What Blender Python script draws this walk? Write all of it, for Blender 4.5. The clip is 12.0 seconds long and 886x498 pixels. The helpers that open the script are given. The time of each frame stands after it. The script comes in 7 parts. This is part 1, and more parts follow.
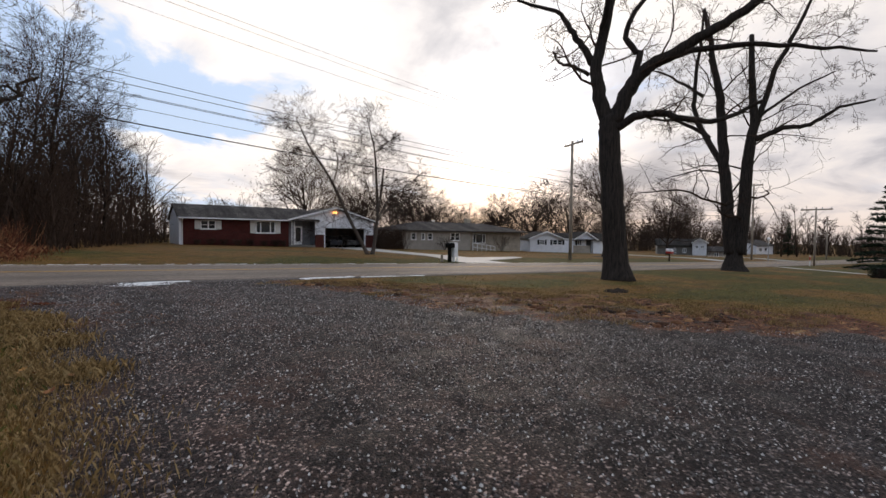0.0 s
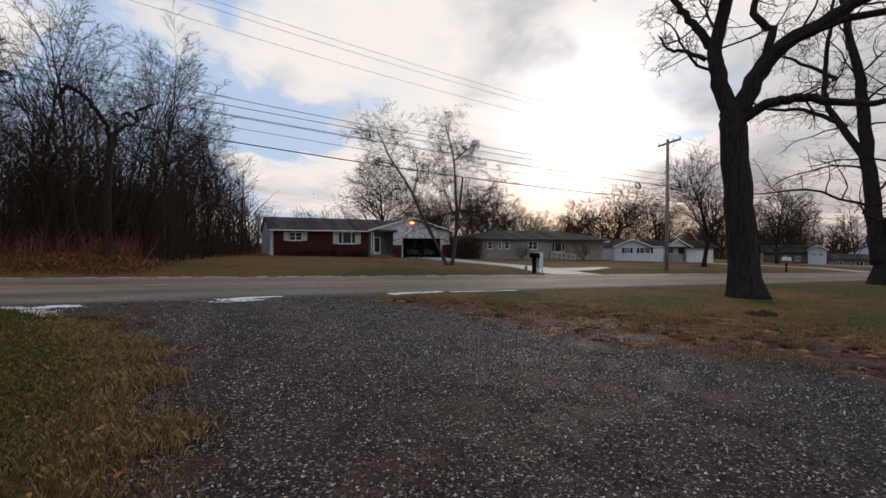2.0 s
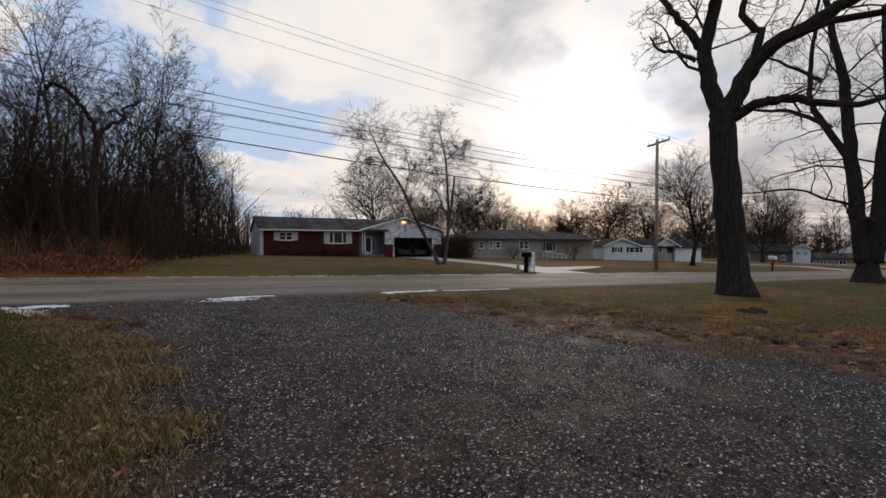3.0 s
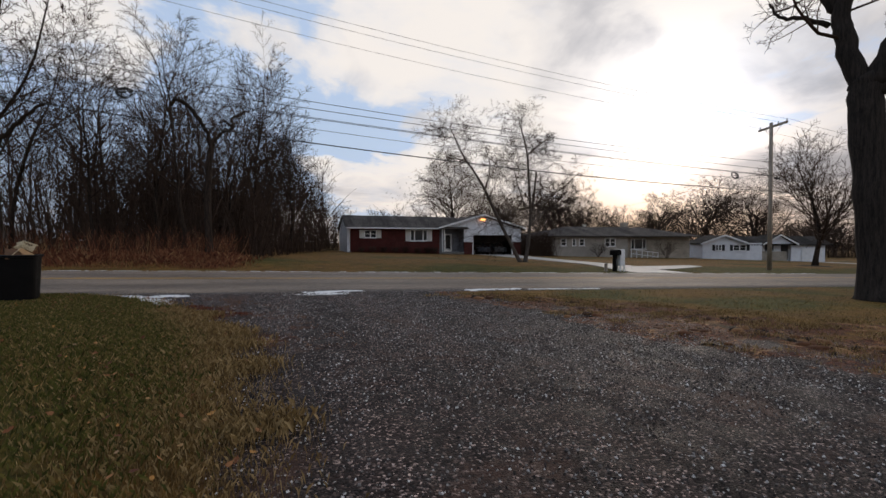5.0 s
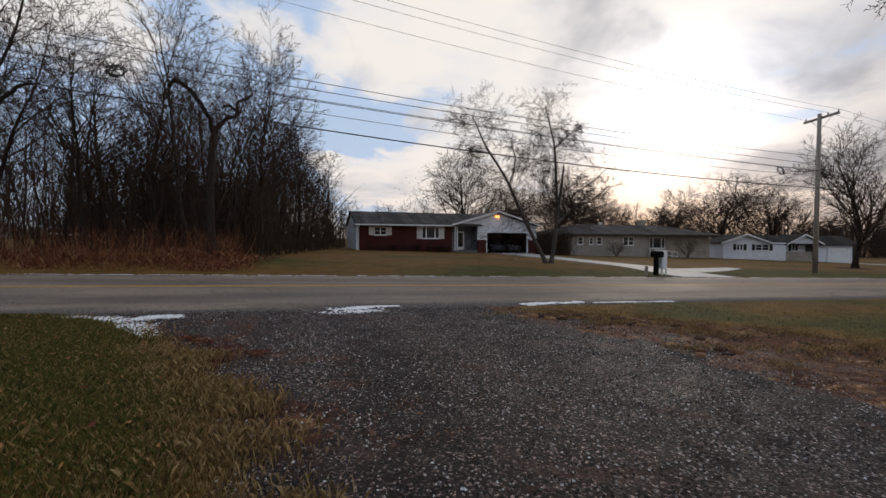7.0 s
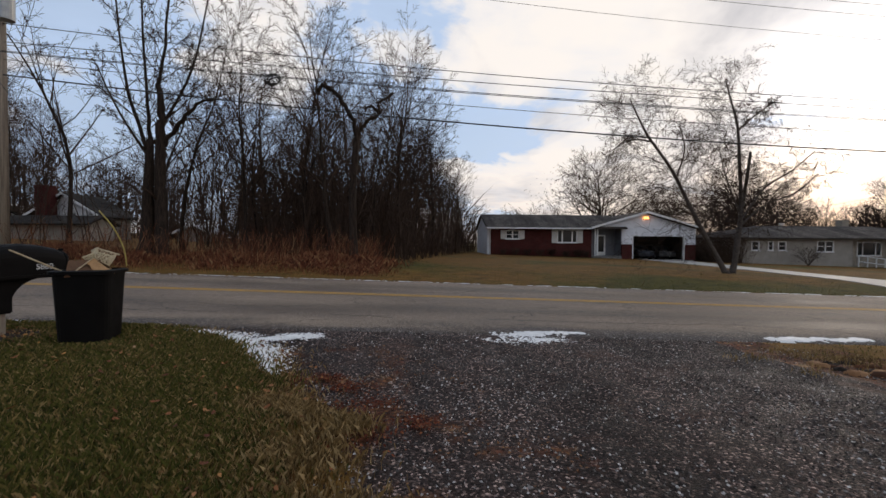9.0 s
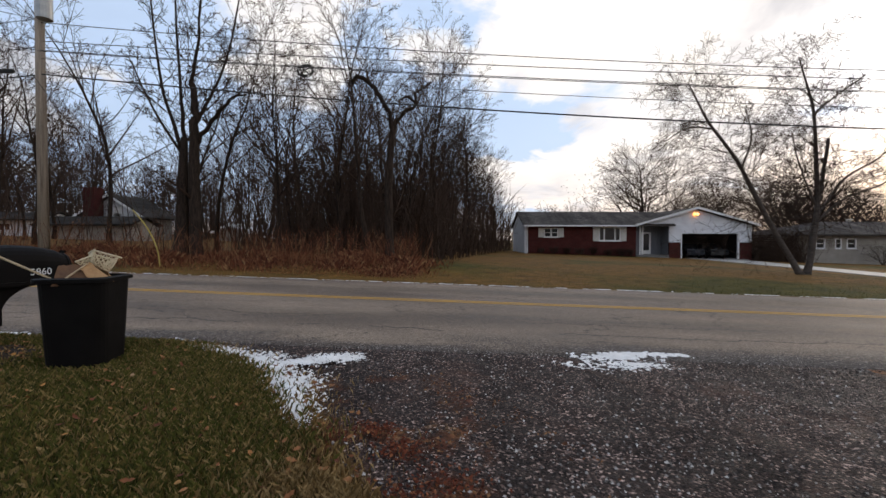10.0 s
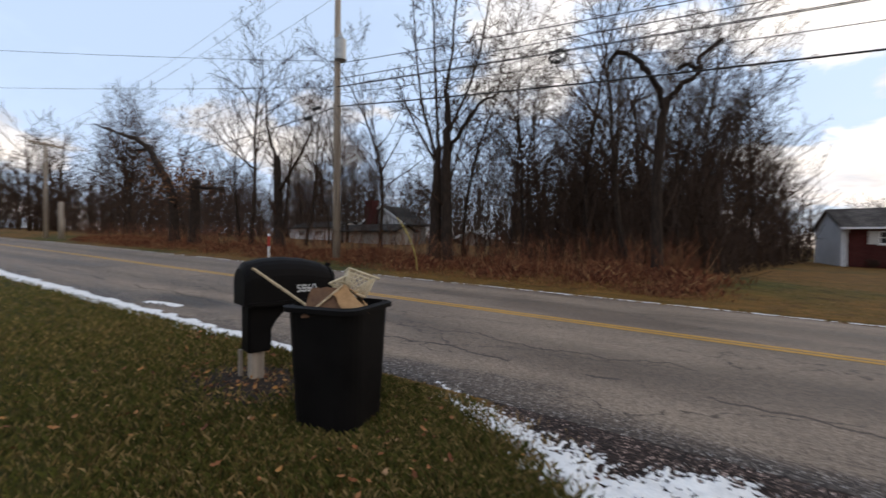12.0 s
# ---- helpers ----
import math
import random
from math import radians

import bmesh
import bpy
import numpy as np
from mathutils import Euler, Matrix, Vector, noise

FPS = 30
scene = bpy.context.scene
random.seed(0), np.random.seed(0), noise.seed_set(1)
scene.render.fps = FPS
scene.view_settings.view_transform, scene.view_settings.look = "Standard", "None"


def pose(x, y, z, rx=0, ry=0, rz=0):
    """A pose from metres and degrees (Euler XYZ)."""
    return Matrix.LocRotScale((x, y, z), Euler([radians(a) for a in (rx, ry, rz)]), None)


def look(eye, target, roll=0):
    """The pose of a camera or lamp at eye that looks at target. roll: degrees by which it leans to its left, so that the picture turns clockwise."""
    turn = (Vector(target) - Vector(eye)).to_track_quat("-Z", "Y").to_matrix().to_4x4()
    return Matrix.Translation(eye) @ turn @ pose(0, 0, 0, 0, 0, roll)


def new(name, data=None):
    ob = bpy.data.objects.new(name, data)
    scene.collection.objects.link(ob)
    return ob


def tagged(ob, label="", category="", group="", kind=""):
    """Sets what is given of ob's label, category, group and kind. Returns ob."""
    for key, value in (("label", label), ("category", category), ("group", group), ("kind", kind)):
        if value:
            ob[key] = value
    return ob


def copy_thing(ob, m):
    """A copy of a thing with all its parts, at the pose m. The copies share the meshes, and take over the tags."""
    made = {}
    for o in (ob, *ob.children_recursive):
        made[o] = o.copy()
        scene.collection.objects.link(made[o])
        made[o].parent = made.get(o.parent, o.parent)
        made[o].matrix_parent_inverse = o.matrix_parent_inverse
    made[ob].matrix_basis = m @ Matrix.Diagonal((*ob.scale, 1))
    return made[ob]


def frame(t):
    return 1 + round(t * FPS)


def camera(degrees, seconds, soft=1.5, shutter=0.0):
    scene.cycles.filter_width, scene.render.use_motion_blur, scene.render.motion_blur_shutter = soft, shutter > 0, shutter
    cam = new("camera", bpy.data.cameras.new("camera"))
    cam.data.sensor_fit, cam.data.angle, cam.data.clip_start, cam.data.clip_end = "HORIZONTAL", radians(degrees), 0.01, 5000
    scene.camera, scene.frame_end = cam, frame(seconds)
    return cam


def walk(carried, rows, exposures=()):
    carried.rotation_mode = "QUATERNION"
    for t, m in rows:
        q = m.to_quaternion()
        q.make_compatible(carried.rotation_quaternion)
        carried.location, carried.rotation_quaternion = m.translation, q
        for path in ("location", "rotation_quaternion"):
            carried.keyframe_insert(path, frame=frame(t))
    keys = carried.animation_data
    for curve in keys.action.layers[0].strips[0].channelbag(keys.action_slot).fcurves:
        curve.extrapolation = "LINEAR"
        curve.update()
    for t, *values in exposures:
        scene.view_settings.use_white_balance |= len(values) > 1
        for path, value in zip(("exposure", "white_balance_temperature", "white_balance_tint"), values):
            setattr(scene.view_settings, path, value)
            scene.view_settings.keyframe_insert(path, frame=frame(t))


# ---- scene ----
cam = camera(92.5, 12.0, shutter=0.2)
PATH = [
    (0, (-1.511, -12.113, 1.242), (-0.28, -10.538, 1.177), 0.59),
    (0.5, (-1.473, -11.563, 1.314), (-0.211, -10.012, 1.258), 0.86),
    (1, (-1.446, -11.009, 1.271), (-0.376, -9.319, 1.223), 0.88),
    (1.5, (-1.41, -10.902, 1.308), (-0.478, -9.133, 1.269), 0.11),
    (2, (-1.428, -10.885, 1.336), (-0.479, -9.126, 1.309), 0.05),
    (2.5, (-1.456, -10.872, 1.333), (-0.47, -9.133, 1.31), 0.05),
    (3, (-1.49, -10.835, 1.307), (-0.503, -9.096, 1.279), -0.03),
    (3.5, (-1.503, -10.759, 1.276), (-0.695, -8.93, 1.248), -0.09),
    (3.7, (-1.486, -10.764, 1.257), (-0.846, -8.869, 1.23), -0.19),
    (5.3, (-1.595, -10.373, 1.289), (-0.928, -8.488, 1.246), -0.03),
    (5.5, (-1.66, -10.131, 1.325), (-0.893, -8.285, 1.279), 0.51),
    (6, (-1.749, -9.362, 1.427), (-0.958, -7.526, 1.368), 0.23),
    (6.5, (-1.923, -8.775, 1.441), (-1.279, -6.883, 1.382), -0.04),
    (6.7, (-1.882, -8.567, 1.437), (-1.238, -6.674, 1.381), 0.28),
    (8.3, (-2.189, -6.717, 1.411), (-1.809, -4.754, 1.36), 0.14),
    (8.5, (-2.208, -6.494, 1.407), (-2.066, -4.5, 1.356), -0.19),
    (9, (-2.337, -5.998, 1.392), (-2.262, -3.999, 1.353), 0.34),
    (9.5, (-2.457, -5.401, 1.393), (-2.38, -3.403, 1.349), -1.36),
    (10, (-2.698, -4.851, 1.393), (-2.769, -2.853, 1.347), 0.11),
    (10.5, (-2.887, -4.375, 1.369), (-2.96, -2.377, 1.327), -0.31),
    (11, (-3.154, -3.898, 1.372), (-3.478, -1.924, 1.333), -0.3),
    (11.5, (-3.527, -3.53, 1.42), (-4.037, -1.596, 1.394), 0.02),
    (12, (-3.997, -3.137, 1.471), (-5.06, -1.443, 1.44), 0.53),
]
walk(cam, [(t, look(eye, target, roll)) for t, eye, target, roll in PATH], [(0.0, 0.1, 7050, 14), (1.5, -0.2, 6950, 13), (6.5, -0.24, 6950, 13), (8.5, -0.26, 6950, 13), (9.2, -0.04, 7000, 13), (9.6, 0.1, 7000, 13), (10.5, 0.15, 7000, 13), (11.5, 0.1, 7000, 13), (12.0, 0.28, 7000, 13)])

# ---- world and sun ----
SUN_AZ, SUN_EL = radians(47), radians(12)
SUN_DIR = Vector((math.sin(SUN_AZ) * math.cos(SUN_EL), math.cos(SUN_AZ) * math.cos(SUN_EL), math.sin(SUN_EL)))
sun = new("sun", bpy.data.lights.new("sun", "SUN"))
sun.data.energy, sun.data.angle, sun.data.color = 0.6, radians(20), (1.0, 0.88, 0.74)
sun.matrix_world = look(SUN_DIR * 50, (0, 0, 0))


def wire_nodes(tree, kind, ins=(), **props):
    """A node of that kind with its inputs linked or set, and its properties set."""
    nd = tree.nodes.new(kind)
    for key, value in props.items():
        if key == "operation":
            nd.operation = value
        elif key == "blend":
            nd.data_type, nd.blend_type = "RGBA", value
        elif key == "feature":
            nd.feature = value
    for slot, value in ins:
        if isinstance(value, bpy.types.NodeSocket):
            tree.links.new(value, nd.inputs[slot])
        else:
            nd.inputs[slot].default_value = value
    return nd


def ramp(tree, fac, stops):
    nd = tree.nodes.new("ShaderNodeValToRGB")
    tree.links.new(fac, nd.inputs[0])
    els = nd.color_ramp.elements
    while len(els) < len(stops):
        els.new(0.5)
    for e, (at, col) in zip(els, stops):
        e.position = at
        e.color = (*col, 1) if len(col) == 3 else col
    return nd.outputs[0]


def grey(v):
    return (v, v, v)


def mathn(tree, op, a, b=0.0, clamp=False):
    nd = wire_nodes(tree, "ShaderNodeMath", [(0, a), (1, b)], operation=op)
    nd.use_clamp = clamp
    return nd.outputs[0]


def vmath(tree, op, a, b):
    return wire_nodes(tree, "ShaderNodeVectorMath", [(0, a), (1, b)], operation=op)


def mixc(tree, fac, a, b, blend="MIX"):
    return wire_nodes(tree, "ShaderNodeMix", [(0, fac), (6, a), (7, b)], blend=blend).outputs[2]


def noise_out(tree, vec, scale, detail=4.0, rough=0.55, dist=0.0):
    return wire_nodes(tree, "ShaderNodeTexNoise", [("Vector", vec), ("Scale", scale), ("Detail", detail), ("Roughness", rough), ("Distortion", dist)]).outputs[0]


def build_sky():
    world = bpy.data.worlds.new("sky")
    scene.world = world
    world.use_nodes = True
    t = world.node_tree
    t.nodes.clear()
    gen = t.nodes.new("ShaderNodeTexCoord").outputs["Generated"]
    sep = wire_nodes(t, "ShaderNodeSeparateXYZ", [(0, gen)])
    up = mathn(t, "MAXIMUM", sep.outputs[2], 0.0)
    # flat cloud deck seen in perspective
    low = mathn(t, "ADD", up, 0.22)
    cx, cy = mathn(t, "DIVIDE", sep.outputs[0], low), mathn(t, "DIVIDE", sep.outputs[1], low)
    deck = wire_nodes(t, "ShaderNodeCombineXYZ", [(0, cx), (1, cy), (2, 3.7)]).outputs[0]
    puff = noise_out(t, deck, 1.15, 9.0, 0.56, 0.25)
    shade = noise_out(t, vmath(t, "ADD", deck, (2.1, 5.2, 0.4)).outputs[0], 1.9, 8.0, 0.55, 0.4)
    # bright cumulus high in the north, grey banks beside and above the sun
    for az, el, tight, gain in ((16, 32, 8.0, 0.14), (62, 11, 50.0, -0.10), (40, 23, 110.0, -0.11), (12, 9, 120.0, -0.08)):
        way = (math.sin(radians(az)) * math.cos(radians(el)), math.cos(radians(az)) * math.cos(radians(el)), math.sin(radians(el)))
        lump = mathn(t, "POWER", mathn(t, "MAXIMUM", vmath(t, "DOT_PRODUCT", gen, way).outputs[1], 0.0), tight)
        shade = mathn(t, "ADD", shade, mathn(t, "MULTIPLY", lump, gain))
    near = mathn(t, "MAXIMUM", vmath(t, "DOT_PRODUCT", gen, tuple(SUN_DIR)).outputs[1], 0.0)
    glow = mathn(t, "POWER", near, 90.0)
    wide = mathn(t, "POWER", near, 3.0)
    # thicker cover towards the sun, and towards the horizon
    cover = mathn(t, "ADD", puff, mathn(t, "MULTIPLY", wide, 0.08))
    cover = mathn(t, "ADD", cover, mathn(t, "MULTIPLY", sep.outputs[0], 0.06))
    cover = mathn(t, "ADD", cover, mathn(t, "MULTIPLY", mathn(t, "POWER", mathn(t, "SUBTRACT", 1.0, up), 6.0), 0.03))
    # a clear blue gap in the north-west, high up
    gap = vmath(t, "DOT_PRODUCT", gen, (-0.22, 0.83, 0.51)).outputs[1]
    cover = mathn(t, "SUBTRACT", cover, mathn(t, "MULTIPLY", mathn(t, "POWER", mathn(t, "MAXIMUM", gap, 0.0), 5.0), 0.095))
    # an even grey bank in the east
    bank = ramp(t, sep.outputs[0], [(0.74, grey(0.0)), (0.96, grey(1.0))])
    cover = mathn(t, "ADD", cover, mathn(t, "MULTIPLY", bank, 0.12))
    mask = ramp(t, cover, [(0.40, grey(0.82)), (0.56, grey(1.0))])
    thick = ramp(t, cover, [(0.48, grey(0.0)), (0.525, grey(0.8)), (0.60, grey(1.0))])
    body = ramp(t, shade, [(0.30, (0.52, 0.55, 0.61)), (0.40, (0.72, 0.74, 0.79)), (0.48, (0.92, 0.93, 0.96)), (0.58, (1.08, 1.07, 1.06))])
    body = mixc(t, thick, (0.57, 0.765, 1.08, 1), body)
    warm = mixc(t, mathn(t, "POWER", mathn(t, "SUBTRACT", 1.0, up), 14.0), (1, 1, 1, 1), (1.0, 0.86, 0.76, 1))
    body = mixc(t, 1.0, body, warm, "MULTIPLY")
    ember = mathn(t, "MULTIPLY", mathn(t, "POWER", mathn(t, "SUBTRACT", 1.0, up), 9.0), mathn(t, "POWER", near, 20.0))
    body = mixc(t, 1.0, body, mixc(t, ember, (1, 1, 1, 1), (1.1, 0.72, 0.36, 1)), "MULTIPLY")
    power = mathn(t, "ADD", 0.93, mathn(t, "ADD", mathn(t, "MULTIPLY", glow, 1.5), mathn(t, "MULTIPLY", wide, 0.05)))
    # the eastern half of the sky, away from the low sun, is dimmer
    dusk = ramp(t, mathn(t, "ADD", mathn(t, "MULTIPLY", vmath(t, "DOT_PRODUCT", gen, tuple(SUN_DIR)).outputs[1], 0.5), 0.5), [(0.0, grey(0.46)), (0.22, grey(1.0))])
    body = mixc(t, 1.0, body, dusk, "MULTIPLY")
    body = mixc(t, 1.0, body, mixc(t, bank, (1, 1, 1, 1), (0.78, 0.79, 0.82, 1)), "MULTIPLY")
    clouds = wire_nodes(t, "ShaderNodeBackground", [(0, body), (1, power)]).outputs[0]
    air = t.nodes.new("ShaderNodeTexSky")
    air.sky_type, air.sun_disc = "NISHITA", False
    air.sun_elevation, air.sun_rotation = SUN_EL, SUN_AZ
    clear = wire_nodes(t, "ShaderNodeBackground", [(0, air.outputs[0]), (1, 0.14)]).outputs[0]
    both = wire_nodes(t, "ShaderNodeMixShader", [(0, mask), (1, clear), (2, clouds)]).outputs[0]
    out = t.nodes.new("ShaderNodeOutputWorld")
    t.links.new(both, out.inputs[0])


build_sky()


# ---- materials ----
def shader(name):
    m = bpy.data.materials.new(name)
    m.use_nodes = True
    t = m.node_tree
    return m, t, t.nodes["Principled BSDF"], t.nodes.new("ShaderNodeTexCoord").outputs["Object"]


def surf(name, dark_col, light_col, scale=6.0, rough=0.8, bump=0.2, fine=60.0, metal=0.0, stretch=(1, 1, 1), vary=0.0, spec=0.25, island=0.0):
    """A surface with stains at one scale, grain at a finer one, and a fine relief."""
    m, t, b, co = shader(name)
    co = vmath(t, "MULTIPLY", co, stretch).outputs[0]
    big, small = noise_out(t, co, scale, 5.0, 0.6), noise_out(t, co, fine, 3.0, 0.6)
    mix = mathn(t, "ADD", mathn(t, "MULTIPLY", big, 0.65), mathn(t, "MULTIPLY", small, 0.35))
    col = ramp(t, mix, [(0.33, dark_col), (0.67, light_col)])
    if vary:
        info = t.nodes.new("ShaderNodeObjectInfo").outputs["Random"]
        col = mixc(t, 1.0, col, ramp(t, info, [(0.0, grey(1 - vary)), (1.0, grey(1.0))]), "MULTIPLY")
    if island:
        geo = t.nodes.new("ShaderNodeNewGeometry").outputs["Random Per Island"]
        col = mixc(t, 1.0, col, ramp(t, geo, [(0.0, grey(1 - island)), (1.0, grey(1.0))]), "MULTIPLY")
    t.links.new(col, b.inputs["Base Color"])
    b.inputs["Metallic"].default_value = metal
    b.inputs["Specular IOR Level"].default_value = spec
    rg = ramp(t, big, [(0.3, grey(max(0.0, rough - 0.1))), (0.7, grey(min(1.0, rough + 0.1)))])
    t.links.new(rg, b.inputs["Roughness"])
    if bump:
        bp = wire_nodes(t, "ShaderNodeBump", [("Strength", bump), ("Distance", 0.02), ("Height", mix)])
        t.links.new(bp.outputs[0], b.inputs["Normal"])
    return m


def island_mat(name, stops, rough=0.8, fine=40.0):
    """Colour by piece, for scattered pieces joined in one mesh."""
    m, t, b, co = shader(name)
    geo = t.nodes.new("ShaderNodeNewGeometry").outputs["Random Per Island"]
    col = ramp(t, geo, stops)
    nz = noise_out(t, co, fine, 2.0)
    col = mixc(t, 1.0, col, ramp(t, nz, [(0.3, grey(0.7)), (0.7, grey(1.0))]), "MULTIPLY")
    t.links.new(col, b.inputs["Base Color"])
    b.inputs["Roughness"].default_value = rough
    b.inputs["Specular IOR Level"].default_value = 0.15
    return m


def ground_material():
    m, t, b, co = shader("lawn_and_gravel")

    def attr(name):
        nd = t.nodes.new("ShaderNodeAttribute")
        nd.attribute_name = name
        return nd.outputs["Fac"]

    patch, fine, mid = noise_out(t, co, 0.35, 5.0, 0.6), noise_out(t, co, 30.0, 4.0, 0.7), noise_out(t, co, 3.0, 5.0, 0.65)
    green = ramp(t, mathn(t, "ADD", mathn(t, "MULTIPLY", fine, 0.6), mathn(t, "MULTIPLY", mid, 0.4)),
                 [(0.32, (0.022, 0.024, 0.006)), (0.5, (0.056, 0.057, 0.013)), (0.7, (0.105, 0.096, 0.029))])
    straw = ramp(t, fine, [(0.3, (0.05, 0.027, 0.010)), (0.55, (0.15, 0.085, 0.027)), (0.75, (0.25, 0.165, 0.067))])
    dryness = mathn(t, "ADD", mathn(t, "MULTIPLY", patch, 1.2), mathn(t, "SUBTRACT", attr("dry"), 0.55))
    dryness = ramp(t, mathn(t, "ADD", dryness, mathn(t, "MULTIPLY", mid, 0.35)), [(0.35, grey(0.0)), (0.75, grey(1.0))])
    turf = mixc(t, dryness, green, straw)
    worn = noise_out(t, vmath(t, "MULTIPLY", co, (1.0, 1.5, 1)).outputs[0], 1.3, 7.0, 0.72, 0.3)
    turf = mixc(t, 1.0, turf, ramp(t, worn, [(0.34, grey(0.45)), (0.5, grey(0.85)), (0.66, grey(1.15))]), "MULTIPLY")
    # crushed stone: single stones in grey, brown and pale
    vor = wire_nodes(t, "ShaderNodeTexVoronoi", [("Vector", co), ("Scale", 70.0)])
    hue = wire_nodes(t, "ShaderNodeSeparateColor", [(0, vor.outputs["Color"])]).outputs[0]
    stone = ramp(t, hue, [(0.0, (0.006, 0.005, 0.005)), (0.5, (0.020, 0.0165, 0.016)), (0.78, (0.047, 0.040, 0.039)), (0.92, (0.15, 0.137, 0.135)), (1.0, (0.46, 0.44, 0.43))])
    silt = ramp(t, mathn(t, "ADD", mathn(t, "MULTIPLY", patch, 0.55), mathn(t, "MULTIPLY", mid, 0.45)), [(0.38, (0.86, 0.70, 0.62)), (0.52, (1.25, 1.06, 0.97)), (0.68, (1.5, 1.3, 1.2))])
    ruts = noise_out(t, vmath(t, "MULTIPLY", co, (1.5, 0.22, 1)).outputs[0], 0.9, 3.0, 0.5, 0.6)
    stone = mixc(t, 1.0, stone, ramp(t, ruts, [(0.36, grey(0.6)), (0.55, grey(1.08))]), "MULTIPLY")
    # cleaner blue-grey stone on the east side of the drive
    side = wire_nodes(t, "ShaderNodeSeparateXYZ", [(0, co)])
    clean = mathn(t, "ADD", mathn(t, "MULTIPLY", side.outputs[0], 0.16), mathn(t, "MULTIPLY", patch, 1.3))
    silt = mixc(t, ramp(t, clean, [(0.62, grey(0.0)), (0.98, grey(0.85))]), silt, (0.66, 0.64, 0.64, 1))
    stone = mixc(t, 1.0, stone, silt, "MULTIPLY")
    vor2 = wire_nodes(t, "ShaderNodeTexVoronoi", [("Vector", co), ("Scale", 26.0)])
    hue2 = wire_nodes(t, "ShaderNodeSeparateColor", [(0, vor2.outputs["Color"])]).outputs[1]
    # leaf litter: rotted black, rust, brown and bleached straw, in patches
    tone = noise_out(t, vmath(t, "MULTIPLY", co, (1.0, 1.7, 1)).outputs[0], 1.9, 6.0, 0.72, 0.4)
    duff = ramp(t, tone, [(0.36, (0.022, 0.012, 0.009)), (0.44, (0.11, 0.038, 0.023)), (0.51, (0.06, 0.027, 0.017)), (0.57, (0.165, 0.07, 0.036)), (0.68, (0.33, 0.215, 0.11))])
    duff = mixc(t, 1.0, duff, ramp(t, hue2, [(0.0, grey(0.4)), (0.6, grey(0.95)), (1.0, grey(1.7))]), "MULTIPLY")

    def edge(name, soft):
        v = mathn(t, "ADD", attr(name), mathn(t, "MULTIPLY", mathn(t, "SUBTRACT", mid, 0.5), 0.9))
        v = mathn(t, "ADD", v, mathn(t, "MULTIPLY", mathn(t, "SUBTRACT", fine, 0.5), 0.7))
        return ramp(t, v, [(0.5 - soft, grey(0.0)), (0.5 + soft, grey(1.0))])

    g, d = edge("gravel", 0.14), edge("litter", 0.16)
    # trodden brown patches among the stones
    soil = noise_out(t, vmath(t, "ADD", co, (3.1, 8.2, 0)).outputs[0], 1.1, 6.0, 0.7, 0.5)
    soil = mathn(t, "ADD", soil, mathn(t, "MULTIPLY", mathn(t, "SUBTRACT", fine, 0.5), 0.25))
    stone = mixc(t, ramp(t, soil, [(0.55, grey(0.0)), (0.66, grey(0.6))]), stone, (0.075, 0.04, 0.028, 1))
    stone = mixc(t, 1.0, stone, (1.07, 0.96, 0.90, 1), "MULTIPLY")
    turf, duff = (mixc(t, 1.0, q, tint, "MULTIPLY") for q, tint in ((turf, (1.16, 1.0, 0.62, 1)), (duff, (1.04, 0.95, 0.80, 1))))
    col = mixc(t, d, mixc(t, g, turf, stone), duff)
    t.links.new(col, b.inputs["Base Color"])
    rg = mixc(t, g, (0.9, 0.9, 0.9, 1), ramp(t, mid, [(0.35, grey(0.55)), (0.65, grey(0.85))]))
    t.links.new(rg, b.inputs["Roughness"])
    b.inputs["Specular IOR Level"].default_value = 0.14
    hgt = mixc(t, g, fine, mathn(t, "SUBTRACT", 1.0, vor.outputs["Distance"]))
    bp = wire_nodes(t, "ShaderNodeBump", [("Strength", 0.7), ("Distance", 0.02), ("Height", hgt)])
    t.links.new(bp.outputs[0], b.inputs["Normal"])
    return m


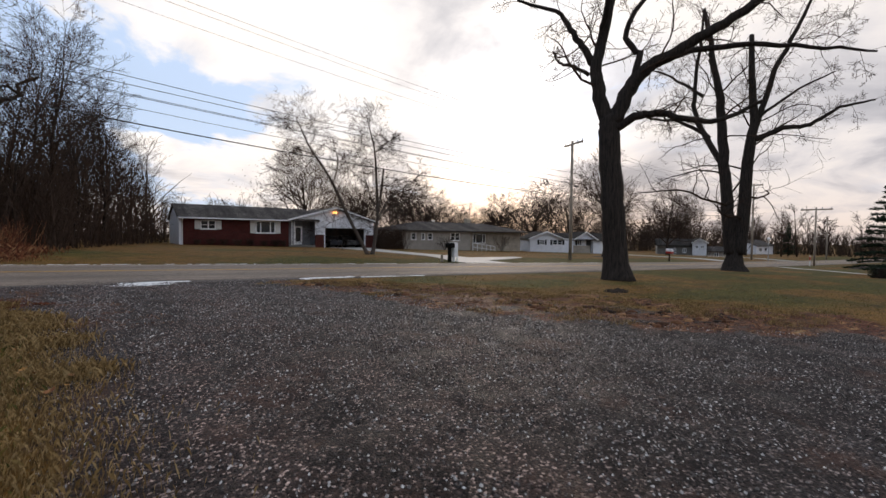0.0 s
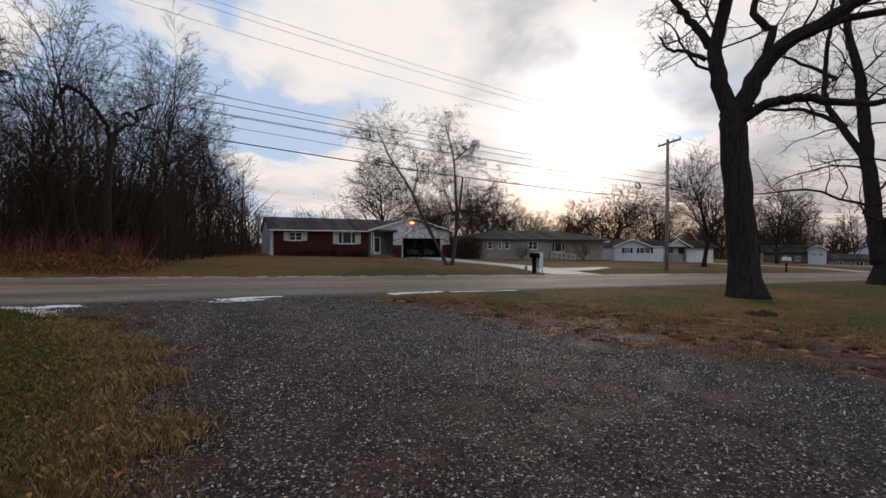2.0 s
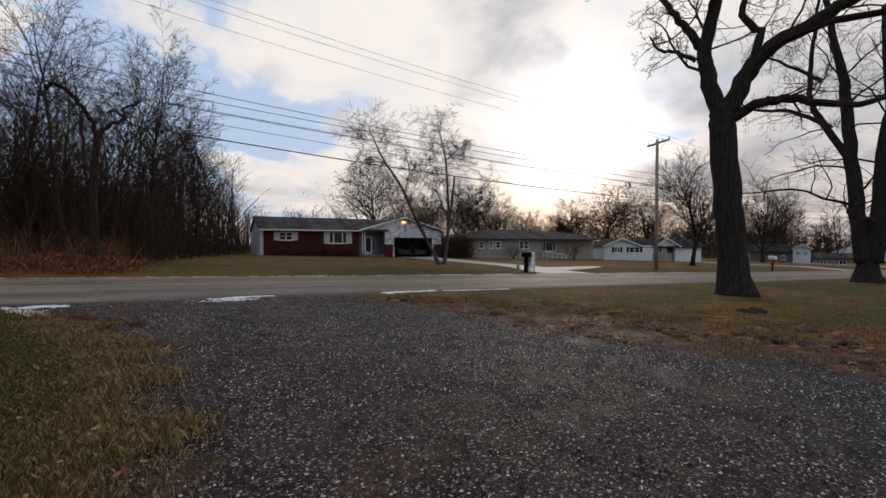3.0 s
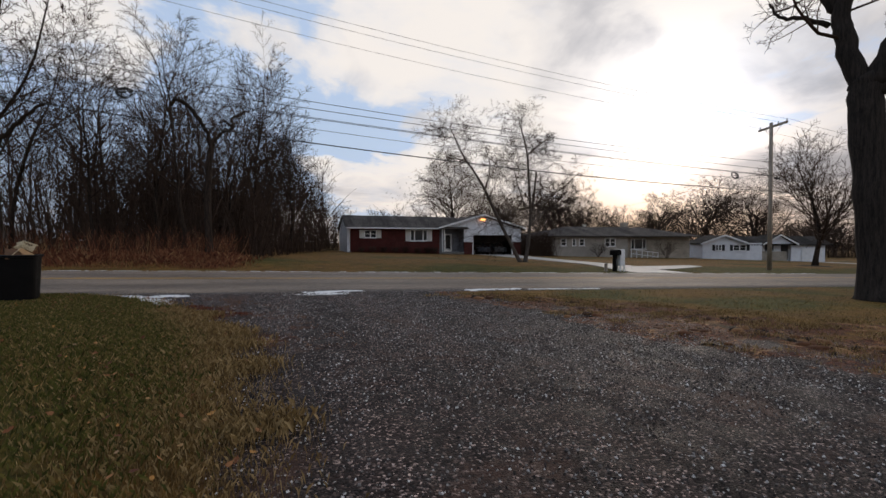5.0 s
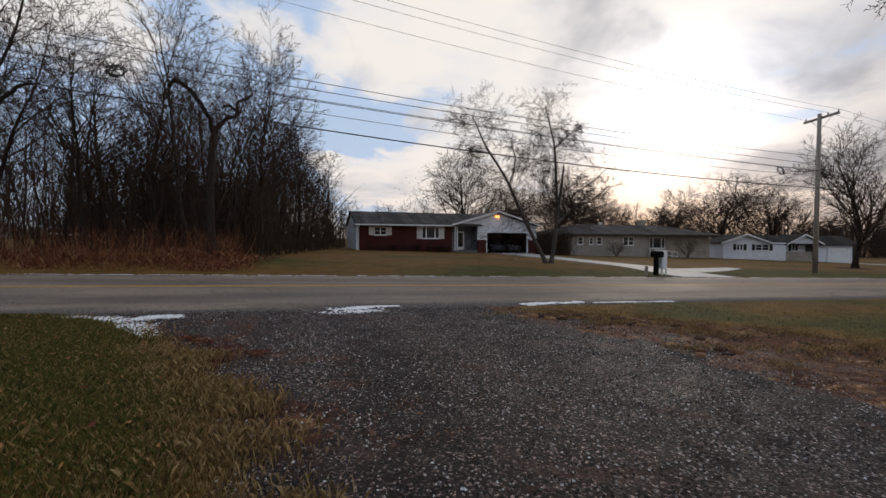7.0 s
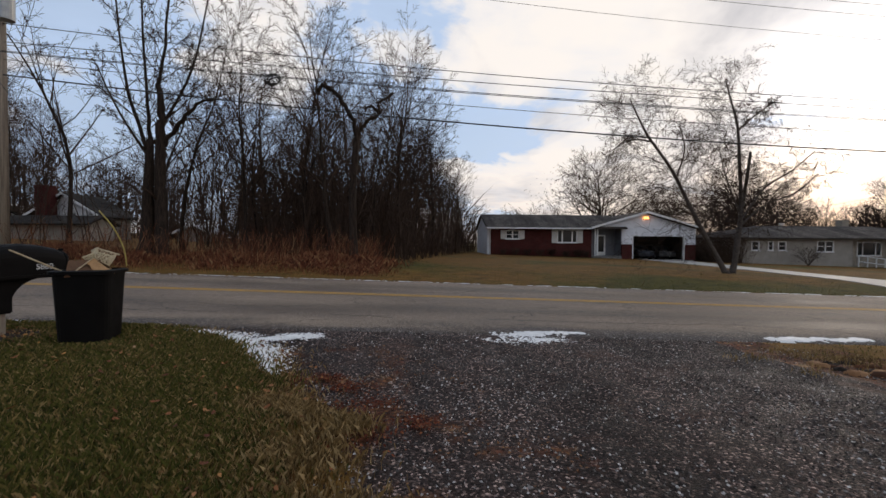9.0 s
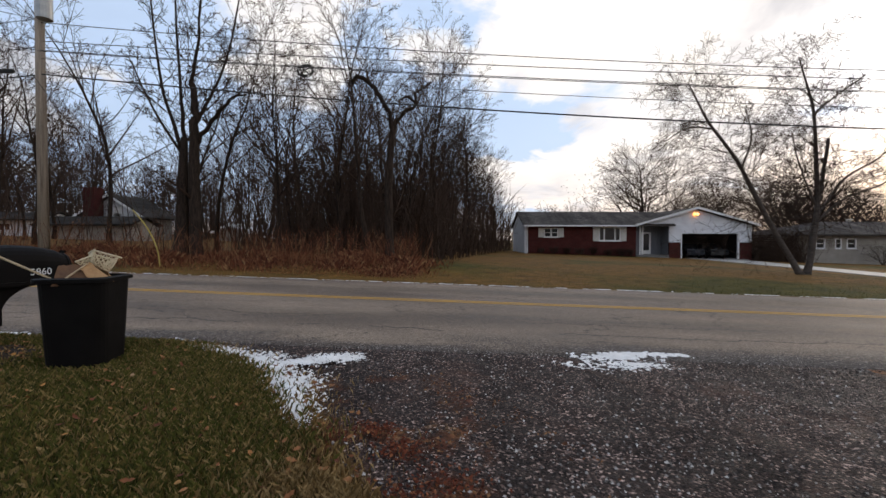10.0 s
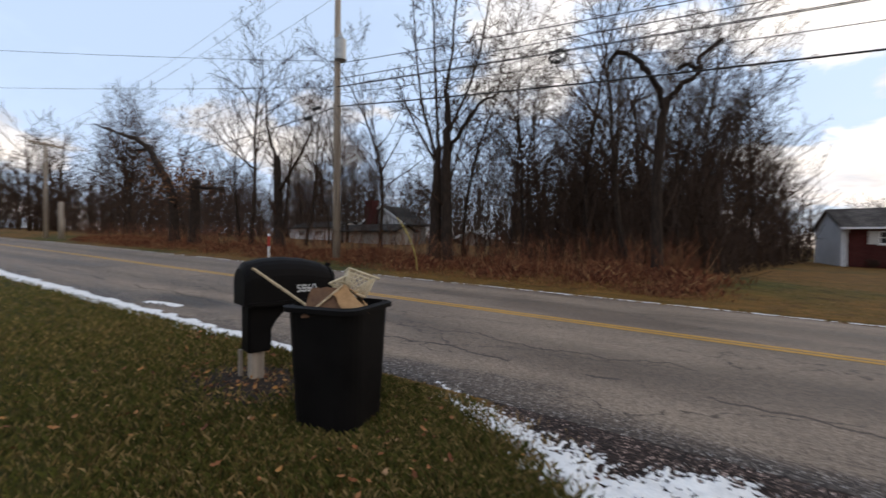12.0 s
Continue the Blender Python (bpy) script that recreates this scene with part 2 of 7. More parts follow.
def road_material():
    m, t, b, co = shader("old_asphalt")
    sep = wire_nodes(t, "ShaderNodeSeparateXYZ", [(0, co)])
    patch = noise_out(t, vmath(t, "MULTIPLY", co, (0.25, 1.1, 1)).outputs[0], 0.9, 5.0, 0.6)
    grit = noise_out(t, co, 55.0, 4.0, 0.8)
    chips = wire_nodes(t, "ShaderNodeSeparateColor", [(0, wire_nodes(t, "ShaderNodeTexVoronoi", [("Vector", co), ("Scale", 75.0)]).outputs["Color"])]).outputs[0]
    mix = mathn(t, "ADD", mathn(t, "MULTIPLY", patch, 0.45), mathn(t, "ADD", mathn(t, "MULTIPLY", grit, 0.37), mathn(t, "MULTIPLY", chips, 0.18)))
    col = ramp(t, mix, [(0.38, (0.08, 0.056, 0.039)), (0.5, (0.165, 0.12, 0.088)), (0.62, (0.3, 0.228, 0.168))])
    # darker oil lane down each side
    lane = mathn(t, "ABSOLUTE", mathn(t, "SUBTRACT", mathn(t, "ABSOLUTE", mathn(t, "SUBTRACT", sep.outputs[1], 3.72)), 1.75))
    lane = mathn(t, "ADD", lane, mathn(t, "MULTIPLY", mathn(t, "SUBTRACT", patch, 0.5), 1.2))
    col = mixc(t, 1.0, col, ramp(t, lane, [(0.0, grey(0.74)), (0.7, grey(1.0))]), "MULTIPLY")
    # cracks: thin borders of large wandering cells
    drift = wire_nodes(t, "ShaderNodeTexNoise", [("Vector", co), ("Scale", 2.5), ("Detail", 4.0)]).outputs["Color"]
    drift = wire_nodes(t, "ShaderNodeVectorMath", [(0, drift), ("Scale", 0.9)], operation="SCALE").outputs[0]
    wander = vmath(t, "MULTIPLY", vmath(t, "ADD", co, drift).outputs[0], (0.35, 0.8, 1)).outputs[0]
    cr = wire_nodes(t, "ShaderNodeTexVoronoi", [("Vector", wander), ("Scale", 0.9)], feature="DISTANCE_TO_EDGE")
    some = noise_out(t, co, 0.4, 2.0)
    line = mathn(t, "ADD", cr.outputs["Distance"], mathn(t, "MULTIPLY", mathn(t, "GREATER_THAN", some, 0.53), 0.5))
    crack = ramp(t, line, [(0.0, grey(0.25)), (0.012, grey(1.0))])
    col = mixc(t, 1.0, col, crack, "MULTIPLY")
    # long broken crack near the drive, and a smaller one beside it
    sway = noise_out(t, vmath(t, "MULTIPLY", co, (1, 0, 0)).outputs[0], 0.55, 6.0, 0.65)
    for at, swing, wide in ((0.55, 1.25, 0.016), (0.95, 1.9, 0.010)):
        run = mathn(t, "SUBTRACT", sep.outputs[1], mathn(t, "ADD", at, mathn(t, "MULTIPLY", sway, swing)))
        run = mathn(t, "ADD", mathn(t, "ABSOLUTE", run), mathn(t, "MULTIPLY", mathn(t, "GREATER_THAN", some, 0.56), 0.5))
        col = mixc(t, 1.0, col, ramp(t, run, [(0.0, grey(0.22)), (wide, grey(0.45)), (wide * 2.2, grey(1.0))]), "MULTIPLY")
    # crumbled verge where stones have been dragged onto the asphalt
    crumb = mathn(t, "ADD", sep.outputs[1], mathn(t, "MULTIPLY", mathn(t, "SUBTRACT", patch, 0.5), 2.6))
    crumb = mathn(t, "ADD", crumb, mathn(t, "MULTIPLY", mathn(t, "SUBTRACT", grit, 0.5), 1.4))
    speck = ramp(t, chips, [(0.0, (0.018, 0.014, 0.012)), (0.6, (0.055, 0.043, 0.036)), (0.9, (0.14, 0.115, 0.1)), (1.0, (0.4, 0.36, 0.32))])
    col = mixc(t, ramp(t, crumb, [(0.15, grey(0.9)), (0.85, grey(0.0))]), col, speck)
    # a broken, damp patch on the west side
    hole = vmath(t, "MULTIPLY", vmath(t, "ADD", co, (12.0, -0.95, 0)).outputs[0], (0.75, 2.0, 0)).outputs[0]
    hole = mathn(t, "ADD", wire_nodes(t, "ShaderNodeVectorMath", [(0, hole)], operation="LENGTH").outputs[1], mathn(t, "MULTIPLY", mathn(t, "SUBTRACT", grit, 0.5), 1.6))
    col = mixc(t, 1.0, col, ramp(t, hole, [(0.55, grey(0.45)), (1.0, grey(1.0))]), "MULTIPLY")
    t.links.new(col, b.inputs["Base Color"])
    t.links.new(ramp(t, patch, [(0.35, grey(0.6)), (0.65, grey(0.85))]), b.inputs["Roughness"])
    b.inputs["Specular IOR Level"].default_value = 0.3
    bp = wire_nodes(t, "ShaderNodeBump", [("Strength", 0.5), ("Distance", 0.008), ("Height", grit)])
    t.links.new(bp.outputs[0], b.inputs["Normal"])
    return m


def shingle_material(name, dark_col, light_col):
    m, t, b, co = shader(name)
    sep = wire_nodes(t, "ShaderNodeSeparateXYZ", [(0, co)])
    flat = wire_nodes(t, "ShaderNodeCombineXYZ", [(0, sep.outputs[0]), (1, mathn(t, "MULTIPLY", sep.outputs[2], 2.2)), (2, 0.0)]).outputs[0]
    br = wire_nodes(t, "ShaderNodeTexBrick", [("Vector", flat), ("Color1", (*dark_col, 1)), ("Color2", (*light_col, 1)), ("Mortar", (*[c * 0.5 for c in dark_col], 1)), ("Scale", 3.0), ("Mortar Size", 0.02)])
    big = noise_out(t, co, 0.7, 5.0, 0.6)
    col = mixc(t, 1.0, br.outputs[0], ramp(t, big, [(0.3, grey(0.6)), (0.7, grey(1.15))]), "MULTIPLY")
    streak = noise_out(t, vmath(t, "MULTIPLY", co, (1.6, 0.12, 0.12)).outputs[0], 1.0, 5.0, 0.65)
    col = mixc(t, 1.0, col, ramp(t, streak, [(0.36, grey(0.55)), (0.6, grey(1.15))]), "MULTIPLY")
    t.links.new(col, b.inputs["Base Color"])
    b.inputs["Roughness"].default_value = 0.9
    b.inputs["Specular IOR Level"].default_value = 0.08
    return m


def brick_material(name, c1, c2, mortar):
    m, t, b, co = shader(name)
    sep = wire_nodes(t, "ShaderNodeSeparateXYZ", [(0, co)])
    flat = wire_nodes(t, "ShaderNodeCombineXYZ", [(0, mathn(t, "ADD", sep.outputs[0], sep.outputs[1])), (1, sep.outputs[2]), (2, 0.0)]).outputs[0]
    br = wire_nodes(t, "ShaderNodeTexBrick", [("Vector", flat), ("Color1", (*c1, 1)), ("Color2", (*c2, 1)), ("Mortar", (*mortar, 1)), ("Scale", 4.6), ("Mortar Size", 0.018)])
    big = noise_out(t, co, 1.2, 5.0, 0.6)
    col = mixc(t, 1.0, br.outputs[0], ramp(t, big, [(0.3, grey(0.7)), (0.7, grey(1.1))]), "MULTIPLY")
    t.links.new(col, b.inputs["Base Color"])
    b.inputs["Roughness"].default_value = 0.85
    b.inputs["Specular IOR Level"].default_value = 0.12
    bp = wire_nodes(t, "ShaderNodeBump", [("Strength", 0.4), ("Distance", 0.01), ("Height", br.outputs["Fac"])])
    bp.invert = True
    t.links.new(bp.outputs[0], b.inputs["Normal"])
    return m


def glass_material():
    m, t, b, co = shader("window_glass")
    b.inputs["Base Color"].default_value = (0.02, 0.022, 0.025, 1)
    b.inputs["Roughness"].default_value = 0.06
    b.inputs["Specular IOR Level"].default_value = 0.2
    return m


GROUND, ROAD = ground_material(), road_material()
BARK = surf("dark_bark", (0.012, 0.009, 0.007), (0.062, 0.044, 0.034), 5, 0.92, 0.8, 24, stretch=(3, 3, 0.6), vary=0.35, spec=0.08)
OAK_BARK = surf("furrowed_oak_bark", (0.009, 0.0075, 0.007), (0.055, 0.044, 0.037), 4, 0.92, 1.0, 22, stretch=(4, 4, 0.5), spec=0.08)
TWIG = surf("twig_bark", (0.026, 0.017, 0.012), (0.09, 0.058, 0.042), 3, 0.9, 0.0, 20, vary=0.4, spec=0.08)
BIRCH = surf("birch_bark", (0.03, 0.024, 0.02), (0.13, 0.105, 0.09), 3, 0.85, 0.4, 18, stretch=(1, 1, 4))
WHITE_SIDING = surf("white_siding", (0.56, 0.57, 0.60), (0.75, 0.76, 0.79), 1.5, 0.6, 0.1, 30)
WHITE_TRIM = surf("white_trim", (0.62, 0.62, 0.62), (0.8, 0.8, 0.79), 2, 0.5, 0.05, 30)
GREY_SIDING = surf("grey_siding", (0.23, 0.21, 0.185), (0.34, 0.31, 0.275), 1.2, 0.7, 0.1, 30)
WEATHERED = surf("weathered_boards", (0.09, 0.085, 0.08), (0.2, 0.19, 0.175), 1.5, 0.85, 0.2, 30, stretch=(1, 1, 4))
TAN_STONE = brick_material("tan_stone", (0.30, 0.26, 0.21), (0.42, 0.37, 0.31), (0.3, 0.28, 0.25))
RED_BRICK = brick_material("red_brick", (0.058, 0.014, 0.012), (0.09, 0.022, 0.019), (0.066, 0.034, 0.03))
ROOF = shingle_material("grey_shingles", (0.06, 0.052, 0.047), (0.115, 0.1, 0.09))
ROOF_DARK = shingle_material("dark_shingles", (0.03, 0.026, 0.023), (0.062, 0.054, 0.047))
GLASS = glass_material()
DARK_IN = surf("dark_interior", (0.03, 0.028, 0.026), (0.06, 0.055, 0.05), 2, 0.9, 0.0)
SHUTTER = surf("pale_shutter_paint", (0.45, 0.44, 0.42), (0.6, 0.59, 0.56), 3, 0.6, 0.1)
BLACK_SHUTTER = surf("black_shutter_paint", (0.015, 0.015, 0.017), (0.03, 0.03, 0.033), 3, 0.6, 0.1)
PORCH_BOARDS = surf("blue_grey_porch_boards", (0.12, 0.125, 0.14), (0.2, 0.205, 0.225), 1.2, 0.7, 0.1, 30, stretch=(5, 1, 0.5))
CONCRETE = surf("pale_concrete", (0.26, 0.245, 0.225), (0.39, 0.37, 0.34), 1.2, 0.6, 0.3, 50)
POLE_WOOD = surf("weathered_pole_wood", (0.14, 0.11, 0.085), (0.46, 0.385, 0.31), 2, 0.85, 0.6, 30, stretch=(6, 6, 0.3))
RAW_WOOD = surf("raw_wood", (0.28, 0.2, 0.11), (0.55, 0.42, 0.27), 5, 0.75, 0.4, 40, stretch=(5, 5, 0.6))
CARDBOARD = surf("cardboard", (0.26, 0.14, 0.06), (0.42, 0.25, 0.12), 6, 0.85, 0.15, 50)
# cardboard again, with the shadow on it put into the dark brown
DARK_BOARD = surf("shadowed_dark_cardboard", (0.075, 0.037, 0.02), (0.15, 0.08, 0.042), 6, 0.85, 0.15, 50)
WICKER = surf("cream_wicker", (0.5, 0.41, 0.26), (0.72, 0.62, 0.44), 8, 0.7, 0.2, 60)
BLACK_PLASTIC = surf("black_plastic", (0.0045, 0.004, 0.004), (0.009, 0.008, 0.0075), 4, 0.55, 0.25, 80, spec=0.06)
CABLE = surf("black_cable", (0.008, 0.008, 0.008), (0.02, 0.02, 0.02), 4, 0.6, 0.0)
GALV = surf("grey_steel", (0.3, 0.31, 0.31), (0.45, 0.46, 0.46), 3, 0.45, 0.1, 40, metal=0.6)
SNOW = surf("old_snow", (0.6, 0.58, 0.56), (0.88, 0.86, 0.83), 9, 0.6, 0.6, 60)
YELLOW = surf("yellow_road_paint", (0.38, 0.19, 0.03), (0.6, 0.32, 0.055), 6, 0.7, 0.2, 40)
YELLOW_PIPE = surf("yellow_plastic", (0.32, 0.24, 0.06), (0.45, 0.35, 0.1), 3, 0.5, 0.0)
RED_PAINT = surf("red_paint", (0.35, 0.03, 0.02), (0.5, 0.05, 0.035), 4, 0.5, 0.0)
DARK_CAR = surf("dark_car_paint", (0.02, 0.022, 0.028), (0.04, 0.042, 0.05), 2, 0.25, 0.0, metal=0.3)
PALE_CAR = surf("silver_car_paint", (0.06, 0.06, 0.062), (0.1, 0.1, 0.1), 2, 0.25, 0.0, metal=0.4)
STONES = island_mat("loose_stones", [(0.0, (0.016, 0.0135, 0.013)), (0.45, (0.05, 0.042, 0.039)), (0.7, (0.2, 0.18, 0.17)), (1.0, (0.78, 0.74, 0.7))], 0.7)
BLADES = island_mat("grass_blades", [(0.0, (0.04, 0.043, 0.010)), (0.55, (0.118, 0.12, 0.026)), (0.82, (0.2, 0.145, 0.045)), (1.0, (0.43, 0.29, 0.13))], 0.75)
STRAW = island_mat("dry_grass", [(0.0, (0.11, 0.066, 0.025)), (0.5, (0.27, 0.17, 0.066)), (1.0, (0.5, 0.35, 0.17))], 0.85)
BRUSH = island_mat("brown_brush", [(0.0, (0.06, 0.02, 0.012)), (0.5, (0.19, 0.064, 0.032)), (0.85, (0.29, 0.125, 0.06)), (1.0, (0.46, 0.28, 0.135))], 0.9)
LEAVES = island_mat("fallen_leaves", [(0.0, (0.10, 0.03, 0.015)), (0.4, (0.22, 0.08, 0.03)), (0.7, (0.34, 0.15, 0.06)), (0.9, (0.40, 0.19, 0.05)), (1.0, (0.36, 0.22, 0.12))], 0.75)
DUFF = island_mat("red_brown_litter", [(0.0, (0.04, 0.018, 0.01)), (0.5, (0.13, 0.052, 0.024)), (1.0, (0.34, 0.18, 0.085))], 0.85)
RED_MOSS = island_mat("rusty_moss", [(0.0, (0.035, 0.011, 0.007)), (0.6, (0.15, 0.036, 0.018)), (1.0, (0.27, 0.1, 0.045))], 0.95)
NEEDLES = island_mat("conifer_needles", [(0.0, (0.008, 0.018, 0.01)), (1.0, (0.03, 0.05, 0.026))], 0.8)
BARK_CHIPS = island_mat("dark_mulch", [(0.0, (0.012, 0.008, 0.006)), (1.0, (0.05, 0.036, 0.027))], 0.95)


def lamp_material():
    m, t, b, co = shader("lit_orange_bulb")
    b.inputs["Emission Color"].default_value = (1.0, 0.33, 0.06, 1)
    b.inputs["Emission Strength"].default_value = 6.0
    return m


BULB = lamp_material()


# ---- building blocks ----
def ss(a, b, v):
    u = min(1.0, max(0.0, (v - a) / (b - a)))
    return u * u * (3 - 2 * u)


def gz(x, y):
    """Height of the ground: the road falls gently to the east, the far lawns lie a little higher."""
    z = -0.0297 * 200 * math.tanh(x / 200)
    if y > 7.4:
        z += 0.2 * ss(7.6, 13, y) + 0.15 * ss(2, -8, x) * ss(7.6, 11, y)
    return z


def link_mesh(name, me, material, parent=None, label=""):
    if material and not me.materials:
        me.materials.append(material)
    ob = new(name, me)
    if parent:
        ob.parent = parent
    if label:
        tagged(ob, label)
    return ob


def part(name, bm, material, parent=None, label="", smooth=False):
    me = bpy.data.meshes.new(name)
    bm.to_mesh(me)
    bm.free()
    if smooth:
        me.polygons.foreach_set("use_smooth", [True] * len(me.polygons))
    return link_mesh(name, me, material, parent, label)


def from_lists(name, verts, faces, material, parent=None, label="", smooth=False):
    me = bpy.data.meshes.new(name)
    me.from_pydata(verts, [], faces)
    if smooth:
        me.polygons.foreach_set("use_smooth", [True] * len(me.polygons))
    return link_mesh(name, me, material, parent, label)


def thing(name, at, label, category, group="", kind=""):
    ob = new(name)
    ob.matrix_basis = at if isinstance(at, Matrix) else Matrix.Translation(at)
    ob.empty_display_size = 0.1
    return tagged(ob, label, category, group, kind)


def bbox(bm, x0, x1, y0, y1, z0, z1, bevel=0.0, m=None):
    got = bmesh.ops.create_cube(bm, size=1)["verts"]
    bmesh.ops.transform(bm, matrix=Matrix.LocRotScale(((x0 + x1) / 2, (y0 + y1) / 2, (z0 + z1) / 2), None, (abs(x1 - x0), abs(y1 - y0), abs(z1 - z0))), verts=got)
    if bevel:
        edges = list({e for v in got for e in v.link_edges})
        got = bmesh.ops.bevel(bm, geom=edges, offset=bevel, segments=2, affect="EDGES")["verts"]
    if m:
        bmesh.ops.transform(bm, matrix=m, verts=got)
    return got


def box_part(name, parent, material, x0, x1, y0, y1, z0, z1, bevel=0.0, label=""):
    bm = bmesh.new()
    bbox(bm, x0, x1, y0, y1, z0, z1, bevel)
    return part(name, bm, material, parent, label)


def cone(bm, r0, r1, z0, z1, sides=16, m=None):
    got = bmesh.ops.create_cone(bm, cap_ends=True, segments=sides, radius1=r0, radius2=r1, depth=z1 - z0)["verts"]
    bmesh.ops.transform(bm, matrix=(m or Matrix()) @ Matrix.Translation((0, 0, (z0 + z1) / 2)), verts=got)
    return got


def prism(bm, outline, y0, y1):
    """An outline in x and z, drawn out from y0 to y1."""
    a = [bm.verts.new((x, y0, z)) for x, z in outline]
    b = [bm.verts.new((x, y1, z)) for x, z in outline]
    n = len(a)
    bm.faces.new(a)
    bm.faces.new(b[::-1])
    for k in range(n):
        bm.faces.new((a[k], b[k], b[(k + 1) % n], a[(k + 1) % n]))
    bmesh.ops.recalc_face_normals(bm, faces=bm.faces)


class Tubes:
    """Gathers tapered tubes into one mesh."""

    def __init__(self):
        self.v, self.f = [], []

    def add(self, pts, radii, sides):
        base = len(self.v)
        n = len(pts)
        for k in range(n):
            d = (pts[min(k + 1, n - 1)] - pts[max(k - 1, 0)]).normalized()
            ref = Vector((1, 0, 0)) if abs(d.x) < 0.8 else Vector((0, 1, 0))
            u = d.cross(ref).normalized()
            w = d.cross(u)
            for s in range(sides):
                a = 2 * math.pi * s / sides
                self.v.append(pts[k] + (u * math.cos(a) + w * math.sin(a)) * radii[k])
        for k in range(n - 1):
            for s in range(sides):
                a, b = base + k * sides + s, base + k * sides + (s + 1) % sides
                self.f.append((a, b, b + sides, a + sides))
        if sides > 3:
            self.f.append(tuple(base + (n - 1) * sides + s for s in range(sides)))
            self.f.append(tuple(base + s for s in range(sides))[::-1])

    def make(self, name, material, parent=None, label="", smooth=True):
        return from_lists(name, self.v, self.f, material, parent, label, smooth)


def sides_for(r):
    return 10 if r > 0.25 else 7 if r > 0.08 else 5 if r > 0.03 else 3


def smooth_line(ctrl, steps):
    """A curve through a few control points."""
    out = []
    p = [ctrl[0]] + list(ctrl) + [ctrl[-1]]
    for k in range(1, len(p) - 2):
        for s in range(steps):
            u = s / steps
            a, b, c, d = p[k - 1], p[k], p[k + 1], p[k + 2]
            out.append(0.5 * (2 * b + (c - a) * u + (2 * a - 5 * b + 4 * c - d) * u * u + (3 * b - a - 3 * c + d) * u ** 3))
    return out + [Vector(ctrl[-1])]


def side_way(d, angle, turn):
    ref = Vector((0, 0, 1)) if abs(d.z) < 0.9 else Vector((1, 0, 0))
    u = d.cross(ref).normalized()
    w = d.cross(u)
    return (d * math.cos(angle) + (u * math.cos(turn) + w * math.sin(turn)) * math.sin(angle)).normalized()


def grow(tubes, rng, p, d, length, r, depth, cfg, level=0):
    """A wandering branch with side branches down to fine twigs."""
    wob, lift = cfg["wob"], cfg["lift"]
    n = max(3, min(9, int(length / cfg["seg"]) + 2)) if depth else cfg.get("tip", 3)
    step = length / (n - 1)
    pts, radii, ways = [p.copy()], [r], [d.copy()]
    tip = max(r * 0.28, cfg["thin"])
    for k in range(1, n):
        d = (d + Vector((rng.gauss(0, wob), rng.gauss(0, wob), rng.gauss(0, wob) + lift)) * (step ** 0.5)).normalized()
        p = p + d * step
        pts.append(p.copy())
        ways.append(d.copy())
        radii.append(r + (tip - r) * k / (n - 1))
    tubes.add(pts, radii, cfg.get("sides") or sides_for(r))
    if depth > 0:
        kids = cfg["kids"][min(level, len(cfg["kids"]) - 1)]
        kids = max(1, int(kids * (0.7 + 0.6 * rng.random())))
        shoots(tubes, rng, pts, ways, radii, length, kids, depth, cfg, level, cfg["from"])


def shoots(tubes, rng, pts, ways, radii, length, kids, depth, cfg, level, first):
    n = len(pts)
    turn = rng.random() * 6.28
    for c in range(kids):
        u = first + (1 - first) * ((c + rng.random()) / kids)
        k = min(n - 2, int(u * (n - 1)))
        f = u * (n - 1) - k
        at = pts[k].lerp(pts[k + 1], f)
        rr = radii[k] + (radii[k + 1] - radii[k]) * f
        turn += 2.4 + rng.gauss(0, 0.5)
        way = side_way(ways[k], radians(rng.uniform(*cfg["angle"])), turn)
        ln = length * rng.uniform(*cfg["ratio"]) * (1.15 - 0.6 * u)
        grow(tubes, rng, at, way, ln, max(cfg["thin"], rr * rng.uniform(0.42, 0.68)), depth - 1, cfg, level + 1)


WOOD_CFG = dict(wob=0.09, lift=0.05, seg=1.0, tip=2, thin=0.009, kids=(23, 8, 7, 6), angle=(26, 60), ratio=(0.28, 0.46), **{"from": 0.28})
OAK_CFG = dict(wob=0.30, lift=0.02, seg=0.4, thin=0.006, girth=0.42, kids=(7, 8, 8, 7), angle=(35, 80), ratio=(0.3, 0.55), **{"from": 0.22})
ROUND_CFG = dict(wob=0.10, lift=0.04, seg=0.8, tip=2, thin=0.013, kids=(26, 11, 8, 7), angle=(30, 64), ratio=(0.44, 0.64), **{"from": 0.16})
IVY_CFG = dict(wob=0.16, lift=0.05, seg=0.6, tip=2, thin=0.009, girth=0.55, kids=(9, 8, 7, 6), angle=(26, 62), ratio=(0.26, 0.44), **{"from": 0.2})
BIRCH_CFG = dict(wob=0.34, lift=-0.08, seg=0.28, thin=0.0055, girth=0.34, kids=(9, 9, 10, 9), angle=(30, 80), ratio=(0.28, 0.56), **{"from": 0.15})


